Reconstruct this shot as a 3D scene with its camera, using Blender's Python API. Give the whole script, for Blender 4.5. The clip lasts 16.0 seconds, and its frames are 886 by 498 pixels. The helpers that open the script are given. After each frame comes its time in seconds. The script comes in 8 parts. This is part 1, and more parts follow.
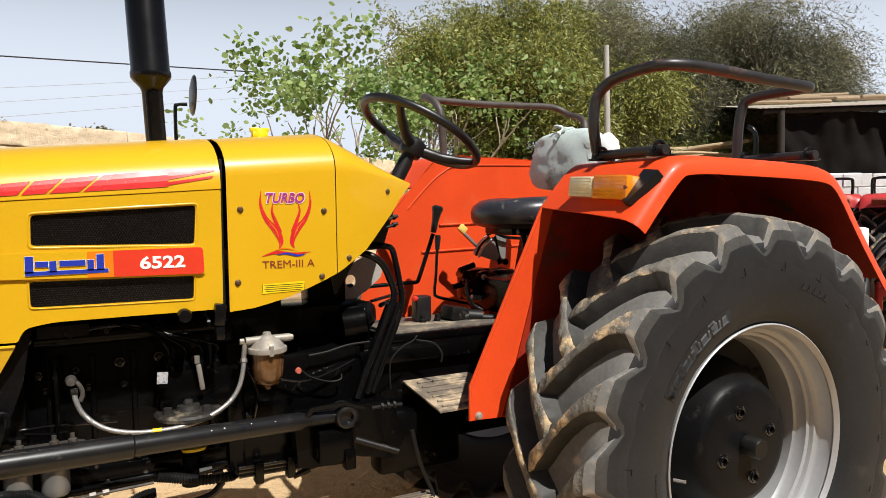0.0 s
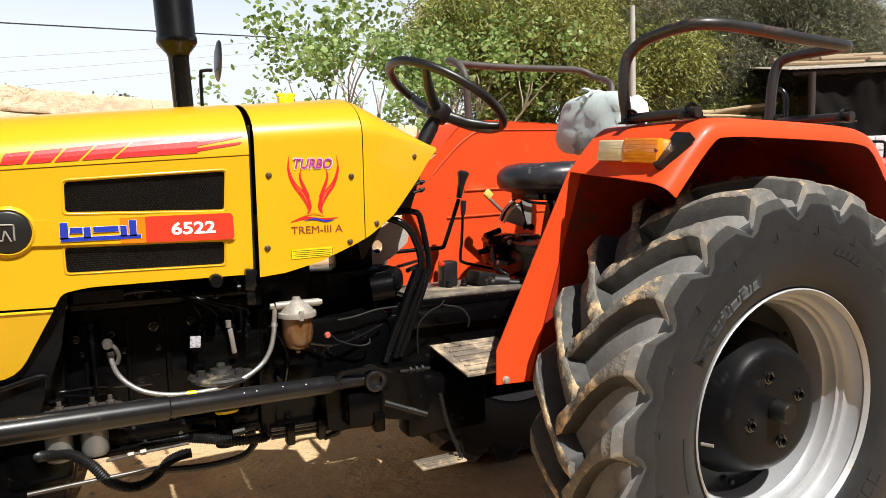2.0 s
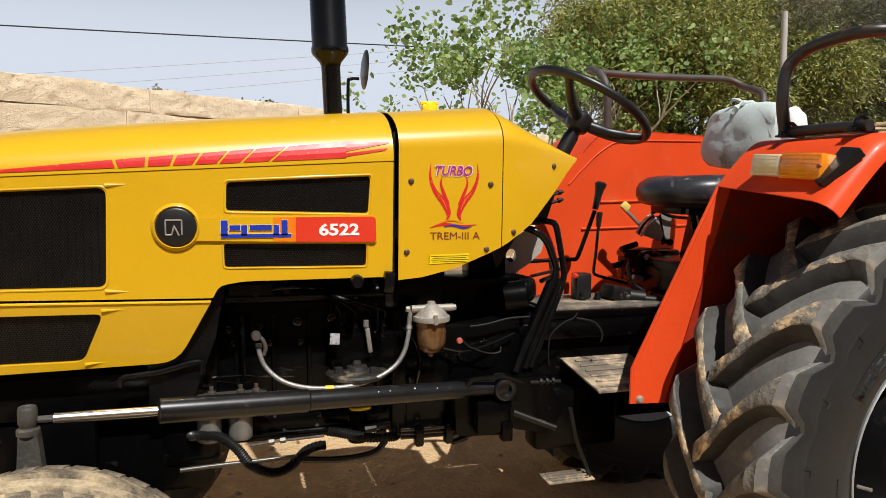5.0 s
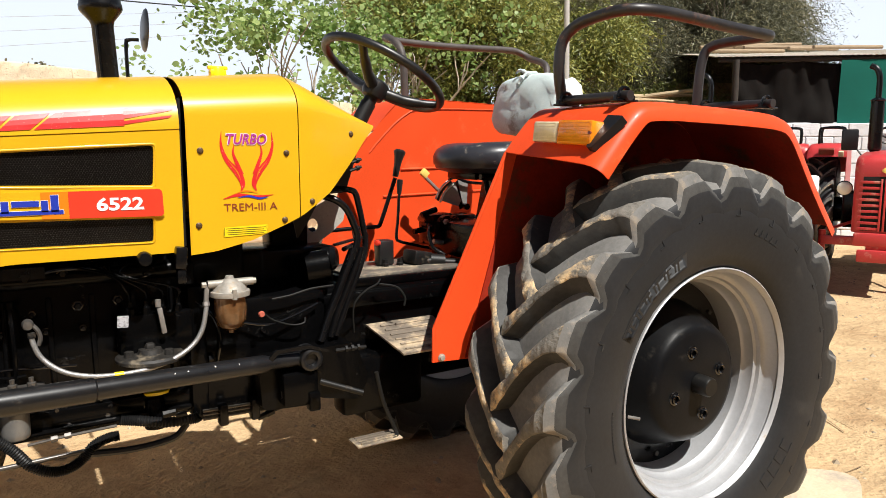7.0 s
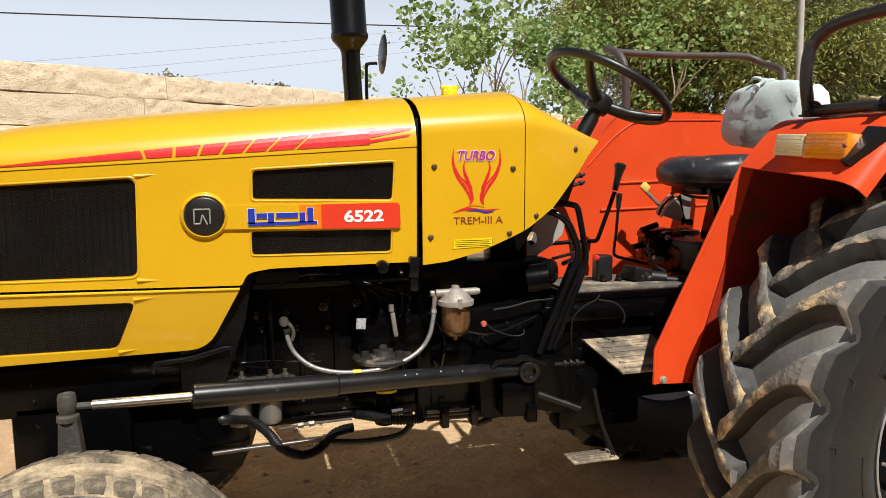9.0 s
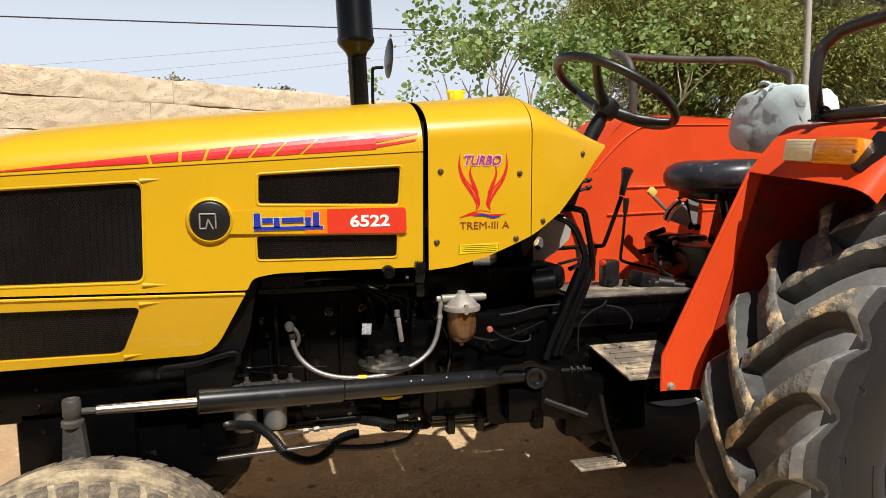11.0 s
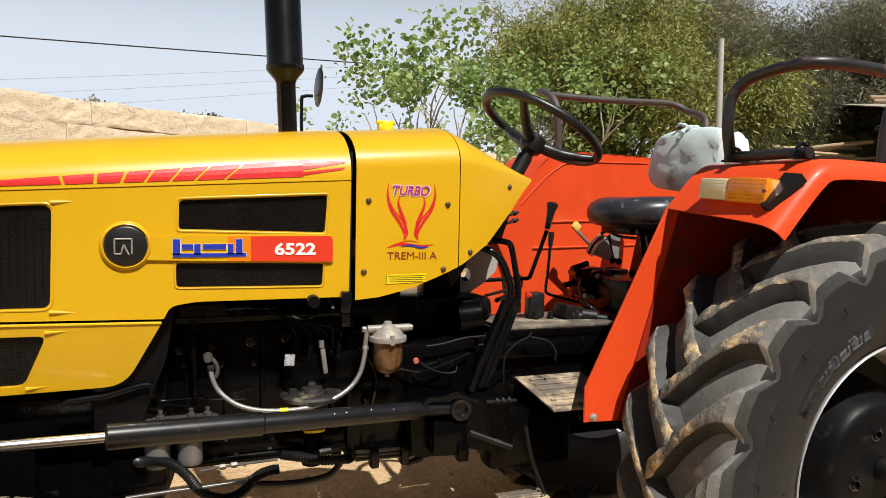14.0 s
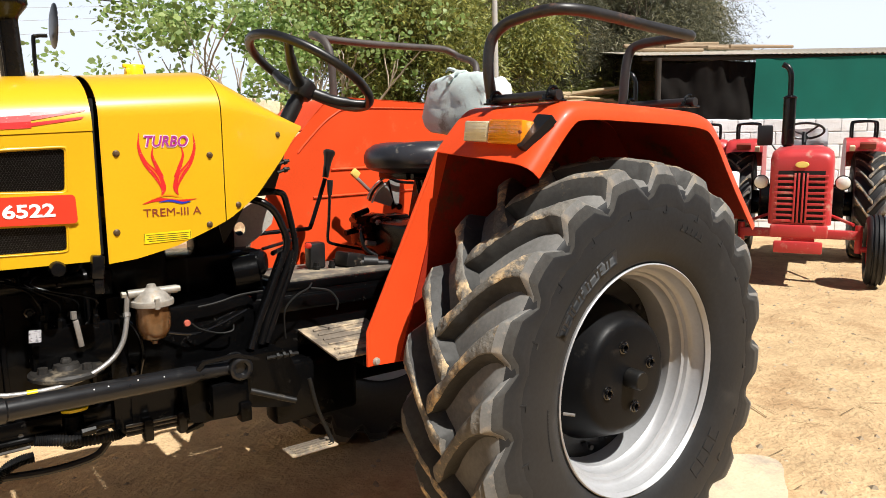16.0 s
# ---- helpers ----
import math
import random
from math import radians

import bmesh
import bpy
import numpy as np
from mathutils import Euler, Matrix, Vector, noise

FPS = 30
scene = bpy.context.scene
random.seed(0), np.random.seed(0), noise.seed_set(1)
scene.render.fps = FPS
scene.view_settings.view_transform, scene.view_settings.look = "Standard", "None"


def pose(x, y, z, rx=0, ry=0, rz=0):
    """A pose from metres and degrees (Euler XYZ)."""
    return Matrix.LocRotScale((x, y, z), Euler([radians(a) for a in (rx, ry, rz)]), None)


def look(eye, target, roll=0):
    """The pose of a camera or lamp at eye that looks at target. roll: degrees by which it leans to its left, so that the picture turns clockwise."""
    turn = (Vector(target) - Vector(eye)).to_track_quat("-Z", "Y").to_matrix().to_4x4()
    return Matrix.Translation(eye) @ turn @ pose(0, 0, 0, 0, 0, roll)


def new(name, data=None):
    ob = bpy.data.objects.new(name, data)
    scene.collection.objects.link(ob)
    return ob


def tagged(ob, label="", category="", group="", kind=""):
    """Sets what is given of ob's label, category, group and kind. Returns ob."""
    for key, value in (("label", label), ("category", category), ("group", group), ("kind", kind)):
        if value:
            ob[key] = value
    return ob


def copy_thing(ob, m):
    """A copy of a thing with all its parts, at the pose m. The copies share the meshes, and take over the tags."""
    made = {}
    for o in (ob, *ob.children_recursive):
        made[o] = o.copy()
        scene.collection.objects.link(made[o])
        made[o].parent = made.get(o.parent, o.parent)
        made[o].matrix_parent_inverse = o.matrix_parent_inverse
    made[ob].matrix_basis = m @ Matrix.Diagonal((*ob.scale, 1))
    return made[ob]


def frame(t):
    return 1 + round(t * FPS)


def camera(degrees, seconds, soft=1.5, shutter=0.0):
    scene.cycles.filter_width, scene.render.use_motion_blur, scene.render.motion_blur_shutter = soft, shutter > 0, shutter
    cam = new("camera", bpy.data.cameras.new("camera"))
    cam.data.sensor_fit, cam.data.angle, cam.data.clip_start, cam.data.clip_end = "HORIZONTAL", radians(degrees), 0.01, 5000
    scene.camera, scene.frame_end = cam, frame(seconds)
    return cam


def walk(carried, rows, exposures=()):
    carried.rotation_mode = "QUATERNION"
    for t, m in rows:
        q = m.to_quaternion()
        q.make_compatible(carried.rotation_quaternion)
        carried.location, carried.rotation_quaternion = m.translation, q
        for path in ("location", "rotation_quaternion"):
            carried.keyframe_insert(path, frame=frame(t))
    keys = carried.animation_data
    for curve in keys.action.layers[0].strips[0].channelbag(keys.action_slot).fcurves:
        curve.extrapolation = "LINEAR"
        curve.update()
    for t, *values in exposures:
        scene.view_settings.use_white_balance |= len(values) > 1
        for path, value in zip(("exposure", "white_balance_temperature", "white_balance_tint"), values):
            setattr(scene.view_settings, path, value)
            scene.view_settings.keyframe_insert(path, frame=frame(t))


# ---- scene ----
cam = camera(64.0, 16.0, soft=0.85)
PATH = [
    (0, (-1.851, -2.342, 1.415), (-0.908, -0.582, 1.293), -0.7),
    (0.2, (-1.848, -2.34, 1.413), (-0.84, -0.618, 1.282), -0.4),
    (0.5, (-1.844, -2.336, 1.409), (-0.782, -0.648, 1.261), -0.1),
    (0.7, (-1.845, -2.334, 1.407), (-0.772, -0.657, 1.225), 0.1),
    (1, (-1.846, -2.332, 1.404), (-0.807, -0.639, 1.17), 0.1),
    (1.2, (-1.849, -2.333, 1.406), (-0.835, -0.632, 1.128), 0.1),
    (1.5, (-1.853, -2.335, 1.41), (-0.887, -0.604, 1.143), -0),
    (1.7, (-1.859, -2.334, 1.411), (-0.906, -0.594, 1.156), -0.1),
    (2, (-1.867, -2.332, 1.412), (-0.982, -0.551, 1.196), -1),
    (2.2, (-1.887, -2.334, 1.416), (-1.113, -0.5, 1.282), -0.5),
    (2.5, (-1.916, -2.336, 1.422), (-1.315, -0.436, 1.261), 0.7),
    (2.7, (-1.923, -2.324, 1.422), (-1.445, -0.397, 1.231), 1),
    (3, (-1.934, -2.306, 1.421), (-1.624, -0.34, 1.22), 0.7),
    (3.2, (-1.928, -2.298, 1.423), (-1.716, -0.323, 1.188), 0.2),
    (3.5, (-1.92, -2.285, 1.425), (-1.637, -0.317, 1.216), 0.5),
    (3.7, (-1.918, -2.286, 1.419), (-1.603, -0.319, 1.255), 0.4),
    (4, (-1.916, -2.287, 1.409), (-1.623, -0.313, 1.282), 1.9),
    (4.2, (-1.916, -2.293, 1.412), (-1.618, -0.322, 1.261), 1.6),
    (4.5, (-1.915, -2.301, 1.417), (-1.503, -0.352, 1.234), 0.5),
    (4.7, (-1.91, -2.307, 1.416), (-1.472, -0.364, 1.251), 0.3),
    (5, (-1.903, -2.315, 1.415), (-1.338, -0.407, 1.222), 0.6),
    (5.2, (-1.889, -2.331, 1.415), (-1.173, -0.474, 1.224), 0.3),
    (6.3, (-1.876, -2.334, 1.412), (-0.8, -0.655, 1.17), -0.1),
    (7.3, (-1.875, -2.332, 1.411), (-0.888, -0.618, 1.117), -0.3),
    (7.5, (-1.886, -2.332, 1.417), (-0.975, -0.575, 1.131), -0.3),
    (7.7, (-1.898, -2.334, 1.423), (-0.989, -0.564, 1.245), -2),
    (8, (-1.915, -2.337, 1.432), (-1.167, -0.494, 1.22), -1.9),
    (8.2, (-1.923, -2.333, 1.432), (-1.244, -0.464, 1.245), -1.3),
    (8.5, (-1.934, -2.328, 1.432), (-1.358, -0.423, 1.236), 0.1),
    (8.7, (-1.936, -2.325, 1.431), (-1.402, -0.41, 1.214), -0.3),
    (9, (-1.94, -2.321, 1.429), (-1.409, -0.408, 1.181), -0.3),
    (11.5, (-1.94, -2.31, 1.433), (-1.425, -0.393, 1.196), -0.2),
    (12, (-1.948, -2.31, 1.43), (-1.443, -0.391, 1.182), 0.8),
    (12.2, (-1.959, -2.312, 1.429), (-1.527, -0.376, 1.189), 2.4),
    (12.5, (-1.976, -2.315, 1.427), (-1.615, -0.361, 1.203), 3.1),
    (12.7, (-1.972, -2.309, 1.428), (-1.542, -0.371, 1.203), 3.9),
    (13, (-1.966, -2.301, 1.429), (-1.445, -0.379, 1.239), 3.1),
    (13.2, (-1.96, -2.303, 1.428), (-1.402, -0.389, 1.282), 2.7),
    (13.5, (-1.95, -2.306, 1.427), (-1.313, -0.414, 1.301), 2.1),
    (13.7, (-1.944, -2.305, 1.426), (-1.281, -0.423, 1.295), 1.4),
    (14, (-1.936, -2.303, 1.425), (-1.224, -0.44, 1.28), 1.2),
    (14.2, (-1.925, -2.302, 1.424), (-1.138, -0.471, 1.281), 1.4),
    (14.5, (-1.908, -2.3, 1.422), (-1.028, -0.509, 1.285), 0.6),
    (14.7, (-1.897, -2.305, 1.422), (-0.981, -0.537, 1.258), 0.3),
    (15, (-1.88, -2.312, 1.423), (-0.824, -0.624, 1.226), 0),
    (15.2, (-1.87, -2.313, 1.421), (-0.734, -0.691, 1.156), -0.6),
    (15.5, (-1.856, -2.314, 1.418), (-0.66, -0.736, 1.136), -0.5),
    (15.7, (-1.856, -2.313, 1.418), (-0.653, -0.742, 1.13), -0.4),
    (16, (-1.857, -2.311, 1.419), (-0.662, -0.733, 1.136), -0.5),
]
EXPOSURES = [(0, 0.21), (0.5, 0.42), (1, 0.47), (1.5, 0.52), (2, 0.49), (2.5, 0.39), (3, 0.19), (3.5, -0.01), (4, -0.02), (4.5, -0.03), (5, 0.02), (6.3, 0.29), (7.5, 0.5), (8, 0.5), (8.5, 0.34), (9, 0.17), (10.2, 0.14), (11.5, 0.14), (12, 0.12), (12.5, 0.1), (13, 0.11), (13.5, 0.1), (14, 0.14), (14.5, 0.21), (15, 0.4), (15.5, 0.46), (16, 0.46)]
walk(cam, [(t, look(eye, target, roll)) for t, eye, target, roll in PATH], EXPOSURES)

# ---- world and sun ----
SUN = Vector((0.09, -0.645, 1.0)).normalized()
world = bpy.data.worlds.new("sky")
scene.world = world
world.use_nodes = True
_n, _l = world.node_tree.nodes, world.node_tree.links
_sky = _n.new("ShaderNodeTexSky")
_sky.sky_type = "NISHITA"
_sky.sun_disc = False
_sky.sun_elevation = math.asin(SUN.z)
_sky.sun_rotation = math.atan2(SUN.x, SUN.y)
_sky.air_density, _sky.dust_density, _sky.ozone_density = 1.0, 1.0, 1.0
_l.new(_sky.outputs[0], _n["Background"].inputs[0])
_n["Background"].inputs[1].default_value = 0.032
# pale heat haze that thickens towards the horizon all round
_haze = _n.new("ShaderNodeBackground")
_haze.inputs[0].default_value, _haze.inputs[1].default_value = (0.81, 0.88, 1.0, 1), 0.84
_tc, _xyz, _fall, _mixw = _n.new("ShaderNodeTexCoord"), _n.new("ShaderNodeSeparateXYZ"), _n.new("ShaderNodeMapRange"), _n.new("ShaderNodeMixShader")
_fall.interpolation_type = "SMOOTHSTEP"
for _i, _v in ((1, 0.14), (2, 0.48), (3, 0.98), (4, 0.0)):
    _fall.inputs[_i].default_value = _v
_l.new(_tc.outputs["Generated"], _xyz.inputs[0])
_l.new(_xyz.outputs[2], _fall.inputs[0])
_l.new(_fall.outputs[0], _mixw.inputs[0])
_l.new(_n["Background"].outputs[0], _mixw.inputs[1])
_l.new(_haze.outputs[0], _mixw.inputs[2])
_l.new(_mixw.outputs[0], _n["World Output"].inputs[0])
sun_data = bpy.data.lights.new("sun", "SUN")
sun_data.energy, sun_data.angle, sun_data.color = 5.5, radians(0.5), (1.0, 0.97, 0.91)
sun = new("sun", sun_data)
sun.matrix_world = look(SUN * 60, (0, 0, 0))

# ---- materials ----


def mat(name, col, rough=0.5, metal=0.0, var=0.18, scale=6.0, fine=90.0, bump=0.06, dirt=None, coat=0.0, spec=0.5, stretch=(1, 1, 1), island=0.0, trans=0.0, alpha=1.0, scatter=False):
    """Procedural surface: base colour with coarse and fine variation, optional dirt (colour, cover, scale), fine relief."""
    m = bpy.data.materials.new(name)
    m.use_nodes = True
    nt = m.node_tree
    N, L = nt.nodes, nt.links
    b = N["Principled BSDF"]
    tc = N.new("ShaderNodeTexCoord")
    mp = N.new("ShaderNodeMapping")
    mp.inputs["Scale"].default_value = stretch
    L.new(tc.outputs["Object"], mp.inputs[0])
    if scatter:
        oi = N.new("ShaderNodeObjectInfo")
        far = N.new("ShaderNodeMath")
        far.operation, far.inputs[1].default_value = "MULTIPLY", 40.0
        L.new(oi.outputs["Random"], far.inputs[0])
        L.new(far.outputs[0], mp.inputs["Location"])

    def noise_node(s, detail=5.0, r=0.6):
        n = N.new("ShaderNodeTexNoise")
        n.inputs["Scale"].default_value, n.inputs["Detail"].default_value, n.inputs["Roughness"].default_value = s, detail, r
        L.new(mp.outputs[0], n.inputs["Vector"])
        return n.outputs["Fac"]

    def math_node(op, a, c):
        n = N.new("ShaderNodeMath")
        n.operation = op
        for i, v in enumerate((a, c)):
            if isinstance(v, (int, float)):
                n.inputs[i].default_value = v
            else:
                L.new(v, n.inputs[i])
        return n.outputs[0]

    def mix_node(f, a, c, kind="MIX"):
        n = N.new("ShaderNodeMix")
        n.data_type, n.blend_type = "RGBA", kind
        for i, v in ((0, f), (6, a), (7, c)):
            if isinstance(v, (int, float)):
                n.inputs[i].default_value = v
            elif isinstance(v, tuple):
                n.inputs[i].default_value = (*v, 1)
            else:
                L.new(v, n.inputs[i])
        return n.outputs[2]

    big, small = noise_node(scale), noise_node(fine, 3.0)
    shade = math_node("ADD", math_node("MULTIPLY", big, 0.65), math_node("MULTIPLY", small, 0.35))
    ramp = N.new("ShaderNodeMapRange")
    ramp.inputs[1].default_value, ramp.inputs[2].default_value = 0.3, 0.7
    L.new(shade, ramp.inputs[0])
    f = ramp.outputs[0]
    lo, hi = tuple(c * (1 - var) for c in col), tuple(min(1.0, c * (1 + var)) for c in col)
    c = mix_node(f, lo, hi)
    if island:
        g = N.new("ShaderNodeNewGeometry")
        k = N.new("ShaderNodeObjectInfo")
        r1 = math_node("FRACT", math_node("ADD", g.outputs["Random Per Island"], k.outputs["Random"]), 0.0)
        c = mix_node(r1, c, tuple(x * (1 - island) for x in col))
    rr = math_node("ADD", math_node("MULTIPLY", big, 0.16), rough - 0.08)
    if dirt:
        dcol, cover, dscale = dirt
        dn = noise_node(dscale, 8.0, 0.7)
        dm = N.new("ShaderNodeMapRange")
        dm.inputs[1].default_value, dm.inputs[2].default_value = 0.66 - 0.32 * cover, 0.74 - 0.22 * cover
        L.new(dn, dm.inputs[0])
        c = mix_node(dm.outputs[0], c, dcol)
        rr = math_node("ADD", rr, math_node("MULTIPLY", dm.outputs[0], 0.25))
    L.new(c, b.inputs["Base Color"])
    L.new(rr, b.inputs["Roughness"])
    b.inputs["Metallic"].default_value = metal
    b.inputs["Specular IOR Level"].default_value = spec
    b.inputs["Coat Weight"].default_value = coat
    b.inputs["Coat Roughness"].default_value = 0.12
    b.inputs["Transmission Weight"].default_value = trans
    b.inputs["Alpha"].default_value = alpha
    if bump:
        bp = N.new("ShaderNodeBump")
        bp.inputs["Strength"].default_value = min(1.0, bump * 4)
        bp.inputs["Distance"].default_value = bump * 0.05
        L.new(shade, bp.inputs["Height"])
        L.new(bp.outputs[0], b.inputs["Normal"])
    return m


def leaf_mat(name, col, col2, through_light=0.35):
    m = bpy.data.materials.new(name)
    m.use_nodes = True
    nt = m.node_tree
    N, L = nt.nodes, nt.links
    out = N["Material Output"]
    b = N["Principled BSDF"]
    g = N.new("ShaderNodeNewGeometry")
    mx = N.new("ShaderNodeMix")
    mx.data_type = "RGBA"
    mx.inputs[6].default_value, mx.inputs[7].default_value = (*col, 1), (*col2, 1)
    L.new(g.outputs["Random Per Island"], mx.inputs[0])
    L.new(mx.outputs[2], b.inputs["Base Color"])
    b.inputs["Roughness"].default_value = 0.5
    tr = N.new("ShaderNodeBsdfTranslucent")
    L.new(mx.outputs[2], tr.inputs[0])
    ms = N.new("ShaderNodeMixShader")
    ms.inputs[0].default_value = through_light
    L.new(b.outputs[0], ms.inputs[1])
    L.new(tr.outputs[0], ms.inputs[2])
    L.new(ms.outputs[0], out.inputs[0])
    return m


YELLOW = mat("yellow_paint", (0.655, 0.378, 0.009), 0.34, var=0.05, scale=3, fine=160, bump=0.012, coat=0.35, spec=0.4)
ORANGE = mat("orange_red_paint", (0.71, 0.068, 0.015), 0.42, var=0.12, scale=4, fine=120, bump=0.02, coat=0.06, spec=0.22, dirt=((0.62, 0.11, 0.035), 0.16, 7.0))
BLACK = mat("black_engine_paint", (0.0018, 0.0018, 0.002), 0.22, var=0.4, scale=9, fine=60, bump=0.08, spec=0.15, dirt=((0.02, 0.018, 0.016), 0.12, 16.0))
BLACK_SATIN = mat("satin_black_paint", (0.004, 0.004, 0.0045), 0.26, var=0.3, scale=8, fine=100, bump=0.03, spec=0.3)
BLACK_DUSTY = mat("dusty_black_iron", (0.006, 0.0058, 0.0055), 0.5, var=0.4, scale=8, fine=60, bump=0.06, dirt=((0.1, 0.078, 0.055), 0.26, 11.0), spec=0.3)
MESH_BLACK = mat("black_mesh", (0.019, 0.0165, 0.0155), 0.35, metal=0.3, var=0.4, scale=14, bump=0.0)
VOID = mat("near_black_backing", (0.003, 0.003, 0.003), 0.8, var=0.3, bump=0.0)
# fender red darkened to hold the wheel arch's shade; brown blotches are dirt
ARCH = mat("shade_dark_muddy_arch_paint", (0.25, 0.02, 0.008), 0.75, var=0.3, scale=5, bump=0.08, spec=0.1, dirt=((0.1, 0.04, 0.02), 0.36, 6.0))
RUBBER = mat("tyre_rubber", (0.018, 0.0185, 0.020), 0.5, var=0.35, scale=4, fine=70, bump=0.06, dirt=((0.045, 0.041, 0.037), 0.22, 5.0), spec=0.28)
LUG_TOP = mat("muddy_lug_crest", (0.15, 0.138, 0.12), 0.75, var=0.4, scale=9, fine=60, bump=0.3, dirt=((0.62, 0.45, 0.26), 0.5, 11.0), spec=0.2, scatter=True)
TREAD = mat("dusty_tread_rubber", (0.15, 0.145, 0.137), 0.7, var=0.35, scale=6, fine=70, bump=0.06, dirt=((0.3, 0.25, 0.19), 0.28, 7.0), spec=0.25)
LUG = mat("muddy_tread_rubber", (0.05, 0.0485, 0.046), 0.6, var=0.4, scale=7, fine=60, bump=0.1, dirt=((0.2, 0.15, 0.1), 0.08, 8.5), spec=0.25, scatter=True)
FRONT_RUBBER = mat("dusty_front_tyre", (0.12, 0.1, 0.078), 0.9, var=0.4, scale=9, fine=60, bump=0.4, dirt=((0.5, 0.4, 0.26), 0.66, 6.0), spec=0.2)
FRONT_WALL = mat("grey_front_side_wall", (0.05, 0.049, 0.048), 0.6, var=0.3, scale=7, fine=60, bump=0.08, dirt=((0.3, 0.25, 0.18), 0.28, 9.0), spec=0.3)
SILVER = mat("silver_rim_paint", (0.42, 0.425, 0.44), 0.42, metal=0.35, var=0.1, scale=10, bump=0.02, dirt=((0.4, 0.33, 0.25), 0.15, 10.0))
CHROME = mat("chrome_rod", (0.9, 0.9, 0.9), 0.24, metal=1.0, var=0.05, bump=0.0)
CAST_ALU = mat("cast_aluminium", (0.31, 0.285, 0.25), 0.5, metal=0.25, var=0.35, scale=30, bump=0.05, dirt=((0.35, 0.28, 0.2), 0.3, 25.0))
BRAID = mat("braided_steel_hose", (0.33, 0.32, 0.31), 0.4, metal=0.6, var=0.35, scale=200, fine=500, bump=0.1)
BOWL = mat("amber_sediment_bowl", (0.13, 0.062, 0.024), 0.16, var=0.4, scale=20, bump=0.0, coat=0.6)
GREY_STEEL = mat("bare_steel", (0.33, 0.31, 0.29), 0.45, metal=0.6, var=0.25, scale=20, bump=0.05, dirt=((0.3, 0.23, 0.15), 0.35, 16.0))
STEP_MAT = mat("dusty_step_plate", (0.13, 0.105, 0.08), 0.75, var=0.3, scale=14, bump=0.08, dirt=((0.45, 0.35, 0.23), 0.5, 10.0))
HUB = mat("satin_black_hub", (0.005, 0.0052, 0.006), 0.4, var=0.3, scale=9, bump=0.06, spec=0.12, dirt=((0.02, 0.018, 0.016), 0.2, 14.0))
GLOSS_BLACK = mat("gloss_black_fastener", (0.004, 0.004, 0.0045), 0.12, var=0.2, bump=0.0, spec=0.8)
LID_DUST = mat("dusty_black_lid", (0.10, 0.088, 0.072), 0.6, var=0.35, scale=12, bump=0.05, dirt=((0.32, 0.26, 0.18), 0.5, 9.0))
GREY_PLATE = mat("dusty_grey_plate", (0.42, 0.4, 0.36), 0.6, metal=0.2, var=0.2, scale=14, bump=0.06, dirt=((0.16, 0.14, 0.11), 0.42, 14.0))
PLASTIC = mat("black_plastic", (0.009, 0.009, 0.0095), 0.4, var=0.2, scale=10, bump=0.01)
VINYL = mat("black_seat_vinyl", (0.024, 0.025, 0.031), 0.36, var=0.25, scale=12, fine=200, bump=0.06, dirt=((0.16, 0.14, 0.12), 0.22, 22.0))
CLOTH = mat("pale_blue_cloth", (0.56, 0.65, 0.64), 0.85, var=0.14, scale=10, fine=250, bump=0.12, dirt=((0.3, 0.29, 0.26), 0.35, 7.0), spec=0.2)
WHITE_CLOTH = mat("white_cloth", (0.72, 0.74, 0.74), 0.85, var=0.08, scale=12, bump=0.1, spec=0.2)
RED_DECAL = mat("red_decal", (0.62, 0.02, 0.02), 0.4, var=0.12, scale=20, bump=0.0, dirt=((0.85, 0.7, 0.6), 0.12, 150.0))
RED_BANNER = mat("red_banner", (0.7, 0.045, 0.02), 0.35, var=0.08, bump=0.0)
ORANGE_DECAL = mat("orange_decal", (0.8, 0.2, 0.008), 0.35, var=0.05, bump=0.0)
BLUE_DECAL = mat("blue_decal", (0.02, 0.04, 0.38), 0.35, var=0.05, bump=0.0)
PURPLE_DECAL = mat("purple_decal", (0.36, 0.035, 0.26), 0.35, var=0.05, bump=0.0)
MAROON = mat("maroon_lettering", (0.22, 0.035, 0.02), 0.4, var=0.05, bump=0.0)
WHITE = mat("white_lettering", (0.85, 0.85, 0.85), 0.4, var=0.03, bump=0.0)
YELLOW_LABEL = mat("bright_yellow_label", (0.85, 0.62, 0.01), 0.35, var=0.04, bump=0.0)
SCREW = mat("rusty_screw", (0.12, 0.075, 0.04), 0.45, metal=0.5, var=0.3, scale=60, bump=0.02)
DARK_INK = mat("dark_ink", (0.06, 0.045, 0.01), 0.5, var=0.1, bump=0.0)
AMBER = mat("amber_lens", (0.85, 0.27, 0.01), 0.18, var=0.12, scale=30, bump=0.02, coat=0.5)
CLEAR_LENS = mat("cream_lens", (0.75, 0.66, 0.45), 0.2, var=0.1, scale=30, bump=0.02, coat=0.5)
RUSTY_TUBE = mat("worn_black_tube", (0.022, 0.02, 0.02), 0.42, var=0.4, scale=14, bump=0.04, dirt=((0.13, 0.065, 0.04), 0.28, 11.0))
FADED_TUBE = mat("faded_brown_tube", (0.06, 0.05, 0.045), 0.55, var=0.35, scale=14, bump=0.05)
MIRROR = mat("mirror_glass", (0.8, 0.8, 0.8), 0.04, metal=1.0, var=0.0, bump=0.0)
KNOB_YELLOW = mat("yellow_knob", (0.75, 0.55, 0.13), 0.4, var=0.08, bump=0.0)
RED_KNOB = mat("red_knob", (0.65, 0.04, 0.02), 0.4, var=0.08, bump=0.0)
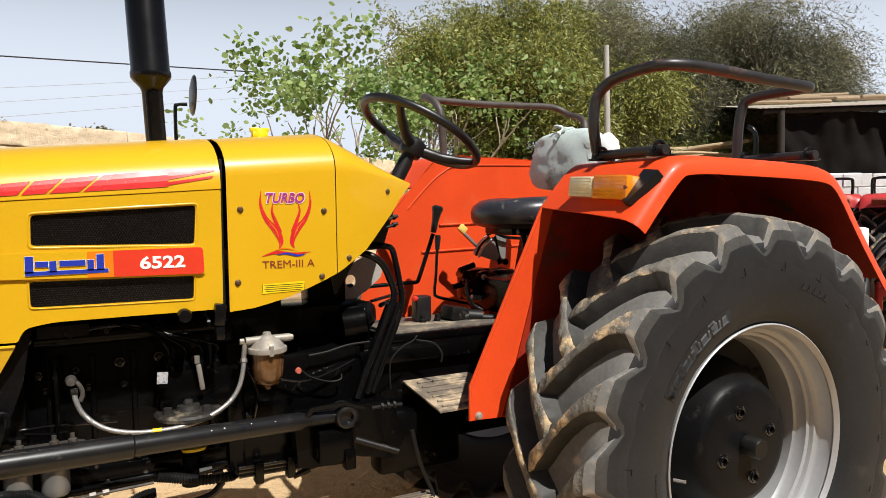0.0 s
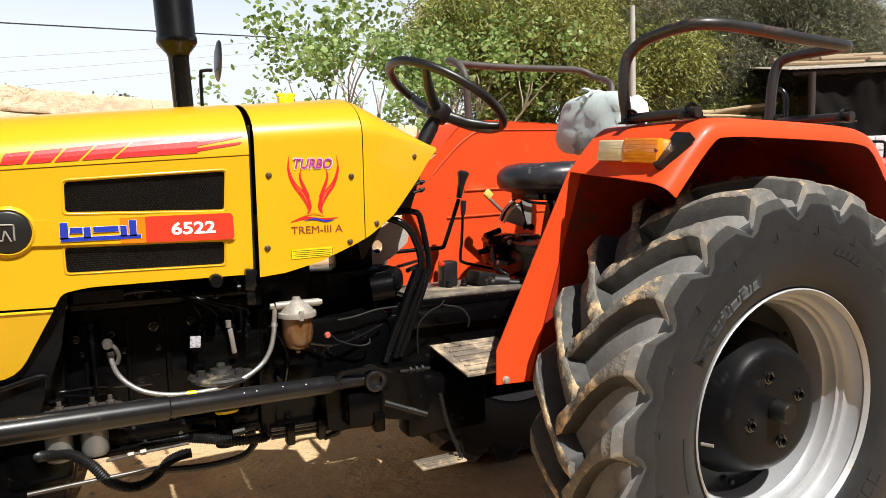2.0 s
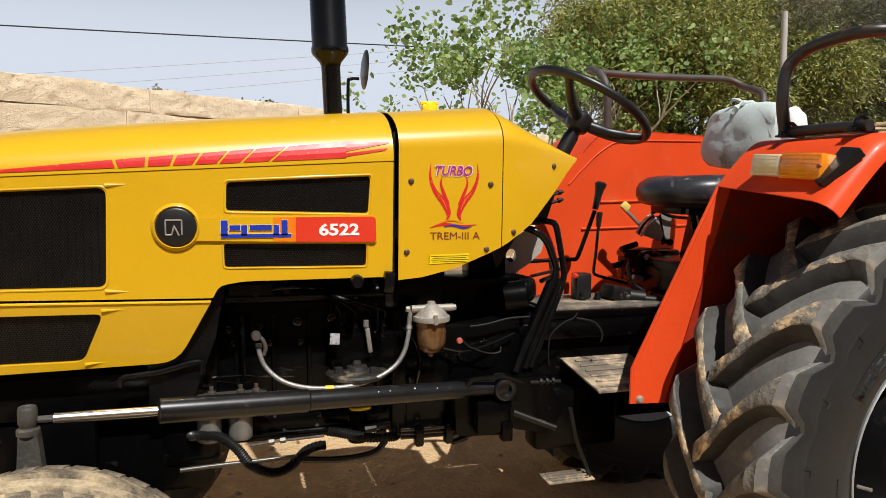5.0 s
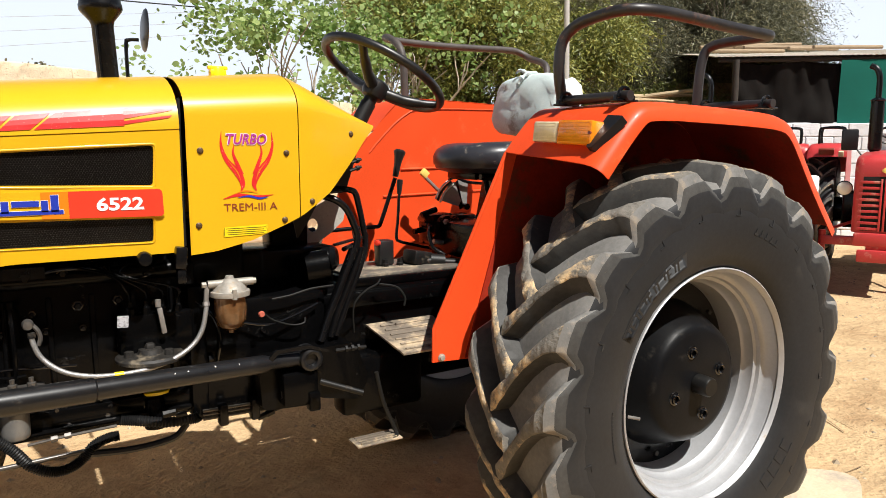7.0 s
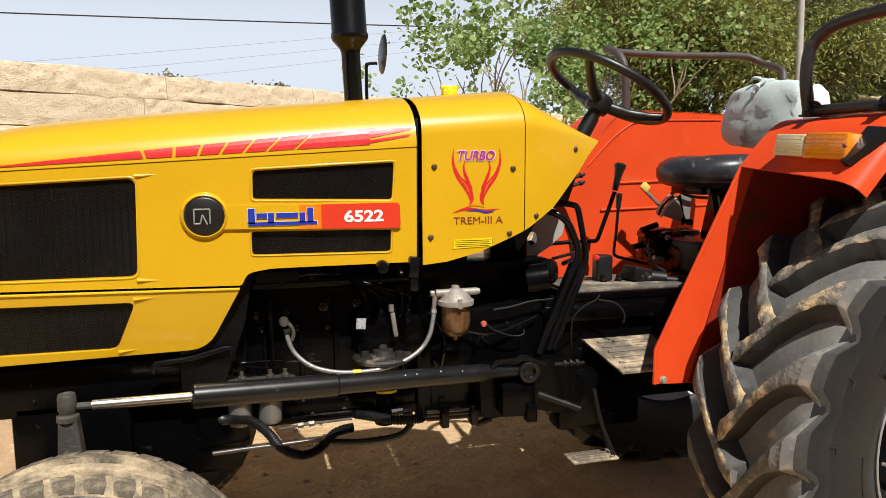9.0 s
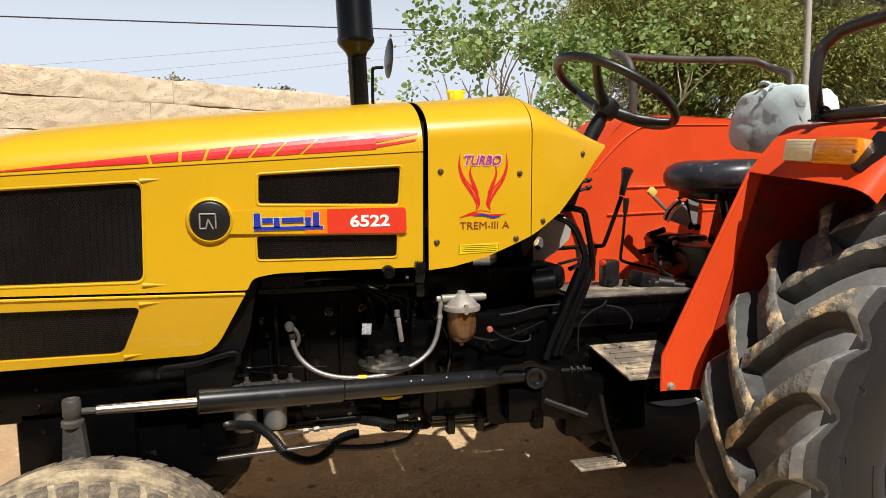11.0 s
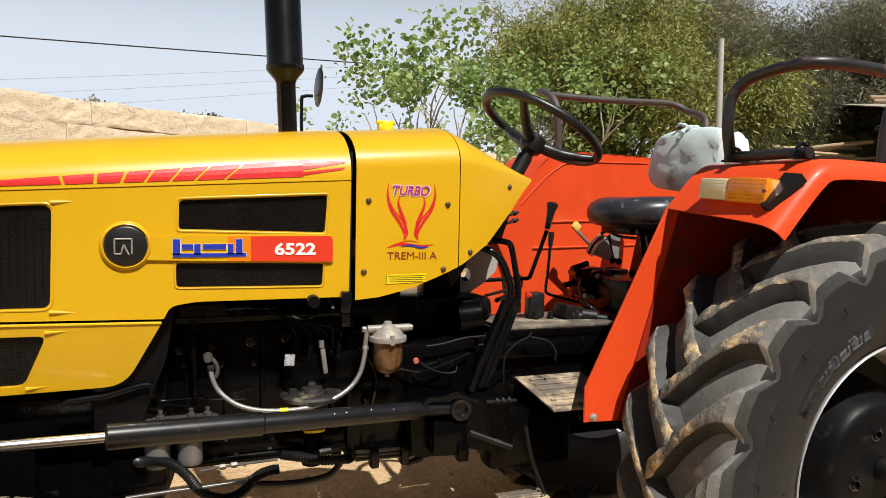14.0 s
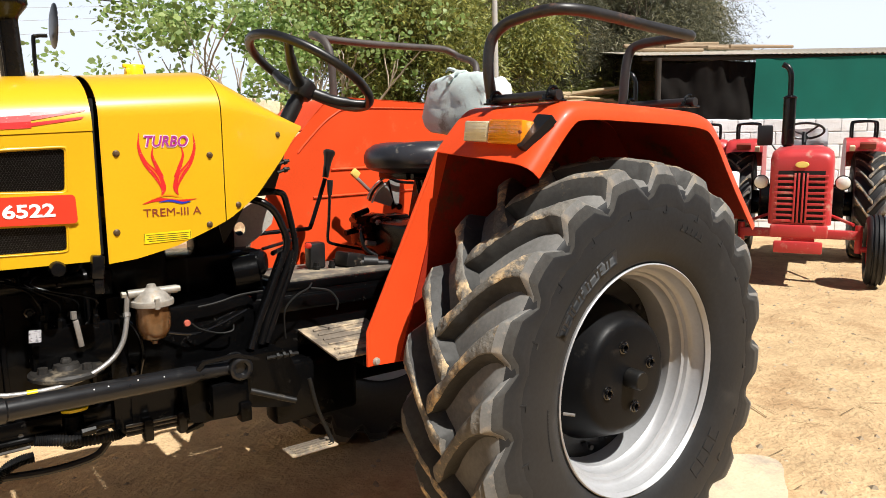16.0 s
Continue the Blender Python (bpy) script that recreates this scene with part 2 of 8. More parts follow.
RED_TRACTOR = mat("faded_red_paint", (0.50, 0.038, 0.04), 0.42, var=0.12, scale=5, bump=0.02, coat=0.1, dirt=((0.52, 0.26, 0.2), 0.32, 6.0))
LAMP_GLASS = mat("headlamp_glass", (0.75, 0.74, 0.7), 0.15, var=0.1, scale=30, bump=0.0, coat=0.6)
POLY_SHEET = mat("dusty_clear_plastic_sheet", (0.6, 0.62, 0.65), 0.25, var=0.15, scale=9, bump=0.2, alpha=0.55)
STONE = mat("pale_rough_stone", (0.85, 0.70, 0.50), 0.9, var=0.18, scale=13, fine=105, bump=0.4, dirt=((0.46, 0.33, 0.19), 0.3, 42.0), spec=0.2, island=0.07, scatter=True)
MORTAR = mat("brown_mortar", (0.36, 0.25, 0.15), 0.95, var=0.3, scale=10, fine=60, bump=0.4, spec=0.1)
PLASTER = mat("mud_plaster", (0.37, 0.25, 0.15), 0.9, var=0.3, scale=3.0, fine=45, bump=0.2, dirt=((0.6, 0.47, 0.31), 0.36, 3.6), spec=0.2)
SAND = mat("sandy_ground", (0.50, 0.352, 0.198), 0.95, var=0.24, scale=3.2, fine=30, bump=1.2, dirt=((0.38, 0.25, 0.135), 0.45, 1.4), spec=0.15)
PATCH = mat("pale_cement_patch", (0.58, 0.47, 0.33), 0.9, var=0.14, scale=6, fine=60, bump=0.3, dirt=((0.4, 0.34, 0.27), 0.4, 5.0), spec=0.2)
GREY_BLOCK = mat("whitewashed_block", (0.8, 0.795, 0.81), 0.9, var=0.12, scale=9, fine=60, bump=0.4, dirt=((0.5, 0.49, 0.49), 0.22, 8.0), spec=0.2, island=0.1, scatter=True)
TARP = mat("black_tarpaulin", (0.010, 0.0085, 0.0075), 0.8, var=0.4, scale=4, bump=0.2, spec=0.06)
GREEN_SHEET = mat("green_cloth_screen", (0.005, 0.105, 0.078), 0.8, var=0.12, scale=2.5, bump=0.03, spec=0.2)
TIN = mat("tin_roof_sheet", (0.5, 0.45, 0.38), 0.6, metal=0.3, var=0.25, scale=6, bump=0.05, dirt=((0.3, 0.2, 0.12), 0.35, 7.0))
TIMBER = mat("weathered_timber", (0.33, 0.24, 0.15), 0.85, var=0.3, scale=5, fine=40, bump=0.2, stretch=(1, 6, 6), island=0.25, scatter=True)
BARK = mat("grey_bark", (0.16, 0.125, 0.095), 0.9, var=0.35, scale=9, fine=40, bump=0.4, spec=0.2)
PALE_BARK = mat("pale_bark", (0.34, 0.28, 0.22), 0.85, var=0.3, scale=9, fine=40, bump=0.3, spec=0.2)
DRY_STEM = mat("dry_pale_stem", (0.5, 0.42, 0.35), 0.85, var=0.2, scale=20, bump=0.1)
CONCRETE = mat("pole_concrete", (0.42, 0.4, 0.37), 0.85, var=0.12, scale=8, bump=0.15)
CABLE_GREY = mat("dusty_grey_cable", (0.012, 0.0118, 0.0115), 0.5, var=0.3, scale=20, bump=0.02, spec=0.15)
WIRE = mat("black_cable", (0.02, 0.02, 0.022), 0.6, var=0.1, bump=0.0)
THIN_WIRE = mat("grey_cable", (0.3, 0.31, 0.33), 0.6, var=0.1, bump=0.0)
DARK_TIMBER = mat("dark_timber", (0.03, 0.023, 0.017), 0.85, var=0.3, scale=5, fine=40, bump=0.2)
LEAF_BROAD = leaf_mat("broad_leaves", (0.14, 0.24, 0.05), (0.42, 0.52, 0.2), 0.5)
LEAF_FEATHER = leaf_mat("feathery_leaves", (0.075, 0.1, 0.02), (0.38, 0.37, 0.09), 0.25)
# leaf colour darkened to paint in a tree's inner shade; climber shares it
LEAF_SHADE = leaf_mat("shade_toned_leaves", (0.05, 0.055, 0.03), (0.15, 0.145, 0.085), 0.35)
LEAF_GREY = leaf_mat("grey_green_leaves", (0.10, 0.10, 0.05), (0.36, 0.33, 0.19), 0.35)
GRASS = leaf_mat("dry_grass", (0.14, 0.18, 0.04), (0.28, 0.27, 0.1))

# ---- shaping helpers ----


def finish(bm, angle=38):
    bmesh.ops.recalc_face_normals(bm, faces=bm.faces)
    for f in bm.faces:
        f.smooth = True
    for e in bm.edges:
        if len(e.link_faces) == 2 and e.calc_face_angle(0.0) > radians(angle):
            e.smooth = False


def part(name, bm, material, parent=None, label="", m=None, angle=38):
    """Links a bmesh (or mesh) as one mesh object under a thing or a part."""
    if isinstance(bm, bmesh.types.BMesh):
        finish(bm, angle)
        me = bpy.data.meshes.new(name)
        bm.to_mesh(me)
        bm.free()
    else:
        me = bm
    if material is not None:
        me.materials.clear()
        me.materials.append(material)
    ob = new(name, me)
    if parent is not None:
        ob.parent = parent
    if m is not None:
        ob.matrix_basis = m
    if label:
        tagged(ob, label)
    return ob


def piece(name, me, parent, m):
    ob = new(name, me)
    ob.parent = parent
    ob.matrix_basis = m
    return ob


def thing(name, label, category, at=(0, 0, 0), group="", kind=""):
    ob = new(name)
    ob.empty_display_size = 0.1
    ob.location = at
    return tagged(ob, label, category, group, kind)


def soup(name, verts, faces, material, smooth=False):
    me = bpy.data.meshes.new(name)
    me.from_pydata(verts, [], faces)
    me.materials.append(material)
    if smooth:
        me.polygons.foreach_set("use_smooth", [True] * len(me.polygons))
    me.update()
    return me


def box(bm, c, s, rot=None, bev=0.0, seg=2):
    r = bmesh.ops.create_cube(bm, size=1.0, matrix=Matrix.LocRotScale(c, Euler([radians(a) for a in rot]) if rot else None, s))
    if bev:
        bmesh.ops.bevel(bm, geom=list({e for v in r["verts"] for e in v.link_edges}), offset=bev, segments=seg, affect="EDGES", profile=0.5)
    return bm


def glide(pts, k=6):
    """A smooth line through points."""
    p = [Vector(q) for q in pts]
    p = [2 * p[0] - p[1]] + p + [2 * p[-1] - p[-2]]
    out = []
    for i in range(1, len(p) - 2):
        a, b, c, d = p[i - 1:i + 3]
        for j in range(k):
            t = j / k
            out.append(0.5 * ((2 * b) + (c - a) * t + (2 * a - 5 * b + 4 * c - d) * t * t + (3 * b - a - 3 * c + d) * t ** 3))
    out.append(p[-2])
    return out


def tube(bm, pts, r, n=10, caps=True, ring=False):
    """Sweeps a circle of radius r (one value, or one for each point) along points."""
    p = [Vector(q) for q in pts]
    rs = r if isinstance(r, (list, tuple)) else [r] * len(p)
    cnt = len(p)
    up = None
    rows = []
    for i in range(cnt):
        t = (p[(i + 1) % cnt] - p[i - 1]) if ring else (p[min(i + 1, cnt - 1)] - p[max(i - 1, 0)])
        t.normalize()
        if up is None:
            up = t.orthogonal().normalized()
        up = (up - t * up.dot(t)).normalized()
        side = t.cross(up)
        rows.append([bm.verts.new(p[i] + rs[i] * (math.cos(2 * math.pi * j / n) * up + math.sin(2 * math.pi * j / n) * side)) for j in range(n)])
    for i in range(cnt if ring else cnt - 1):
        a, b = rows[i], rows[(i + 1) % cnt]
        for j in range(n):
            bm.faces.new((a[j], a[(j + 1) % n], b[(j + 1) % n], b[j]))
    if caps and not ring:
        bm.faces.new(rows[0][::-1])
        bm.faces.new(rows[-1])
    return bm


def thicken(bm, t=0.003):
    bmesh.ops.recalc_face_normals(bm, faces=bm.faces)
    bmesh.ops.solidify(bm, geom=list(bm.faces), thickness=t)
    return bm


def rod(bm, a, b, r, n=12):
    return tube(bm, [a, b], r, n)


def lathe(bm, prof, m=None, n=32, closed=False):
    """Turns a profile of (radius, height) about the local z axis of m."""
    m = m or Matrix.Identity(4)
    rows = []
    for r, h in prof:
        if r < 1e-5:
            rows.append([bm.verts.new(m @ Vector((0, 0, h)))] * n)
        else:
            rows.append([bm.verts.new(m @ Vector((r * math.cos(2 * math.pi * j / n), r * math.sin(2 * math.pi * j / n), h))) for j in range(n)])
    pairs = list(zip(rows, rows[1:])) + ([(rows[-1], rows[0])] if closed else [])
    for a, b in pairs:
        for j in range(n):
            q = []
            for v in (a[j], a[(j + 1) % n], b[(j + 1) % n], b[j]):
                if v not in q:
                    q.append(v)
            if len(q) > 2:
                bm.faces.new(q)
    return bm


ALONG_Y = Matrix.Rotation(radians(90), 4, "X")  # local z looks to -y


def at_axis(c, axis):
    """A frame at c whose z looks along axis."""
    return Matrix.Translation(c) @ Vector(axis).to_track_quat("Z", "Y").to_matrix().to_4x4()


def rounded(poly, r, k=4):
    """A polygon with its corners rounded; r one value, or one for each corner."""
    n = len(poly)
    rs = r if isinstance(r, (list, tuple)) else [r] * n
    out = []
    for i in range(n):
        p, a, b = Vector(poly[i]), Vector(poly[i - 1]), Vector(poly[(i + 1) % n])
        if rs[i] <= 0:
            out.append(tuple(p))
            continue
        d1, d2 = (a - p), (b - p)
        q = min(rs[i], d1.length * 0.49, d2.length * 0.49)
        s, e = p + d1.normalized() * q, p + d2.normalized() * q
        for j in range(k + 1):
            t = j / k
            out.append(tuple((1 - t) ** 2 * s + 2 * t * (1 - t) * p + t * t * e))
    return out


def plate(bm, outer, y0, y1, holes=(), fn=None):
    """A sheet cut from the (x, z) outline, with holes, from y0 (outer face) to y1."""
    put = fn or (lambda x, z, y: (x, y, z))
    loops = [outer, *holes]
    front, edges = [], []
    for lp in loops:
        vs = [bm.verts.new(put(x, z, y0)) for x, z in lp]
        front.append(vs)
        edges += [bm.edges.new((vs[i], vs[(i + 1) % len(vs)])) for i in range(len(vs))]
    faces = [f for f in bmesh.ops.triangle_fill(bm, use_beauty=True, use_dissolve=False, edges=edges)["geom"] if isinstance(f, bmesh.types.BMFace)]
    back = {}
    for lp, vs in zip(loops, front):
        for (x, z), v in zip(lp, vs):
            back[v] = bm.verts.new(put(x, z, y1))
    for f in faces:
        bm.faces.new([back[v] for v in f.verts][::-1])
    for vs in front:
        for i in range(len(vs)):
            a, b = vs[i], vs[(i + 1) % len(vs)]
            bm.faces.new((a, b, back[b], back[a]))
    return bm


def inside(x, z, poly):
    hit = False
    for i in range(len(poly)):
        (x1, z1), (x2, z2) = poly[i - 1], poly[i]
        if (z1 > z) != (z2 > z) and x < (x2 - x1) * (z - z1) / (z2 - z1) + x1:
            hit = not hit
    return hit


def perforated(name, poly, y, pitch, hole, material, thick=0.002):
    """A punched sheet of hexagonal holes that fills the outline, as one mesh."""
    xs, zs = [p[0] for p in poly], [p[1] for p in poly]
    V, F = [], []
    row, z = 0, min(zs)
    R = pitch / math.sqrt(3)
    while z < max(zs):
        x = min(xs) + (pitch / 2 if row % 2 else 0)
        while x < max(xs):
            if inside(x, z, poly):
                o = len(V)
                for rad in (R * 1.02, hole):
                    for j in range(6):
                        a = radians(30 + 60 * j)
                        V.append((x + rad * math.cos(a), y, z + rad * math.sin(a)))
                for j in range(6):
                    a = radians(30 + 60 * j)
                    V.append((x + hole * math.cos(a), y + thick, z + hole * math.sin(a)))
                for j in range(6):
                    k = (j + 1) % 6
                    F.append((o + j, o + k, o + 6 + k, o + 6 + j))
                    F.append((o + 6 + j, o + 6 + k, o + 12 + k, o + 12 + j))
            x += pitch
        z += pitch * 0.8660254
        row += 1
    return soup(name, V, F, material)


def lettering(name, text, width, height, material, parent, m, shear=0.0, thick=0.0008, fat=0.0):
    """Raised letters of the built-in font, fitted to a width and height, centred on m (local x right, y up)."""
    cu = bpy.data.curves.new(name, "FONT")
    cu.body, cu.shear, cu.offset, cu.extrude, cu.resolution_u = text, shear, fat, 0.02, 3
    tmp = new("tmp", cu)
    bpy.context.view_layer.update()
    me = bpy.data.meshes.new_from_object(tmp.evaluated_get(bpy.context.evaluated_depsgraph_get()))
    bpy.data.objects.remove(tmp)
    co = np.empty(len(me.vertices) * 3, "f")
    me.vertices.foreach_get("co", co)
    co = co.reshape(-1, 3)
    lo, hi = co.min(0), co.max(0)
    co = (co - (lo + hi) / 2) / np.maximum(hi - lo, 1e-6) * np.array([width, height, thick * 2], "f")
    me.vertices.foreach_set("co", co.ravel())
    me.update()
    return part(name, me, material, parent, m=m)


def facing(x, y, z, tilt=0.0):
    """A frame on the near flank: x to the rear, y up, z out towards -y."""
    return pose(x, y, z, 90, -tilt, 0)

# ---- ground ----


def spaced(lo, hi, step, far):
    mid = list(np.arange(lo, hi + 1e-6, step))
    out, d, g = [], step, 0.0
    while g < far:
        d *= 1.35
        g += d
        out.append(g)
    return [lo - v for v in out[::-1]] + mid + [hi + v for v in out]


def ground_z(x, y):
    k = 0.012 * noise.noise(Vector((x * 1.3, y * 1.3, 0.2))) + 0.006 * noise.noise(Vector((x * 4.5, y * 4.5, 3.1))) + 0.05 * noise.noise(Vector((x * 0.21, y * 0.21, 7.7))) + 0.016 * abs(noise.noise(Vector((x * 7.5, y * 7.5, 5.3)))) * max(0.0, 0.4 + noise.noise(Vector((x * 0.9, y * 0.9, 2.2)))) * 1.6
    near = min(1.0, max(0.0, (math.hypot(x + 0.9, y) - 1.5) / 3))
    return k * (0.35 + 0.65 * near) - 0.012


gx, gy = spaced(-6, 9, 0.06, 900), spaced(-3.5, 7, 0.06, 900)
V = [(x, y, ground_z(x, y)) for y in gy for x in gx]
nx = len(gx)
Fc = [(j * nx + i, j * nx + i + 1, (j + 1) * nx + i + 1, (j + 1) * nx + i) for j in range(len(gy) - 1) for i in range(nx - 1)]
ground = part("ground", soup("ground", V, Fc, SAND, True), None)
tagged(ground, "dry sandy farmyard ground with wheel-trodden dust", "ground", kind="structure")

rng = random.Random(5)
V, Fc = [], []
for _ in range(5200):
    x, y = rng.uniform(-6, 9), rng.uniform(-3.4, 6.5)
    r = rng.choice((0.004, 0.006, 0.009, 0.014, 0.02)) * rng.uniform(0.7, 1.3)
    o = len(V)
    z = ground_z(x, y)
    h = [Vector((rng.uniform(0.6, 1.2), rng.uniform(0.6, 1.2), rng.uniform(0.4, 0.8))) for _ in range(6)]
    for k, d in enumerate(((1, 0, 0), (0, 1, 0), (-1, 0, 0), (0, -1, 0), (0, 0, 1), (0, 0, -0.6))):
        V.append((x + d[0] * r * h[k].x, y + d[1] * r * h[k].y, z + d[2] * r * h[k].z))
    for a, b in ((0, 1), (1, 2), (2, 3), (3, 0)):
        Fc += [(o + a, o + b, o + 4), (o + b, o + a, o + 5)]
PEBBLE = mat("pebbles", (0.46, 0.37, 0.26), 0.9, var=0.3, scale=30, bump=0.1, island=0.45, spec=0.2)
tagged(part("pebbles", soup("pebbles", V, Fc, PEBBLE), None), "scattered small pebbles and clods on the sand", "pebbles", kind="stuff")
V, Fc = [], []
for _ in range(420):
    x, y, a = rng.uniform(0.5, 9), rng.uniform(-3.2, 3.5), rng.uniform(0, 6.28)
    l, w, z = rng.uniform(0.02, 0.09), rng.uniform(0.0015, 0.004), ground_z(x, y) + 0.006
    o = len(V)
    c, s = math.cos(a), math.sin(a)
    for u, v in ((-l, -w), (l, -w), (l, w), (-l, w)):
        V.append((x + u * c - v * s, y + u * s + v * c, z + 0.004 * (u > 0)))
    Fc.append((o, o + 1, o + 2, o + 3))
STRAW = mat("straw", (0.3, 0.21, 0.11), 0.9, var=0.3, bump=0.0, island=0.4)
tagged(part("straw_litter", soup("straw_litter", V, Fc, STRAW), None), "bits of straw and twig on the ground", "litter", kind="stuff")

bm = bmesh.new()
out = [(0.82 + 0.30 * math.cos(a) * (1 + 0.18 * math.sin(3 * a + 1)), -0.80 + 0.22 * math.sin(a) * (1 + 0.2 * math.sin(2 * a))) for a in (2 * math.pi * i / 36 for i in range(36))]
plate(bm, out, 0.012, -0.03, fn=lambda x, z, y: (x, z, y + 0.004 * noise.noise(Vector((x * 6, z * 6, 0)))))
tagged(part("concrete_patch", bm, PATCH), "worn pale patch of cement on the ground", "patch", kind="structure")

# ---- rough stone boundary wall: frame along the wall, from W0 ----
W0 = Vector((-3.60, 1.60, 0.356))
WSC = 0.75
WDIR = Vector((0.807, 0.590, 0)).normalized()
WOUT = Vector((WDIR.y, -WDIR.x, 0))
WALL = Matrix(((WDIR.x, -WOUT.x, 0, W0.x), (WDIR.y, -WOUT.y, 0, W0.y), (0, 0, 1, W0.z), (0, 0, 0, 1))) @ Matrix.Scale(WSC, 4)
wall_boundary = tagged(new("wall_boundary"), "rough pale stone boundary wall with brown joints", "wall", kind="structure")
wall_boundary.matrix_world = WALL
bm = bmesh.new()
box(bm, (7.0, 0.145, 0.79), (22.0, 0.24, 2.58))
part("wall_core", bm, MORTAR, wall_boundary)
bm = bmesh.new()
N1 = 260
rows = []
for i in range(N1 + 1):
    u = -4 + 22 * i / N1
    w = [0.006 * noise.noise(Vector((u * 2.2, k * 3.0, 1))) + 0.003 * noise.noise(Vector((u * 9.0, k * 3.0, 2))) for k in range(10)]
    sec = ((-1.6, -0.5), (-0.9 + w[2] * 9, -0.462 + w[3]), (-0.5 + w[5] * 9, -0.435 + w[6]), (-0.22 + w[1] * 3, -0.39), (-0.12 + w[0], -0.3), (-0.105 + w[1], -0.08), (-0.11 + w[2], 0.12), (-0.105 + w[3], 0.285 + w[4]), (-0.085, 0.303 + w[4]), (-0.05 + w[5], 0.318 + w[6] * 2), (-0.045 + w[7], 0.46), (-0.05 + w[8], 0.625 + w[9]), (-0.03, 0.655 + w[9] * 2), (0.06, 0.675))
    rows.append([bm.verts.new((u, y, z)) for y, z in sec])
for a, b in zip(rows, rows[1:]):
    for j in range(len(a) - 1):
        bm.faces.new((a[j], a[j + 1], b[j + 1], b[j]))
part("plaster_base", bm, PLASTER, wall_boundary, "brown mud plaster at the wall's foot")

# ---- unseen wall added behind the viewer to cut sky and ground fill ----
bm = bmesh.new()
box(bm, (0, -6.2, 2.25), (26, 0.25, 4.6), bev=0.02)
tagged(part("wall_near", bm, PLASTER), "plain brown wall added unseen behind the viewer to cut fill light", "wall", kind="structure")

# ---- block wall and shed at the far side of the yard ----
S0 = Vector((8.57, 4.52, 0))
SDIR = Vector((0.768, -0.640, 0)).normalized()
SOUT = Vector((SDIR.y, -SDIR.x, 0))
SHED = Matrix(((SDIR.x, -SOUT.x, 0, S0.x), (SDIR.y, -SOUT.y, 0, S0.y), (0, 0, 1, 0), (0, 0, 0, 1)))
wall_far = tagged(new("wall_far"), "whitewashed grey block wall behind parked tractors", "wall", kind="structure")
wall_far.matrix_world = SHED
bm = bmesh.new()
box(bm, (4.0, -0.21, 0.915), (10.0, 0.16, 1.83))
part("wall_core", bm, GREY_BLOCK, wall_far)

shed = thing("shed", "open tin-roofed shed hung with black tarpaulin and green cloth", "shed")
shed.matrix_world = SHED
EAVE = 2.83
bm = bmesh.new()
n = 260
ra, rb = [], []
for i in range(n + 1):
    u = -1.1 + 11.0 * i / n
    z = 0.018 * math.sin(2 * math.pi * u / 0.085)
    ra.append(bm.verts.new((u, -0.34, EAVE + z - 0.03 * (u + 1) / 10)))
    rb.append(bm.verts.new((u, 3.6, EAVE + 0.55 + z)))
for i in range(n):
    bm.faces.new((ra[i], ra[i + 1], rb[i + 1], rb[i]))
thicken(bm, 0.004)
part("tin_roof", bm, TIN, shed, "corrugated tin roof, dusty")
bm = bmesh.new()
rod(bm, (-1.0, -0.25, EAVE - 0.05), (9.8, -0.25, EAVE - 0.08), 0.035, 10)
part("roof_beam", bm, DARK_TIMBER, shed)
bm = bmesh.new()
rod(bm, (-1.0, 3.2, EAVE + 0.42), (9.8, 3.2, EAVE + 0.42), 0.04, 10)
part("roof_beam", bm, DARK_TIMBER, shed)
for u in (-0.76, 9.4):
    bm = bmesh.new()
    tube(bm, [(u, -0.3, -0.05), (u + 0.02, -0.3, 1.4), (u, -0.32, EAVE - 0.05)], 0.05, 10)
    part("shed_post", bm, DARK_TIMBER, shed)
    bm = bmesh.new()
    tube(bm, [(u, 3.2, -0.05), (u, 3.2, EAVE + 0.4)], 0.05, 10)
    part("shed_post", bm, DARK_TIMBER, shed)


def hanging(u0, u1, z0, z1, y, fold, seed, slant=0.0):
    bm = bmesh.new()
    cu, cz = 48, 14
    g = []
    for j in range(cz + 1):
        z = z0 + (z1 - z0) * j / cz
        g.append([])
        for i in range(cu + 1):
            t = i / cu
            u = u0 + (u1 - u0) * t + slant * (1 - j / cz) * t
            w = fold * (noise.noise(Vector((u * 2.3 + seed, z * 0.9, seed))) + 0.4 * noise.noise(Vector((u * 6, z * 2.4, seed))))
            g[-1].append(bm.verts.new((u, y + w, z + 0.02 * math.sin(t * 9 + seed) * (j / cz))))
    for a, b in zip(g, g[1:]):
        for i in range(cu):
            bm.faces.new((a[i], a[i + 1], b[i + 1], b[i]))
    thicken(bm, 0.004)
    return bm


part("tarpaulin", hanging(-0.70, 0.80, 1.80, EAVE - 0.1, -0.22, 0.16, 2.0, 0.1), TARP, shed, "sagging black tarpaulin")
part("green_screen", hanging(0.75, 9.3, 1.80, EAVE - 0.06, -0.30, 0.02, 5.0), GREEN_SHEET, shed, "taut dark green cloth screen")
bm = bmesh.new()
box(bm, (4.2, 3.3, 1.3), (10.4, 0.1, 2.9))
part("shed_back", bm, MORTAR, shed)
# timbers lying on the roof
rng = random.Random(8)
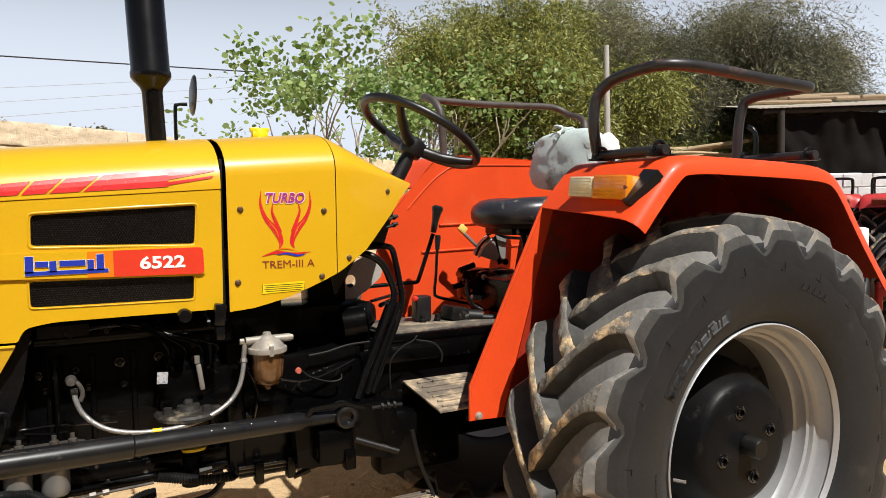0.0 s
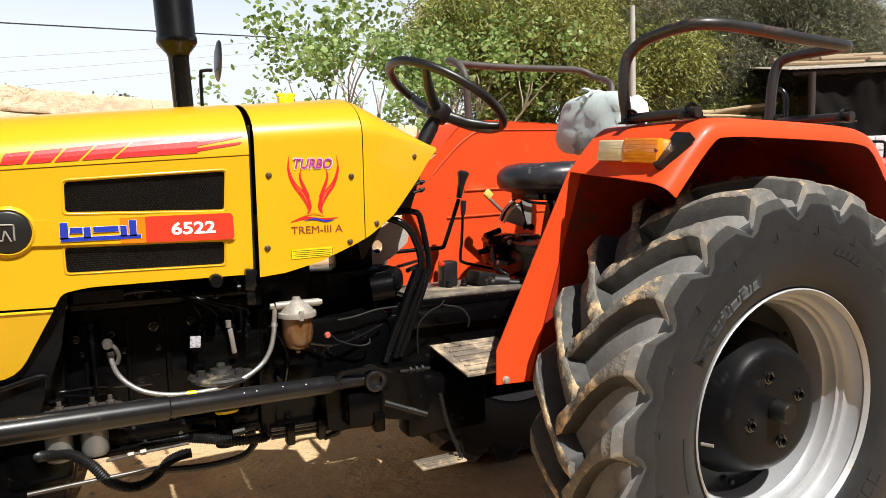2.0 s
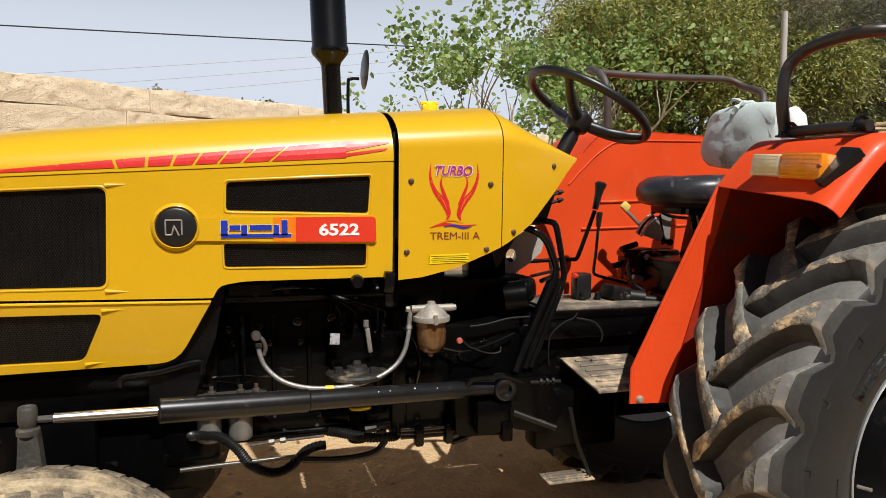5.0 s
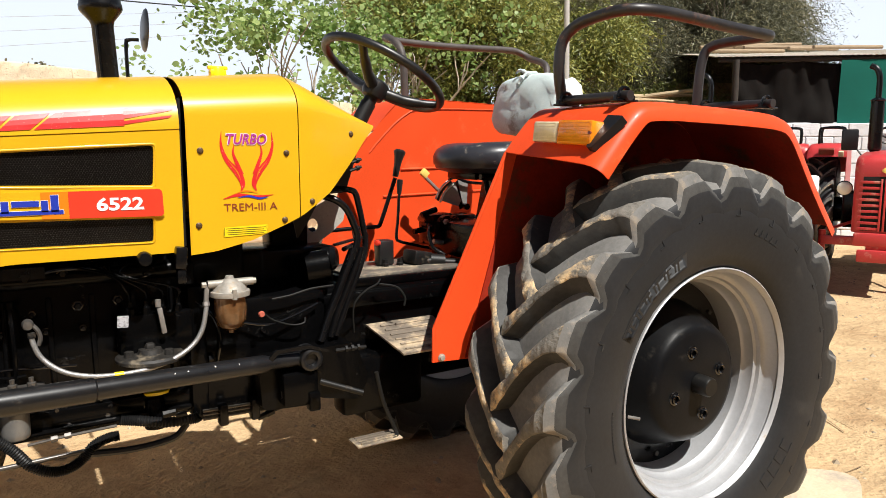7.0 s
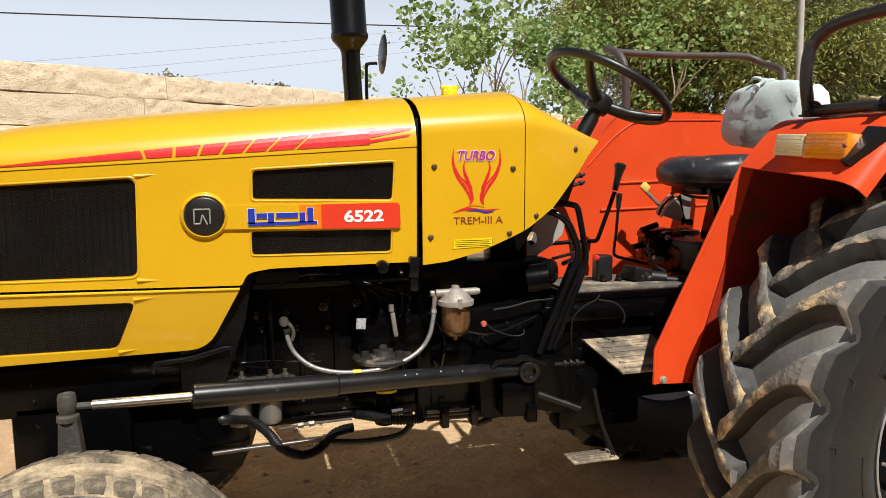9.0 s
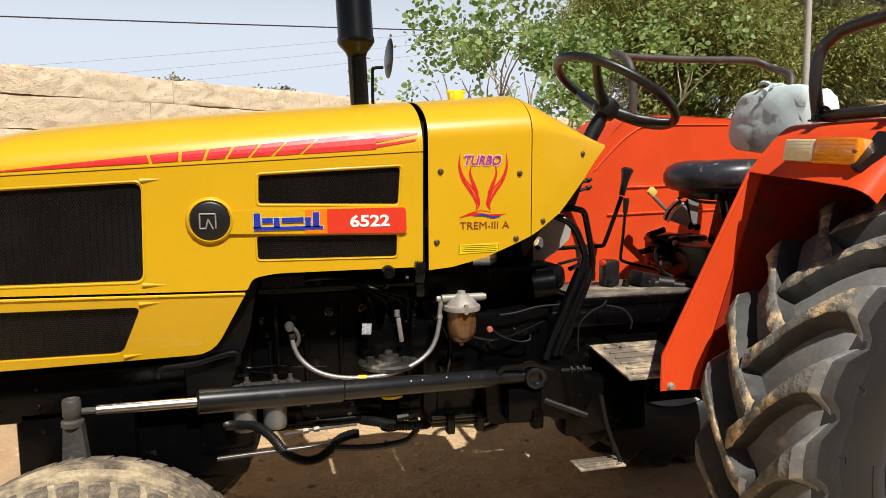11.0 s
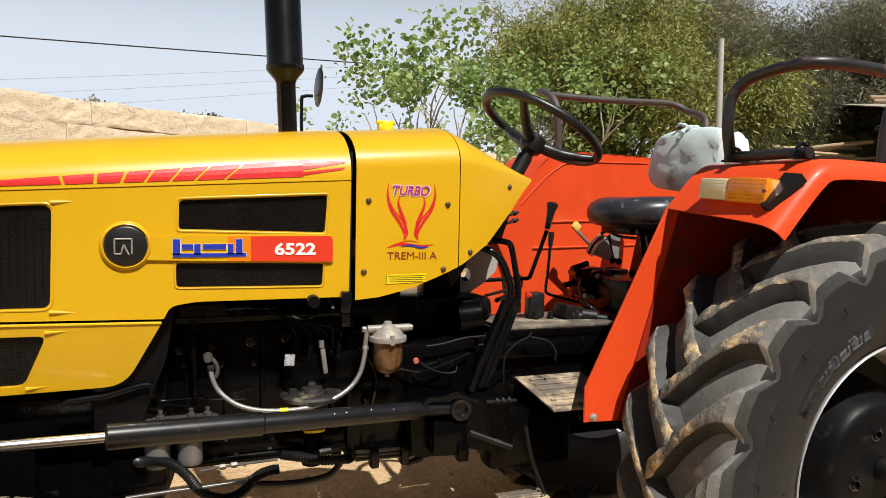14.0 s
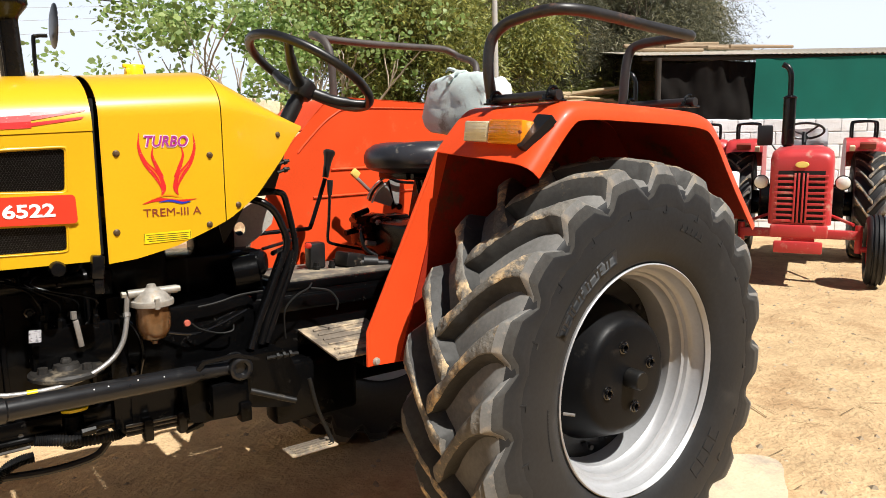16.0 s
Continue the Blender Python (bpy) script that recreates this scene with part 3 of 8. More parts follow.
for k in range(7):
    bm = bmesh.new()
    u = rng.uniform(-0.7, 0.9)
    tube(bm, [(u - rng.uniform(0.3, 0.9), -0.1 + 0.3 * k * 0.3, EAVE + 0.12 + 0.025 * k), (u + rng.uniform(0.4, 1.0), 0.4 + 0.1 * k, EAVE + 0.16 + 0.03 * k)], 0.03, 8)
    tagged(part("roof_timber", bm, TIMBER, None), "loose weathered timber lying on the tin roof", "timber", "timbers on the shed roof").matrix_world = SHED

# ---- the yellow and orange tractor ----
tractor = thing("tractor", "yellow-bonneted farm tractor with orange-red fenders, standing on sandy ground", "tractor")
HW = 0.34  # half width of the bonnet


def bonnet_shoulder(x):
    return 1.403 + (x + 2.618) * 0.0571


def bonnet_top(x):
    t = min(1.0, max(0.0, (x + 2.618) / 1.16))
    return 1.515 + 0.115 * t ** 0.75


def bonnet_y(x, z):
    """Half width of the bonnet's cap at a height."""
    zs, zt = bonnet_shoulder(x), bonnet_top(x)
    u = min(1.0, max(0.0, (z - zs) / (zt - zs)))
    return HW * (1 - u ** 2.3) ** 0.42


def cap_sections(bm, xs, shoulder, top, half, base=None, lip=0.0, n=14):
    """Lofts domed sections along x and closes both ends."""
    rows = []
    for x in xs:
        zs, zt, w = shoulder(x), top(x), half(x)
        pts = []
        if base is not None:
            pts.append((-w, base(x)))
        for i in range(n + 1):
            u = math.sin(math.pi / 2 * i / n)
            pts.append((-w * (1 - u ** 2.3) ** 0.42, zs + (zt - zs) * u))
        pts += [(-a, b) for a, b in pts[-2::-1]]
        rows.append([bm.verts.new((x, y, z)) for y, z in pts])
    for a, b in zip(rows, rows[1:]):
        for j in range(len(a) - 1):
            bm.faces.new((a[j], a[j + 1], b[j + 1], b[j]))
    return rows


# bonnet cap with its falling nose
bm = bmesh.new()
nose_x = [-2.7275, -2.7235, -2.714, -2.699, -2.678, -2.65, -2.618]


def nose_k(x):
    return max(0.0, min(1.0, (-2.618 - x) / 0.1095))


def cap_top(x):
    k = nose_k(x)
    base = bonnet_top(max(x, -2.618))
    early = max(0.0, min(1.0, (-2.48 - x) / 0.14))
    return base - 0.012 * early ** 2 - 0.095 * (1 - math.sqrt(max(0.0, 1 - k * k)))


def cap_half(x):
    k = nose_k(x)
    return HW - 0.075 * (1 - math.sqrt(max(0.0, 1 - k * k)))


def cap_shoulder(x):
    return bonnet_shoulder(x) if x > -2.618 else 1.403 - 0.006 * nose_k(x)


xs = nose_x + [-2.585, -2.55, -2.5, -2.4, -2.25, -2.1, -1.95, -1.8, -1.65, -1.5, -1.466]
rows = cap_sections(bm, xs, cap_shoulder, cap_top, cap_half)
bm.faces.new(rows[0])
thicken(bm)
part("bonnet_cap", bm, YELLOW, tractor, "rounded yellow bonnet top")

# nose shell in front of the side panels
bm = bmesh.new()
zz = [0.902, 0.93, 1.0, 1.1, 1.2, 1.3, 1.36, 1.4005]


def panel_edge(z):
    return -2.659 + (z - 0.905) * 0.081


rows = []
for z in zz:
    front = -2.732 + 0.02 * max(0.0, (0.97 - z) / 0.07) ** 2
    xe = min(panel_edge(z) - 0.002, -2.62)
    hw = HW - 0.11 * max(0.0, 1.1 - z)
    line = [(xe, hw), (xe - 0.012, hw)]
    for i in range(9):
        a = radians(90 * i / 8)
        line.append((xe - 0.014 - (xe - 0.014 - front) * math.sin(a), hw - 0.085 * (1 - math.cos(a))))
    rows.append([bm.verts.new((x, -y, z)) for x, y in line] + [bm.verts.new((x, y, z)) for x, y in line[::-1]])
for a, b in zip(rows, rows[1:]):
    for j in range(len(a) - 1):
        bm.faces.new((a[j], a[j + 1], b[j + 1], b[j]))
thicken(bm)
part("nose_shell", bm, YELLOW, tractor)
bm = bmesh.new()
lathe(bm, [(0.0, 0.03), (0.04, 0.026), (0.065, 0.012), (0.075, 0.0), (0.075, -0.02)], at_axis((-2.727, -0.17, 1.29), (-1, 0, 0.05)), 24)
part("headlamp", bm, LAMP_GLASS, tractor, "round glass headlamp on the nose")

# side panels with grille openings
UP = [(-2.647, 1.109), (-2.6235, 1.372), (-2.606, 1.4005), (-1.4665, 1.4655), (-1.469, 1.138), (-1.885, 1.137), (-1.944, 1.126), (-1.959, 1.094)]
LOW = [(-2.657, 0.907), (-2.6475, 1.1015), (-1.963, 1.0865), (-2.055, 0.917)]
GR = [(-2.578, 1.368), (-2.213, 1.387), (-2.22, 1.132), (-2.592, 1.135)]
LG = [(-2.603, 1.067), (-2.23, 1.062), (-2.284, 0.933), (-2.607, 0.934)]
V1 = [(-1.92, 1.403), (-1.533, 1.424), (-1.540, 1.321), (-1.922, 1.329)]
V2 = [(-1.929, 1.240), (-1.543, 1.235), (-1.546, 1.172), (-1.928, 1.177)]


def grow(poly, d):
    cx, cz = sum(p[0] for p in poly) / len(poly), sum(p[1] for p in poly) / len(poly)
    out = []
    for x, z in poly:
        out.append((x + math.copysign(d, x - cx), z + math.copysign(d, z - cz)))
    return out


up_panel, low_panel = bmesh.new(), bmesh.new()
plate(up_panel, rounded(UP, [0.01, 0.02, 0.02, 0.004, 0.008, 0.06, 0.06, 0.006]), -HW, -HW + 0.004, [rounded(GR, 0.022), rounded(V1, 0.01), rounded(V2, 0.01)])
side_upper = part("side_panel", up_panel, YELLOW, tractor, "yellow bonnet side panel with mesh openings", angle=25)
plate(low_panel, rounded(LOW, [0.012, 0.008, 0.004, 0.05]), -HW - 0.003, -HW + 0.004, [rounded(LG, 0.02)])
side_lower = part("lower_side_panel", low_panel, YELLOW, tractor, m=Matrix.Translation((0, -HW, 1.1)) @ Matrix.Rotation(radians(8.5), 4, "X") @ Matrix.Translation((0, HW, -1.1)), angle=25)
for sx, poly in ((0, UP), (1, LOW)):
    bm = bmesh.new()
    plate(bm, rounded(poly, 0.01), HW, HW - 0.004)
    part("side_panel", bm, YELLOW, tractor)


def frame_lip(name, poly, r, parent, d=0.008, depth=0.012):
    """The pressed lip round an opening: raised ring outside, wall going in."""
    a, b, c = rounded(grow(poly, d), r * 1.4), rounded(grow(poly, 0.003), r), rounded(poly, r)
    bm = bmesh.new()
    loops = [(a, -HW - 0.001), (rounded(grow(poly, d * 0.6), r * 1.2), -HW - 0.0028), (b, -HW - 0.0022), (c, -HW + depth)]
    rows = [[bm.verts.new((x, y, z)) for x, z in lp] for lp, y in loops]
    for p, q in zip(rows, rows[1:]):
        for i in range(len(p)):
            j = (i + 1) % len(p)
            bm.faces.new((p[i], p[j], q[j], q[i]))
    return part(name, bm, YELLOW, parent, angle=60)


frame_lip("opening_lip", GR, 0.022, side_upper)
frame_lip("opening_lip", V1, 0.01, side_upper, 0.008)
frame_lip("opening_lip", V2, 0.01, side_upper, 0.006)
frame_lip("opening_lip", LG, 0.02, side_lower)
for poly, holder in ((GR, side_upper), (V1, side_upper), (V2, side_upper), (LG, side_lower)):
    part("mesh_grille", perforated("mesh_grille", grow(poly, 0.004), -HW + 0.008, 0.0064, 0.0027, MESH_BLACK), None, holder, "fine black punched mesh")
# pressed creases that trail from the openings
for x0, z0, x1, z1, w in ((-2.215, 1.393, -2.155, 1.397, 0.006), (-2.222, 1.121, -2.155, 1.118, 0.006), (-2.233, 1.070, -2.17, 1.073, 0.006), (-2.28, 0.925, -2.225, 0.93, 0.006)):
    bm = bmesh.new()
    y = -HW - (0.003 if z0 < 1.08 else 0.0)
    tube(bm, [(x0, y, z0), (x1, y + 0.002, z1)], [w, 0.001], 8)
    part("pressed_crease", bm, YELLOW, side_upper if z0 > 1.08 else side_lower)

bm = bmesh.new()
tube(bm, [(-2.646, -HW - 0.002, 1.0985), (-2.3, -HW - 0.002, 1.0912), (-1.966, -HW - 0.002, 1.0838)], 0.0045, 8)
part("panel_lip", bm, YELLOW, side_lower)
# sealing strip behind the seam below the cap
bm = bmesh.new()
plate(bm, [(-2.64, 1.34), (-2.64, 1.402), (-1.4665, 1.472), (-1.4665, 1.43), (-1.95, 1.408), (-2.2, 1.396), (-2.58, 1.376), (-2.60, 1.34)], -HW + 0.006, -HW + 0.009)
part("bonnet_seal", bm, YELLOW, tractor)
# added near-black box that keeps the space behind the vent mesh dark
bm = bmesh.new()
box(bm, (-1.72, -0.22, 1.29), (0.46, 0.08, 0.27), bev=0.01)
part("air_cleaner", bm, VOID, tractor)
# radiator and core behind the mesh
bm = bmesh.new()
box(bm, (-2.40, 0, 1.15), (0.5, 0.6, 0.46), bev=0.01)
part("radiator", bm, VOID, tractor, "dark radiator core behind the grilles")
bm = bmesh.new()
for i in range(24):
    box(bm, (-2.60 + i * 0.018, -0.303, 1.14), (0.003, 0.004, 0.44))
tagged(part("radiator_fin", bm, BLACK_SATIN, tractor), kind="stuff")

# round badge, raised band and banner
bm = bmesh.new()
lathe(bm, [(0.0, 0.006), (0.046, 0.006), (0.05, 0.004), (0.052, 0.0)], Matrix.Translation((-2.047, -HW - 0.006, 1.286)) @ ALONG_Y, 32)
badge = part("badge", bm, PLASTIC, side_upper, "round black badge with a grey emblem")
bm = bmesh.new()
lathe(bm, [(0.051, 0.004), (0.055, 0.009), (0.060, 0.006), (0.063, 0.0)], Matrix.Translation((-2.047, -HW - 0.001, 1.286)) @ ALONG_Y, 32)
part("badge_surround", bm, YELLOW, side_upper)
bm = bmesh.new()
plate(bm, rounded([(-2.02, 1.315), (-1.514, 1.3165), (-1.512, 1.233), (-2.02, 1.246)], [0.01, 0.016, 0.016, 0.01]), -HW - 0.007, -HW - 0.001)
bmesh.ops.bevel(bm, geom=[e for e in bm.edges if all(abs(v.co.y + HW + 0.007) < 1e-5 for v in e.verts) and len(e.link_faces) == 2 and any(abs(f.normal.y) < 0.5 for f in e.link_faces)], offset=0.004, segments=2, affect="EDGES")
band = part("raised_band", bm, YELLOW, side_upper)
bm = bmesh.new()
plate(bm, rounded([(-1.74, 1.3105), (-1.519, 1.3115), (-1.517, 1.2395), (-1.74, 1.2435)], [0, 0.012, 0.012, 0]), -HW - 0.0085, -HW - 0.007)
part("banner", bm, RED_BANNER, side_upper, "red banner sticker with a white model number")
bm = bmesh.new()
plate(bm, [(-1.80, 1.3100), (-1.7405, 1.3105), (-1.7405, 1.2435), (-1.80, 1.2448)], -HW - 0.0085, -HW - 0.007)
part("banner", bm, ORANGE_DECAL, side_upper, "orange fade of the banner sticker")
lettering("model_number", "6522", 0.112, 0.034, WHITE, side_upper, facing(-1.622, -HW - 0.0092, 1.276), fat=0.03)
# plain blue blocks for the maker's mark, with a white edge
for grow_by, y, mt in ((0.0016, 0.0090, WHITE), (0.0, 0.0096, BLUE_DECAL)):
    bm = bmesh.new()
    for x0, x1, z0, z1 in ((-1.936, -1.918, 1.262, 1.303), (-1.914, -1.886, 1.276, 1.290), (-1.884, -1.868, 1.262, 1.290), (-1.862, -1.804, 1.276, 1.290), (-1.80, -1.785, 1.262, 1.290), (-1.779, -1.762, 1.262, 1.303), (-1.936, -1.752, 1.256, 1.266)):
        box(bm, ((x0 + x1) / 2, -HW - y, (z0 + z1) / 2), (x1 - x0 + grow_by, 0.0006, z1 - z0 + grow_by))
    part("maker_mark", bm, mt, side_upper)
bm = bmesh.new()
for a, b in (((-2.073, 1.304), (-2.033, 1.304)), ((-2.073, 1.304), (-2.073, 1.266)), ((-2.073, 1.266), (-2.058, 1.266)), ((-2.058, 1.266), (-2.052, 1.29)), ((-2.052, 1.29), (-2.04, 1.264)), ((-2.033, 1.304), (-2.033, 1.266))):
    rod(bm, (a[0], -HW - 0.0125, a[1]), (b[0], -HW - 0.0125, b[1]), 0.0022, 6)
part("emblem", bm, CAST_ALU, side_upper)


# red speed stripe laid on the bonnet flank
def on_bonnet(x, z, lift):
    return (x, -bonnet_y(x, z) - lift, z)


def decal(name, poly, material, lift=0.0015, parent=None, nx=8):
    """A thin sticker that follows the bonnet: quad strips between two (x, z) edges."""
    (a0, a1), (b0, b1) = poly  # lower edge, upper edge
    V, F = [], []
    for i in range(nx + 1):
        t = i / nx
        for s in range(4):
            u = s / 3
            lo = (a0[0] + (a1[0] - a0[0]) * t, a0[1] + (a1[1] - a0[1]) * t)
            hi = (b0[0] + (b1[0] - b0[0]) * t, b0[1] + (b1[1] - b0[1]) * t)
            V.append(on_bonnet(lo[0] + (hi[0] - lo[0]) * u, lo[1] + (hi[1] - lo[1]) * u, lift))
    for i in range(nx):
        for s in range(3):
            o = i * 4 + s
            F.append((o, o + 4, o + 5, o + 1))
    return part(name, soup(name, V, F, material), None, parent or tractor)


def stripe_lo(x):
    return bonnet_shoulder(x) + 0.009 + 0.004 * (x + 2.553)


def stripe_hi(x):
    t = (x + 2.553) / (2.553 - 1.479)
    return stripe_lo(x) + 0.002 + 0.047 * min(1.0, t * 1.25) ** 1.1 * (1.0 if t < 0.86 else 1 - (t - 0.86) * 1.6)


cuts = [-2.534, -2.19, -2.12, -2.06, -2.005, -1.945, -1.885, -1.81, -1.60]
for i, (a, b) in enumerate(zip(cuts, cuts[1:])):
    g = 0.0 if i == 0 else 0.008
    sl = 0.0 if i == 0 else (-0.016 + 0.009 * i)
    se = -0.016 + 0.009 * (i + 1)
    if i == len(cuts) - 2:
        se = 0.0
    decal("speed_stripe", (((a + g, stripe_lo(a)), (b, stripe_lo(b))), ((a + g + sl, stripe_hi(a)), (b + se, stripe_hi(b)))), RED_DECAL, nx=14 if i in (0, 7) else 3)
decal("speed_stripe", (((-1.60, stripe_lo(-1.6) + 0.018), (-1.482, 1.5165)), ((-1.60, stripe_hi(-1.6)), (-1.476, 1.521))), RED_DECAL)
decal("speed_stripe", (((-1.61, stripe_lo(-1.6) + 0.002), (-1.49, 1.497)), ((-1.63, stripe_lo(-1.6) + 0.008), (-1.482, 1.504))), RED_DECAL)

# ---- yellow cowl behind the bonnet ----


def cowl_half(x):
    return HW + 0.004 if x < -1.12 else HW + 0.004 - 0.105 * ((x + 1.12) / 0.28) ** 1.15


def cowl_top(x):
    if x < -1.13:
        return 1.628 + (x + 1.452) * 0.083
    return 1.655 - (x + 1.13) * 0.545


def cowl_shoulder(x):
    return min(1.50 + (x + 1.452) * 0.05, cowl_top(x) - 0.012 - 0.10 * max(0.0, min(1.0, (-0.845 - x) / 0.25)))


def cowl_base(x):
    pts = [(-1.452, 1.128), (-1.38, 1.135), (-1.283, 1.158), (-1.18, 1.199), (-1.13, 1.222), (-1.03, 1.285), (-0.93, 1.39), (-0.885, 1.445), (-0.845, 1.484)]
    for (xa, za), (xb, zb) in zip(pts, pts[1:]):
        if x <= xb:
            return za + (zb - za) * (x - xa) / (xb - xa)
    return pts[-1][1]


for x_from, x_to, cnt, nm in ((-1.452, -1.1385, 9, "cowl_panel"), (-1.1355, -0.846, 14, "rear_cowl")):
    bm = bmesh.new()
    xs = [x_from + (x_to - x_from) * i / cnt for i in range(cnt + 1)]
    cap_sections(bm, xs, lambda x: max(cowl_shoulder(x), cowl_base(x) + 0.002), cowl_top, cowl_half, cowl_base)
    thicken(bm)
    part(nm, bm, YELLOW, tractor, "yellow sheet-metal cowl" if nm == "cowl_panel" else "")
bm = bmesh.new()
box(bm, (-1.31, 0, 1.43), (0.24, 0.58, 0.28), bev=0.02)
part("fuel_tank", bm, BLACK, tractor)
bm = bmesh.new()
box(bm, (-1.0, 0, 1.43), (0.2, 0.36, 0.14), (0, 48, 0), bev=0.01)
part("instrument_panel", bm, PLASTIC, tractor, "black instrument panel under the cowl")
bm = bmesh.new()
box(bm, (-1.459, 0, 1.35), (0.008, 0.62, 0.4))
part("cowl_seal", bm, PLASTIC, tractor)
bm = bmesh.new()
lathe(bm, [(0.0, 0.03), (0.018, 0.03), (0.02, 0.027), (0.02, 0.0)], Matrix.Translation((-1.277, -0.02, 1.64)), 20)
box(bm, (-1.277, -0.02, 1.668), (0.062, 0.016, 0.012), bev=0.003)
box(bm, (-1.277, -0.02, 1.652), (0.05, 0.03, 0.02), bev=0.004)
part("fuel_cap", bm, YELLOW_LABEL, tractor, "yellow fuel filler cap")
for x, z in ((-1.416, 1.411), (-1.175, 1.404), (-1.428, 1.208), (-1.185, 1.212), (-1.098, 1.262), (-0.945, 1.462)):
    bm = bmesh.new()
    lathe(bm, [(0.0, 0.006), (0.004, 0.006), (0.0065, 0.003), (0.009, 0.001), (0.009, 0.0)], Matrix.Translation((x, -cowl_half(x) - 0.0005, z)) @ ALONG_Y, 12)
    part("screw", bm, SCREW, tractor)

# decals on the cowl
CY = -HW - 0.0052


def strip_decal(name, line, widths, material, lift=0.0):
    """A flat brush stroke of varying width along an (x, z) line."""
    pts = glide([(x, 0, z) for x, z in line], 6)
    ws = np.interp(np.linspace(0, 1, len(pts)), np.linspace(0, 1, len(widths)), widths)
    V, F = [], []
    for i, p in enumerate(pts):
        t = (pts[min(i + 1, len(pts) - 1)] - pts[max(i - 1, 0)]).normalized()
        nrm = Vector((-t.z, 0, t.x))
        for s in (1, -1):
            q = p + nrm * float(ws[i]) * s
            V.append((q.x, CY - lift, q.z))
    for i in range(len(pts) - 1):
        F.append((2 * i, 2 * i + 1, 2 * i + 3, 2 * i + 2))
    return part(name, soup(name, V, F, material), None, tractor)


PALE_PINK = mat("pale_pink_lettering", (0.8, 0.62, 0.66), 0.4, var=0.05, bump=0.0)
MX = -1.288
for s in (1, -1):
    strip_decal("flame_decal", [(MX + s * 0.070, 1.464), (MX + s * 0.072, 1.425), (MX + s * 0.058, 1.385), (MX + s * 0.028, 1.348), (MX + s * 0.016, 1.318), (MX + s * 0.022, 1.298)], [0.0005, 0.0035, 0.006, 0.010, 0.007, 0.0008], RED_DECAL)
    strip_decal("flame_decal", [(MX + s * 0.036, 1.43), (MX + s * 0.040, 1.405), (MX + s * 0.030, 1.375), (MX + s * 0.018, 1.345)], [0.0006, 0.003, 0.005, 0.006], RED_DECAL, 0.0004)
    strip_decal("flame_decal", [(MX + s * 0.055, 1.383), (MX + s * 0.031, 1.353), (MX + s * 0.022, 1.33)], [0.0004, 0.0018, 0.0004], ORANGE_DECAL, 0.0008)
strip_decal("wave_decal", [(MX - 0.072, 1.278), (MX - 0.03, 1.288), (MX + 0.02, 1.282), (MX + 0.07, 1.286)], [0.0008, 0.0045, 0.004, 0.0006], RED_DECAL)
strip_decal("wave_decal", [(MX - 0.03, 1.281), (MX, 1.284), (MX + 0.03, 1.277), (MX + 0.055, 1.28)], [0.0006, 0.003, 0.003, 0.0006], BLUE_DECAL, 0.0006)
strip_decal("wave_decal", [(MX - 0.05, 1.288), (MX - 0.01, 1.299), (MX + 0.03, 1.291)], [0.0005, 0.002, 0.0005], ORANGE_DECAL, 0.0004)
lettering("turbo_outline", "TURBO", 0.117, 0.034, PALE_PINK, tractor, facing(MX - 0.001, CY - 0.0004, 1.4425), shear=0.25, fat=0.035, thick=0.0004)
lettering("turbo_lettering", "TURBO", 0.112, 0.029, PURPLE_DECAL, tractor, facing(MX - 0.001, CY - 0.0011, 1.4425), shear=0.25, fat=0.02, thick=0.0004)
lettering("model_lettering", "TREM-III A", 0.152, 0.021, MAROON, tractor, facing(MX + 0.005, CY, 1.254), thick=0.0004)
bm = bmesh.new()
plate(bm, rounded([(-1.363, 1.199), (-1.238, 1.202), (-1.238, 1.176), (-1.363, 1.172)], 0.003), CY - 0.0006, CY)
notice = part("warning_label", bm, YELLOW_LABEL, tractor, "small yellow label with dark fine print")
bm = bmesh.new()
for k in range(4):
    box(bm, (-1.3, CY - 0.0009, 1.195 - k * 0.0055), (0.112 - 0.01 * (k % 2), 0.0004, 0.0016))
for x in (-1.361, -1.24):
    box(bm, (x, CY - 0.0009, 1.187), (0.0014, 0.0004, 0.024))
part("fine_print", bm, DARK_INK, notice)

# steering box and bracket below the cowl
bm = bmesh.new()
box(bm, (-1.09, 0.03, 1.012), (0.34, 0.22, 0.156), bev=0.02)
rod(bm, (-1.05, 0.0, 1.2), (-0.85, 0.0, 1.5), 0.04, 14)
part("steering_box", bm, BLACK, tractor, "black steering box below the cowl")
bm = bmesh.new()
box(bm, (-1.36, 0.05, 1.07), (0.22, 0.4, 0.26), bev=0.02)
box(bm, (-1.0475, 0.06, 1.12), (0.135, 0.12, 0.3), bev=0.02)
rod(bm, (-1.06, -0.17, 1.03), (-0.99, -0.19, 1.04), 0.055, 16)
rod(bm, (-1.04, 0.15, 1.06), (-0.90, 0.15, 1.08), 0.05, 16)
part("firewall_bracket", bm, BLACK, tractor)
bm = bmesh.new()
lathe(bm, [(0.0, 0.024), (0.03, 0.022), (0.042, 0.01), (0.042, -0.02)], at_axis((-0.97, -0.16, 1.06), (0.8, -0.6, 0.1)), 20)
part("brake_canister", bm, BLACK_SATIN, tractor)
bm = bmesh.new()
plate(bm, rounded([(-1.01, 1.09), (-0.953, 1.211), (-0.888, 1.248), (-0.829, 1.221), (-0.842, 1.161), (-0.894, 1.117), (-0.984, 1.064)], 0.008), 0.02, 0.026, [[(-0.958 + 0.02 * math.cos(a), 1.151 + 0.024 * math.sin(a)) for a in (2 * math.pi * i / 16 for i in range(16))]])
part("column_bracket", bm, GREY_PLATE, tractor, "dusty grey bracket plate with a round hole")
bm = bmesh.new()
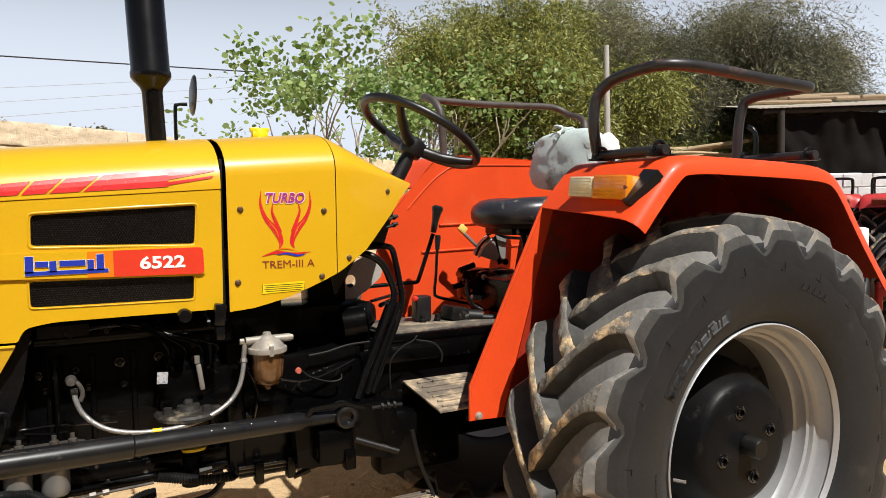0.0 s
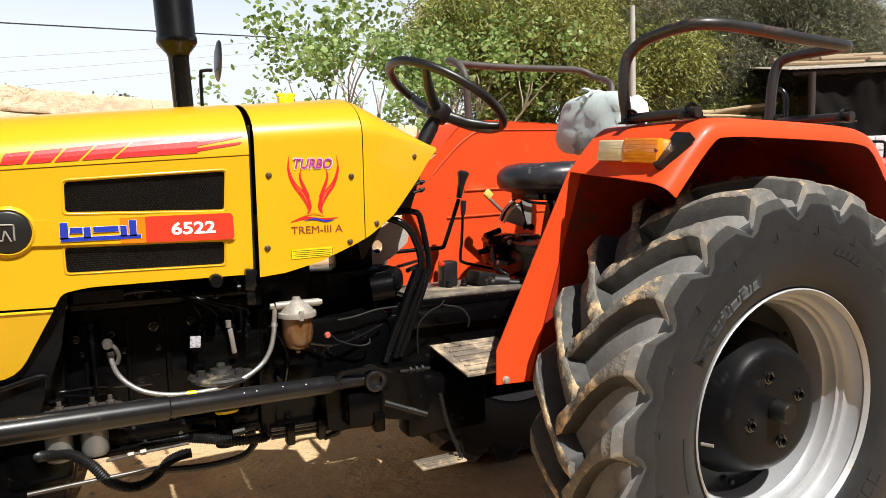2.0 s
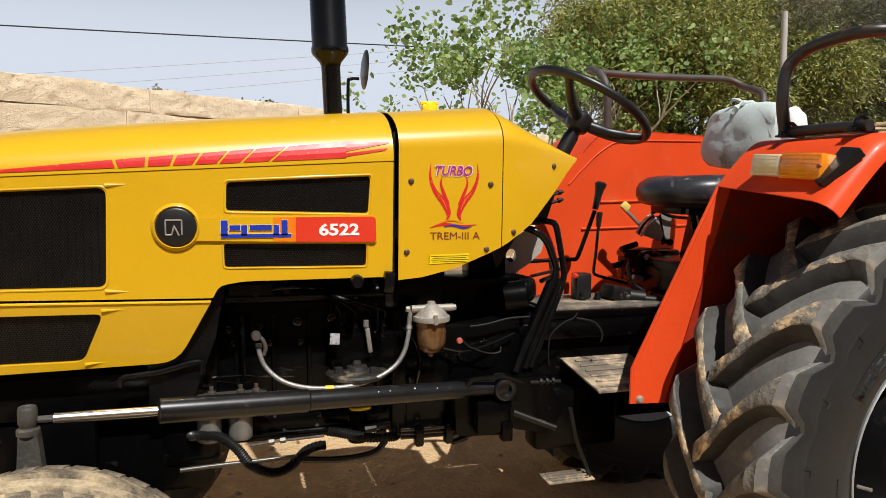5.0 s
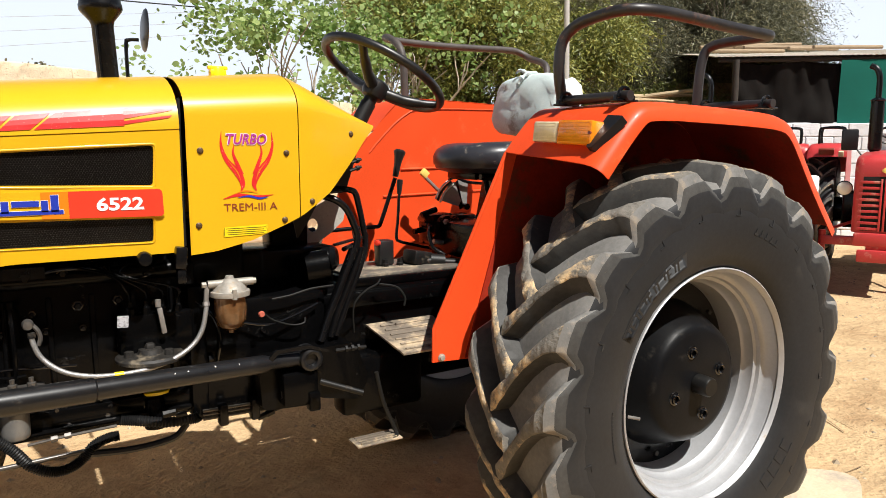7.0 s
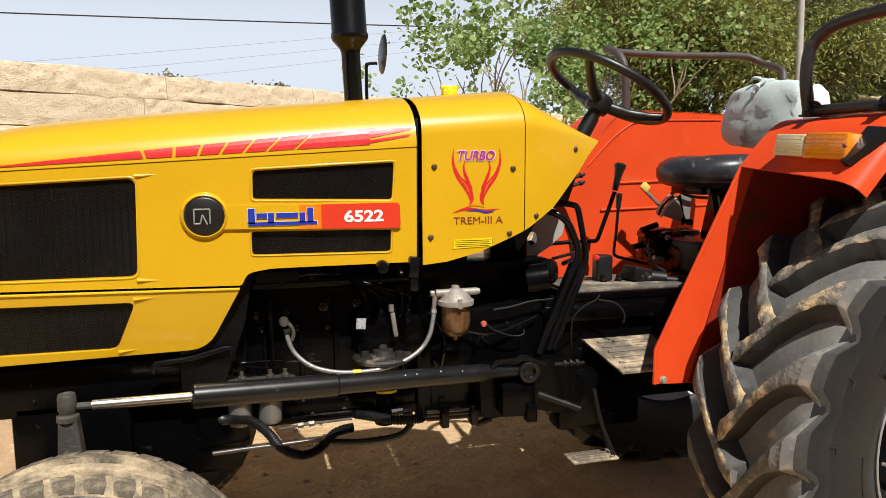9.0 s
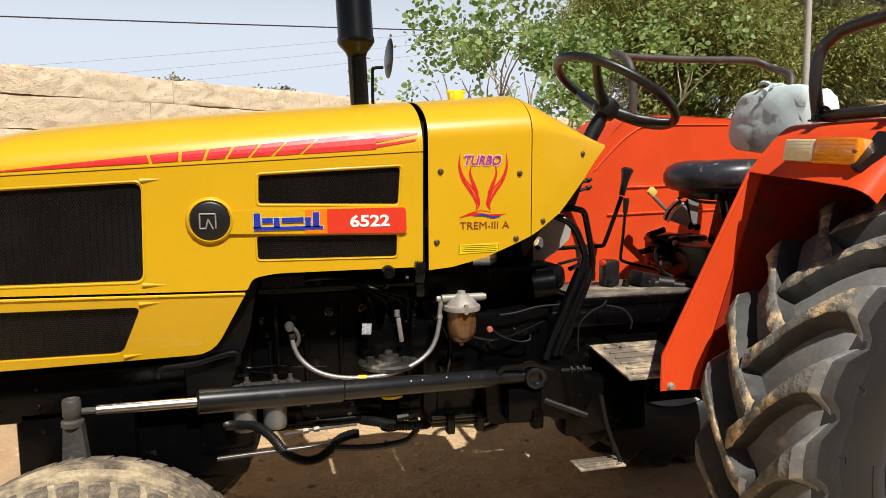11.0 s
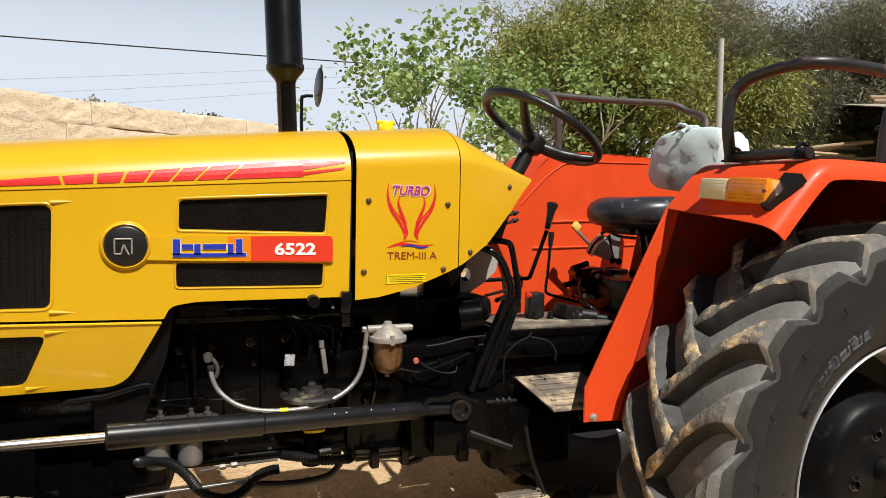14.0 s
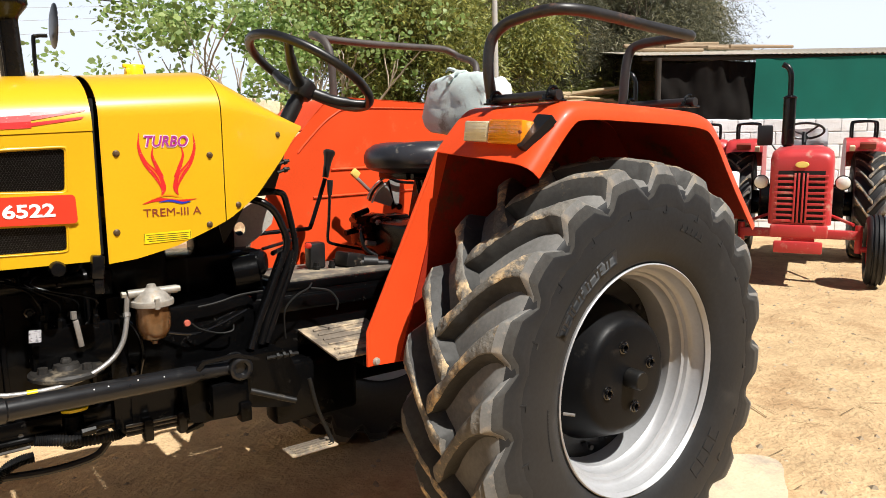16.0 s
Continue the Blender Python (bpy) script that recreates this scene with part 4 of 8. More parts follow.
plate(bm, rounded([(-1.06, 1.12), (-1.075, 1.2), (-0.93, 1.40), (-0.86, 1.44), (-0.84, 1.40), (-0.885, 1.27), (-0.97, 1.265), (-1.02, 1.18)], 0.01), -0.10, -0.094)
part("cowl_flap", bm, PLASTIC, tractor, "black rubber flap below the cowl")
for z in (1.38, 1.356):
    bm = bmesh.new()
    rod(bm, (-0.945, -0.272, z - 0.008), (-0.905, -0.272, z + 0.004), 0.005, 8)
    rod(bm, (-0.922, -0.272, z - 0.001), (-0.914, -0.272, z + 0.001), 0.009, 6)
    part("cowl_bolt", bm, BLACK_DUSTY, tractor)
# bonnet latches under the rear of the side panel
bm = bmesh.new()
box(bm, (-1.482, -0.352, 1.125), (0.03, 0.03, 0.06), (0, 6, 0), bev=0.005)
box(bm, (-1.482, -0.352, 1.075), (0.024, 0.02, 0.04), bev=0.004)
part("bonnet_latch", bm, BLACK_SATIN, tractor)
bm = bmesh.new()
lathe(bm, [(0.0, 0.03), (0.016, 0.028), (0.02, 0.02), (0.02, 0.0), (0.012, -0.01)], Matrix.Translation((-1.572, -0.335, 1.128)) @ ALONG_Y, 16)
part("bonnet_buffer", bm, BLACK_SATIN, tractor)

# ---- exhaust stack and mirror ----
stack = Matrix.Translation((-1.584, 0.12, 1.845)) @ Matrix.Rotation(radians(-2.6), 4, "Y")
bm = bmesh.new()
lathe(bm, [(0.031, -0.27), (0.0315, -0.055), (0.036, -0.042), (0.058, -0.016), (0.062, -0.008), (0.062, 0.004), (0.059, 0.012), (0.058, 0.7), (0.05, 0.72), (0.03, 0.73), (0.03, 0.9)], stack, 32)
exhaust = part("exhaust_pipe", bm, BLACK_SATIN, tractor, "upright satin black exhaust stack")
bm = bmesh.new()
rod(bm, stack @ Vector((-0.022, -0.03, -0.06)), stack @ Vector((-0.022, -0.03, -0.24)), 0.003, 6)
part("weld_seam", bm, BLACK_SATIN, exhaust)
bm = bmesh.new()
tube(bm, glide([(-1.446, 0.45, 1.56), (-1.445, 0.6, 1.62), (-1.445, 0.62, 1.80), (-1.435, 0.62, 1.822), (-1.40, 0.62, 1.826)], 5), 0.007, 8)
part("mirror_arm", bm, BLACK_SATIN, tractor)
bm = bmesh.new()
lathe(bm, [(0.0, 0.016), (0.05, 0.013), (0.075, 0.006), (0.08, 0.0), (0.078, -0.003)], at_axis((-1.375, 0.62, 1.862), (-0.997, 0.06, 0.04)) @ Matrix.Diagonal((1.35, 1.0, 0.9, 1)), 28)
mirror_shell = part("mirror", bm, PLASTIC, tractor, "black oval rear-view mirror on a stalk")
bm = bmesh.new()
lathe(bm, [(0.0, -0.004), (0.075, -0.004), (0.075, -0.002)], at_axis((-1.375, 0.62, 1.862), (-0.997, 0.06, 0.04)) @ Matrix.Diagonal((1.35, 1.0, 0.9, 1)), 28)
part("mirror_glass", bm, MIRROR, mirror_shell)

RAM_BLACK = mat("dusty_ram_paint", (0.008, 0.008, 0.0088), 0.3, var=0.3, scale=14, fine=90, bump=0.02, spec=0.5, dirt=((0.03, 0.028, 0.025), 0.2, 30.0))
FILTER_GREY = mat("grey_filter_can", (0.2, 0.197, 0.19), 0.4, metal=0.45, var=0.12, scale=25, bump=0.02, dirt=((0.2, 0.17, 0.13), 0.25, 18.0))
SECTOR_GREY = mat("grey_sector_plate", (0.24, 0.235, 0.225), 0.5, metal=0.2, var=0.2, scale=20, bump=0.03)
DARK_STEEL = mat("dark_plated_steel", (0.12, 0.11, 0.1), 0.4, metal=0.6, var=0.3, scale=30, bump=0.03)
COVER_DUST = mat("dusty_pump_cover", (0.018, 0.016, 0.014), 0.5, var=0.4, scale=20, bump=0.06, dirt=((0.16, 0.13, 0.09), 0.36, 14.0))
PLATE_PRINT = mat("worn_printed_plate", (0.5, 0.5, 0.53), 0.4, var=0.1, scale=40, bump=0.0, dirt=((0.08, 0.08, 0.1), 0.55, 120.0))
# ---- engine, black painted ----
bm = bmesh.new()
box(bm, (-1.69, 0, 0.86), (0.56, 0.36, 0.46), bev=0.012)
block = part("engine_block", bm, BLACK, tractor, "black painted diesel engine block")
for i in range(5):
    bm = bmesh.new()
    box(bm, (-1.9 + i * 0.105, -0.185, 0.84), (0.014, 0.02, 0.36), bev=0.004)
    part("block_rib", bm, BLACK, block)
bm = bmesh.new()
box(bm, (-1.69, 0, 1.115), (0.55, 0.30, 0.08), bev=0.01)
box(bm, (-1.69, 0.0, 1.175), (0.50, 0.2, 0.07), bev=0.02)
for i in range(8):
    lathe(bm, [(0.0, 0.014), (0.009, 0.014), (0.010, 0.0)], Matrix.Translation((-1.92 + i * 0.066, -0.14, 1.155)), 6)
part("cylinder_head", bm, BLACK, tractor)
bm = bmesh.new()
for i in range(4):
    tube(bm, glide([(-1.88 + i * 0.125, -0.15, 1.10), (-1.88 + i * 0.125, -0.16, 1.10), (-1.88 + i * 0.12, -0.17, 1.075)], 4), 0.024, 10)
    part("intake_runner", bm, BLACK, block)
    bm = bmesh.new()
tube(bm, [(-1.93, -0.17, 1.07), (-1.44, -0.17, 1.07)], 0.028, 12)
part("intake_manifold", bm, BLACK, tractor)
bm = bmesh.new()
box(bm, (-1.7, 0, 0.645), (0.62, 0.3, 0.07), bev=0.02)
part("oil_sump", bm, BLACK, tractor)
# bolts, studs and thin pipes on the flank of the block
rng = random.Random(77)
for i in range(26):
    bm = bmesh.new()
    x, z, r = -1.95 + 0.02 * i + rng.uniform(-0.008, 0.008), (1.075, 0.985, 0.93, 0.72, 0.665)[i % 5] + rng.uniform(-0.012, 0.012), rng.uniform(0.006, 0.0105)
    lathe(bm, [(0.0, 0.016), (r * 0.8, 0.016), (r, 0.011), (r, 0.004), (r * 1.5, 0.003), (r * 1.5, -0.01)], Matrix.Translation((x, -0.19, z)) @ ALONG_Y, 6)
    part("bolt", bm, GLOSS_BLACK, block)
for line, r in ((((-1.97, -0.23, 0.845), (-1.9, -0.24, 0.85), (-1.82, -0.235, 0.842), (-1.74, -0.21, 0.83)), 0.0035), (((-1.93, -0.21, 1.10), (-1.84, -0.23, 1.09), (-1.76, -0.22, 1.098), (-1.66, -0.2, 1.09)), 0.005), (((-1.44, -0.22, 0.99), (-1.38, -0.24, 0.93), (-1.36, -0.245, 0.86), (-1.37, -0.24, 0.79)), 0.005), (((-1.30, -0.24, 0.90), (-1.22, -0.255, 0.885), (-1.14, -0.25, 0.90), (-1.05, -0.24, 0.93)), 0.004)):
    part("thin_pipe", tube(bmesh.new(), glide(line, 6), r, 8), GLOSS_BLACK, tractor)
# injection pump with its round dusty cover
bm = bmesh.new()
box(bm, (-1.535, -0.20, 0.90), (0.2, 0.1, 0.12), bev=0.012)
for i in range(4):
    lathe(bm, [(0.013, 0.0), (0.013, 0.04), (0.008, 0.045), (0.008, 0.06)], Matrix.Translation((-1.60 + i * 0.042, -0.235, 0.935)), 8)
part("injection_pump", bm, BLACK, tractor)
bm = bmesh.new()
lathe(bm, [(0.0, 0.03), (0.03, 0.028), (0.034, 0.016), (0.085, 0.014), (0.092, 0.008), (0.092, 0.0), (0.08, -0.006)], Matrix.Translation((-1.558, -0.26, 0.835)), 28)
lathe(bm, [(0.0, 0.042), (0.011, 0.042), (0.014, 0.036), (0.014, 0.028)], Matrix.Translation((-1.558, -0.26, 0.835)), 8)
for a in range(3):
    lathe(bm, [(0.0, 0.03), (0.012, 0.03), (0.014, 0.012)], Matrix.Translation((-1.558 + 0.06 * math.cos(a * 2.1 + 5.5), -0.26 + 0.06 * math.sin(a * 2.1 + 5.5), 0.835)), 8)
part("pump_cover", bm, COVER_DUST, tractor, "round cover dusted with sand")
bm = bmesh.new()
for i in range(4):
    x0 = -1.60 + i * 0.042
    tube(bm, glide([(x0, -0.235, 0.99), (x0 - 0.01, -0.26, 1.03), (x0 - 0.06 - 0.03 * i, -0.24, 1.08), (-1.87 + i * 0.125, -0.16, 1.13)], 5), 0.0035, 6)
tagged(part("injector_pipe", bm, BLACK, tractor), kind="stuff")
bm = bmesh.new()
box(bm, (-1.524, -0.268, 0.94), (0.014, 0.012, 0.075), (0, -8, 0), bev=0.003)
lathe(bm, [(0.0, 0.02), (0.008, 0.02), (0.008, 0.0)], Matrix.Translation((-1.532, -0.268, 0.98)), 8)
part("throttle_lever", bm, GREY_STEEL, tractor)
bm = bmesh.new()
box(bm, (-1.626, -0.282, 0.952), (0.028, 0.002, 0.032), (0, 4, 0))
part("data_plate", bm, PLATE_PRINT, tractor, "small worn white plate on the pump")
# breather and small pipes at the front of the block
bm = bmesh.new()
tube(bm, glide([(-1.885, -0.24, 1.01), (-1.882, -0.26, 0.92), (-1.885, -0.25, 0.83), (-1.91, -0.25, 0.812), (-1.99, -0.25, 0.808)], 5), 0.006, 8)
tube(bm, glide([(-1.96, -0.24, 0.838), (-1.9, -0.25, 0.832), (-1.86, -0.25, 0.833)], 4), 0.004, 8)
lathe(bm, [(0.0, 0.02), (0.012, 0.018), (0.012, 0.0)], Matrix.Translation((-1.885, -0.24, 1.01)), 10)
part("breather_pipe", bm, BLACK, tractor)
bm = bmesh.new()
lathe(bm, [(0.0, 0.026), (0.011, 0.024), (0.014, 0.012), (0.014, 0.0)], Matrix.Translation((-1.848, -0.27, 0.972)) @ ALONG_Y, 12)
tube(bm, glide([(-1.842, -0.275, 0.972), (-1.828, -0.28, 0.957), (-1.822, -0.28, 0.935), (-1.828, -0.28, 0.915)], 4), 0.006, 8)
part("banjo_fitting", bm, DARK_STEEL, tractor)
# radiator shroud edge and black upright next to the panels
bm = bmesh.new()
plate(bm, [(-2.13, 0.80), (-2.13, 0.95), (-2.05, 0.98), (-1.99, 1.12), (-1.93, 1.12), (-1.955, 0.98), (-2.02, 0.80)], -0.30, -0.26)
part("radiator_support", bm, BLACK_SATIN, tractor)
bm = bmesh.new()
box(bm, (-1.86, -0.26, 1.10), (0.12, 0.006, 0.03))
for i in range(14):
    box(bm, (-1.915 + i * 0.0085, -0.265, 1.108), (0.003, 0.006, 0.018))
part("cooling_rib", bm, BLACK_SATIN, tractor)
# bracket plate with two studs above the steering ram
bm = bmesh.new()
box(bm, (-1.923, -0.285, 0.809), (0.205, 0.05, 0.008), bev=0.002)
for x in (-1.97, -1.892, -1.85):
    lathe(bm, [(0.0, 0.026), (0.006, 0.026), (0.006, 0.014), (0.011, 0.012), (0.011, 0.0)], Matrix.Translation((x, -0.295, 0.813)), 8)
part("filter_bracket", bm, DARK_STEEL, tractor)
# oil filters
for x in (-1.98, -1.894):
    bm = bmesh.new()
    lathe(bm, [(0.0, -0.078), (0.031, -0.078), (0.0345, -0.073), (0.035, -0.06), (0.0345, 0.0), (0.038, 0.004), (0.038, 0.02), (0.0, 0.022)], Matrix.Translation((x, -0.22, 0.737)), 24)
    part("oil_filter", bm, FILTER_GREY, tractor, "grey spin-on oil filter")
bm = bmesh.new()
lathe(bm, [(0.0, 0.0), (0.02, 0.0), (0.022, 0.01), (0.022, 0.012), (0.0, 0.012)], Matrix.Translation((-1.54, -0.215, 0.713)) @ Matrix.Diagonal((1.6, 0.8, 0.7, 1)), 16)
part("oil_cap", bm, YELLOW_LABEL, tractor, "small bright yellow cap")
bm = bmesh.new()
lathe(bm, [(0.03, -0.09), (0.034, -0.06), (0.03, -0.03), (0.026, 0.0)], Matrix.Translation((-1.545, -0.2, 0.70)), 16)
for x, z in ((-1.56, 0.632), (-1.54, 0.632)):
    lathe(bm, [(0.0, 0.02), (0.01, 0.02), (0.01, -0.02)], Matrix.Translation((x, -0.235, z)) @ ALONG_Y, 6)
part("dipstick_housing", bm, BLACK, tractor)

# ---- fuel sediment bowl and braided hose ----
F = Vector((-1.341, -0.30, 1.0))
bm = bmesh.new()
lathe(bm, [(0.0, 0.056), (0.011, 0.055), (0.013, 0.047), (0.02, 0.043), (0.036, 0.032), (0.046, 0.02), (0.049, 0.014), (0.056, 0.012), (0.057, 0.004), (0.056, -0.002), (0.047, -0.004), (0.0, -0.004)], Matrix.Translation(F), 28)
rod(bm, F + Vector((-0.062, 0, 0.034)), F + Vector((0.068, 0, 0.034)), 0.0115, 12)
for x in (-0.072, 0.07):
    rod(bm, F + Vector((x - 0.006, 0, 0.034)), F + Vector((x + 0.006, 0, 0.034)), 0.009, 6)
for a in (0.4, 2.7, 4.7):
    lathe(bm, [(0.0, 0.016), (0.007, 0.016), (0.007, -0.012), (0.0, -0.012)], Matrix.Translation(F + Vector((0.053 * math.cos(a), 0.053 * math.sin(a), 0.006))), 8)
part("filter_head", bm, CAST_ALU, tractor, "cast aluminium fuel filter head")
bm = bmesh.new()
lathe(bm, [(0.0, -0.112), (0.008, -0.112), (0.009, -0.104), (0.022, -0.101), (0.036, -0.09), (0.044, -0.068), (0.0455, -0.045), (0.0455, 0.0)], Matrix.Translation(F), 28)
part("sediment_bowl", bm, BOWL, tractor, "brown glass sediment bowl")
hose = glide([(-1.842, -0.30, 0.955), (-1.839, -0.305, 0.925), (-1.822, -0.31, 0.886), (-1.78, -0.325, 0.85), (-1.72, -0.335, 0.83), (-1.65, -0.34, 0.824), (-1.58, -0.34, 0.827), (-1.51, -0.33, 0.842), (-1.455, -0.315, 0.869), (-1.425, -0.31, 0.91), (-1.411, -0.305, 0.965), (-1.409, -0.30, 0.985)], 6)
bm = bmesh.new()
tube(bm, hose, 0.0068, 10)
part("fuel_hose", bm, BRAID, tractor, "braided steel fuel hose")
bm = bmesh.new()
tube(bm, [hose[0], hose[3]], 0.0095, 6)
part("hose_end", bm, BLACK_DUSTY, tractor)
bm = bmesh.new()
tube(bm, [hose[-5], hose[-1]], 0.0095, 6)
rod(bm, hose[-1], (-1.405, -0.30, 1.03), 0.007, 8)
part("hose_end", bm, GREY_STEEL, tractor)
bm = bmesh.new()
tube(bm, hose[29:32], 0.0078, 10)
part("hose_tag", bm, YELLOW_LABEL, tractor)

ARM_DUST = mat("dusty_iron_casting", (0.055, 0.05, 0.045), 0.6, var=0.4, scale=30, bump=0.15, dirt=((0.26, 0.21, 0.15), 0.3, 18.0))
HOOK = mat("rusty_hook_steel", (0.26, 0.18, 0.11), 0.7, var=0.35, scale=25, bump=0.1)
# ---- front bolster, axle and steering ----
bm = bmesh.new()
box(bm, (-2.40, 0, 0.815), (0.655, 0.52, 0.135), bev=0.01)
box(bm, (-2.12, -0.19, 0.80), (0.3, 0.03, 0.07), bev=0.008)
plate(bm, rounded([(-2.735, 0.80), (-2.735, 0.735), (-2.71, 0.73), (-2.655, 0.752), (-2.655, 0.80)], 0.008), -0.259, -0.10)
bolster = part("front_bolster", bm, BLACK, tractor, "black cast front bolster")
for x, z in ((-2.602, 0.844), (-2.602, 0.79), (-2.508, 0.841), (-2.508, 0.79), (-2.27, 0.775), (-2.235, 0.775)):
    bm = bmesh.new()
    lathe(bm, [(0.0, 0.004), (0.005, 0.003), (0.0075, -0.002)], Matrix.Translation((x, -0.262, z)) @ ALONG_Y, 8)
    part("bolt", bm, BLACK_SATIN, bolster)
bm = bmesh.new()
box(bm, (-2.7325, 0, 0.835), (0.006, 0.50, 0.058), bev=0.002)
box(bm, (-2.697, -0.263, 0.827), (0.072, 0.005, 0.044), bev=0.001)
part("white_plate", bm, WHITE, bolster, "white reflective strip wrapped round the bolster nose")
for z in (0.795, 0.727):
    bm = bmesh.new()
    tube(bm, glide([(-2.72, -0.21, z), (-2.765, -0.205, z + 0.004), (-2.80, -0.19, z + 0.012), (-2.80, -0.175, z + 0.013), (-2.77, -0.165, z + 0.006), (-2.73, -0.16, z)], 5), 0.008, 8)
    part("tow_hook", bm, HOOK, tractor, "bare steel tow hook")
bm = bmesh.new()
box(bm, (-2.34, 0, 0.57), (0.14, 1.02, 0.12), bev=0.012)
part("front_axle", bm, BLACK, tractor)
bm = bmesh.new()
box(bm, (-2.42, -0.08, 0.655), (0.30, 0.36, 0.27), bev=0.02)
part("axle_bracket", bm, BLACK, tractor)
bm = bmesh.new()
box(bm, (-2.16, 0, 0.64), (0.38, 0.44, 0.26), bev=0.03)
part("timing_cover", bm, BLACK, tractor)
bm = bmesh.new()
for s in (1, -1):
    rod(bm, (-2.34, s * 0.5, 0.36), (-2.34, s * 0.5, 0.63), 0.035, 14)
    rod(bm, (-2.34, s * 0.5, 0.38), (-2.33, s * 0.66, 0.38), 0.03, 12)
part("kingpin", bm, BLACK_DUSTY, tractor)
bm = bmesh.new()
plate(bm, rounded([(-2.381, 0.840), (-2.343, 0.838), (-2.327, 0.670), (-2.392, 0.673)], 0.008), -0.548, -0.512)
rod(bm, (-2.34, -0.52, 0.56), (-2.345, -0.52, 0.63), 0.04, 14)
part("steering_arm", bm, ARM_DUST, tractor, "dusty cast steering arm")
bm = bmesh.new()
lathe(bm, [(0.0, 0.044), (0.010, 0.044), (0.012, 0.047), (0.018, 0.047), (0.0205, 0.042), (0.021, 0.008), (0.018, 0.004), (0.018, -0.002), (0.025, -0.006), (0.025, -0.018), (0.015, -0.026)], Matrix.Translation((-2.364, -0.53, 0.842)), 20)
part("ball_joint", bm, ARM_DUST, tractor)
A, Bp = Vector((-2.372, -0.53, 0.857)), Vector((-1.135, -0.335, 0.787))
ax = (Bp - A).normalized()
ln = (Bp - A).length
bm = bmesh.new()
rod(bm, A + ax * 0.06, A + ax * 0.30, 0.0125, 16)
part("ram_rod", bm, CHROME, tractor, "bright chromed steering ram rod")
bm = bmesh.new()
lathe(bm, [(0.0, 0.285), (0.024, 0.286), (0.031, 0.29), (0.031, 0.66), (0.027, 0.665), (0.0265, 1.12), (0.021, 1.14), (0.021, ln), (0.0, ln)], at_axis(A, ax), 24)
part("ram_barrel", bm, RAM_BLACK, tractor, "black hydraulic steering ram barrel")
bm = bmesh.new()
rod(bm, A + ax * 0.01, A + ax * 0.062, 0.0085, 8)
part("ram_nut", bm, ARM_DUST, tractor)
bm = bmesh.new()
rng = random.Random(5)
for d in (0.86, 0.895, 0.97, 1.04, 0.93):
    c = A + ax * d + Vector((0, -0.0215, 0.0165 + rng.uniform(-0.004, 0.004)))
    box(bm, c, (rng.uniform(0.002, 0.0035), 0.003, rng.uniform(0.002, 0.003)), (40, 0, rng.uniform(0, 60)))
tagged(part("paint_fleck", bm, WHITE, tractor, "white paint flecks on the ram"), kind="stuff")
bm = bmesh.new()
lathe(bm, [(0.0, 0.022), (0.017, 0.022), (0.019, 0.034), (0.027, 0.037), (0.034, 0.034), (0.037, 0.026), (0.037, -0.03)], Matrix.Translation(Bp + Vector((0.012, 0, 0))) @ ALONG_Y, 24)
part("ram_pin", bm, RAM_BLACK, tractor)
bm = bmesh.new()
plate(bm, rounded([(-1.27, 0.80), (-1.07, 0.80), (-1.06, 0.68), (-1.10, 0.625), (-1.26, 0.635)], 0.02), -0.31, -0.26)
part("ram_bracket", bm, BLACK, tractor)
bm = bmesh.new()
plate(bm, rounded([(-1.27, 0.795), (-1.236, 0.832), (-1.135, 0.836), (-1.07, 0.812), (-1.07, 0.803), (-1.135, 0.825), (-1.228, 0.822), (-1.255, 0.79)], 0.006), -0.372, -0.362)
part("ram_guard", bm, BLACK_SATIN, tractor, "bent black strap over the ram end")
bm = bmesh.new()
box(bm, (-1.155, -0.335, 0.70), (0.11, 0.05, 0.10), bev=0.008)
box(bm, (-1.115, -0.35, 0.655), (0.035, 0.04, 0.06), bev=0.006)
part("ram_lug", bm, BLACK, tractor)
bm = bmesh.new()
box(bm, (-2.03, 0, 0.85), (0.16, 0.46, 0.52), bev=0.02)
part("fan_shroud", bm, BLACK, tractor)
bm = bmesh.new()
tube(bm, glide([(-2.2, -0.31, 0.86), (-2.19, -0.315, 0.885), (-2.1, -0.315, 0.895), (-2.0, -0.31, 0.915), (-1.99, -0.31, 0.88)], 5), 0.007, 8)
part("support_strap", bm, BLACK_SATIN, tractor)

# ---- chassis rails, gearbox and rear axle ----
bm = bmesh.new()
box(bm, (-1.22, 0, 0.785), (0.42, 0.44, 0.37), bev=0.025)
box(bm, (-1.42, 0, 0.82), (0.05, 0.46, 0.40), bev=0.01)
for i in range(7):
    a = radians(-60 + i * 30)
    lathe(bm, [(0.0, 0.014), (0.011, 0.014), (0.012, 0.0)], at_axis((-1.395, -0.235 * math.cos(a), 0.8 + 0.22 * math.sin(a)), (1, 0, 0)), 6)
part("clutch_housing", bm, BLACK, tractor)
bm = bmesh.new()
box(bm, (-0.62, 0, 0.775), (0.86, 0.34, 0.37), bev=0.02)
gearbox = part("gearbox", bm, BLACK, tractor, "black gearbox housing")
bm = bmesh.new()
box(bm, (-0.66, -0.02, 0.965), (0.50, 0.30, 0.03), bev=0.006)
part("gearbox_cover", bm, BLACK, gearbox)
bm = bmesh.new()
box(bm, (-0.62, -0.01, 0.915), (0.9, 0.38, 0.05), bev=0.008)
part("gearbox_flange", bm, BLACK, gearbox)
bm = bmesh.new()
box(bm, (-0.66, -0.02, 0.983), (0.46, 0.27, 0.012), bev=0.003)
part("gearbox_lid", bm, LID_DUST, tractor, "gearbox top plate grey with dust")
bm = bmesh.new()
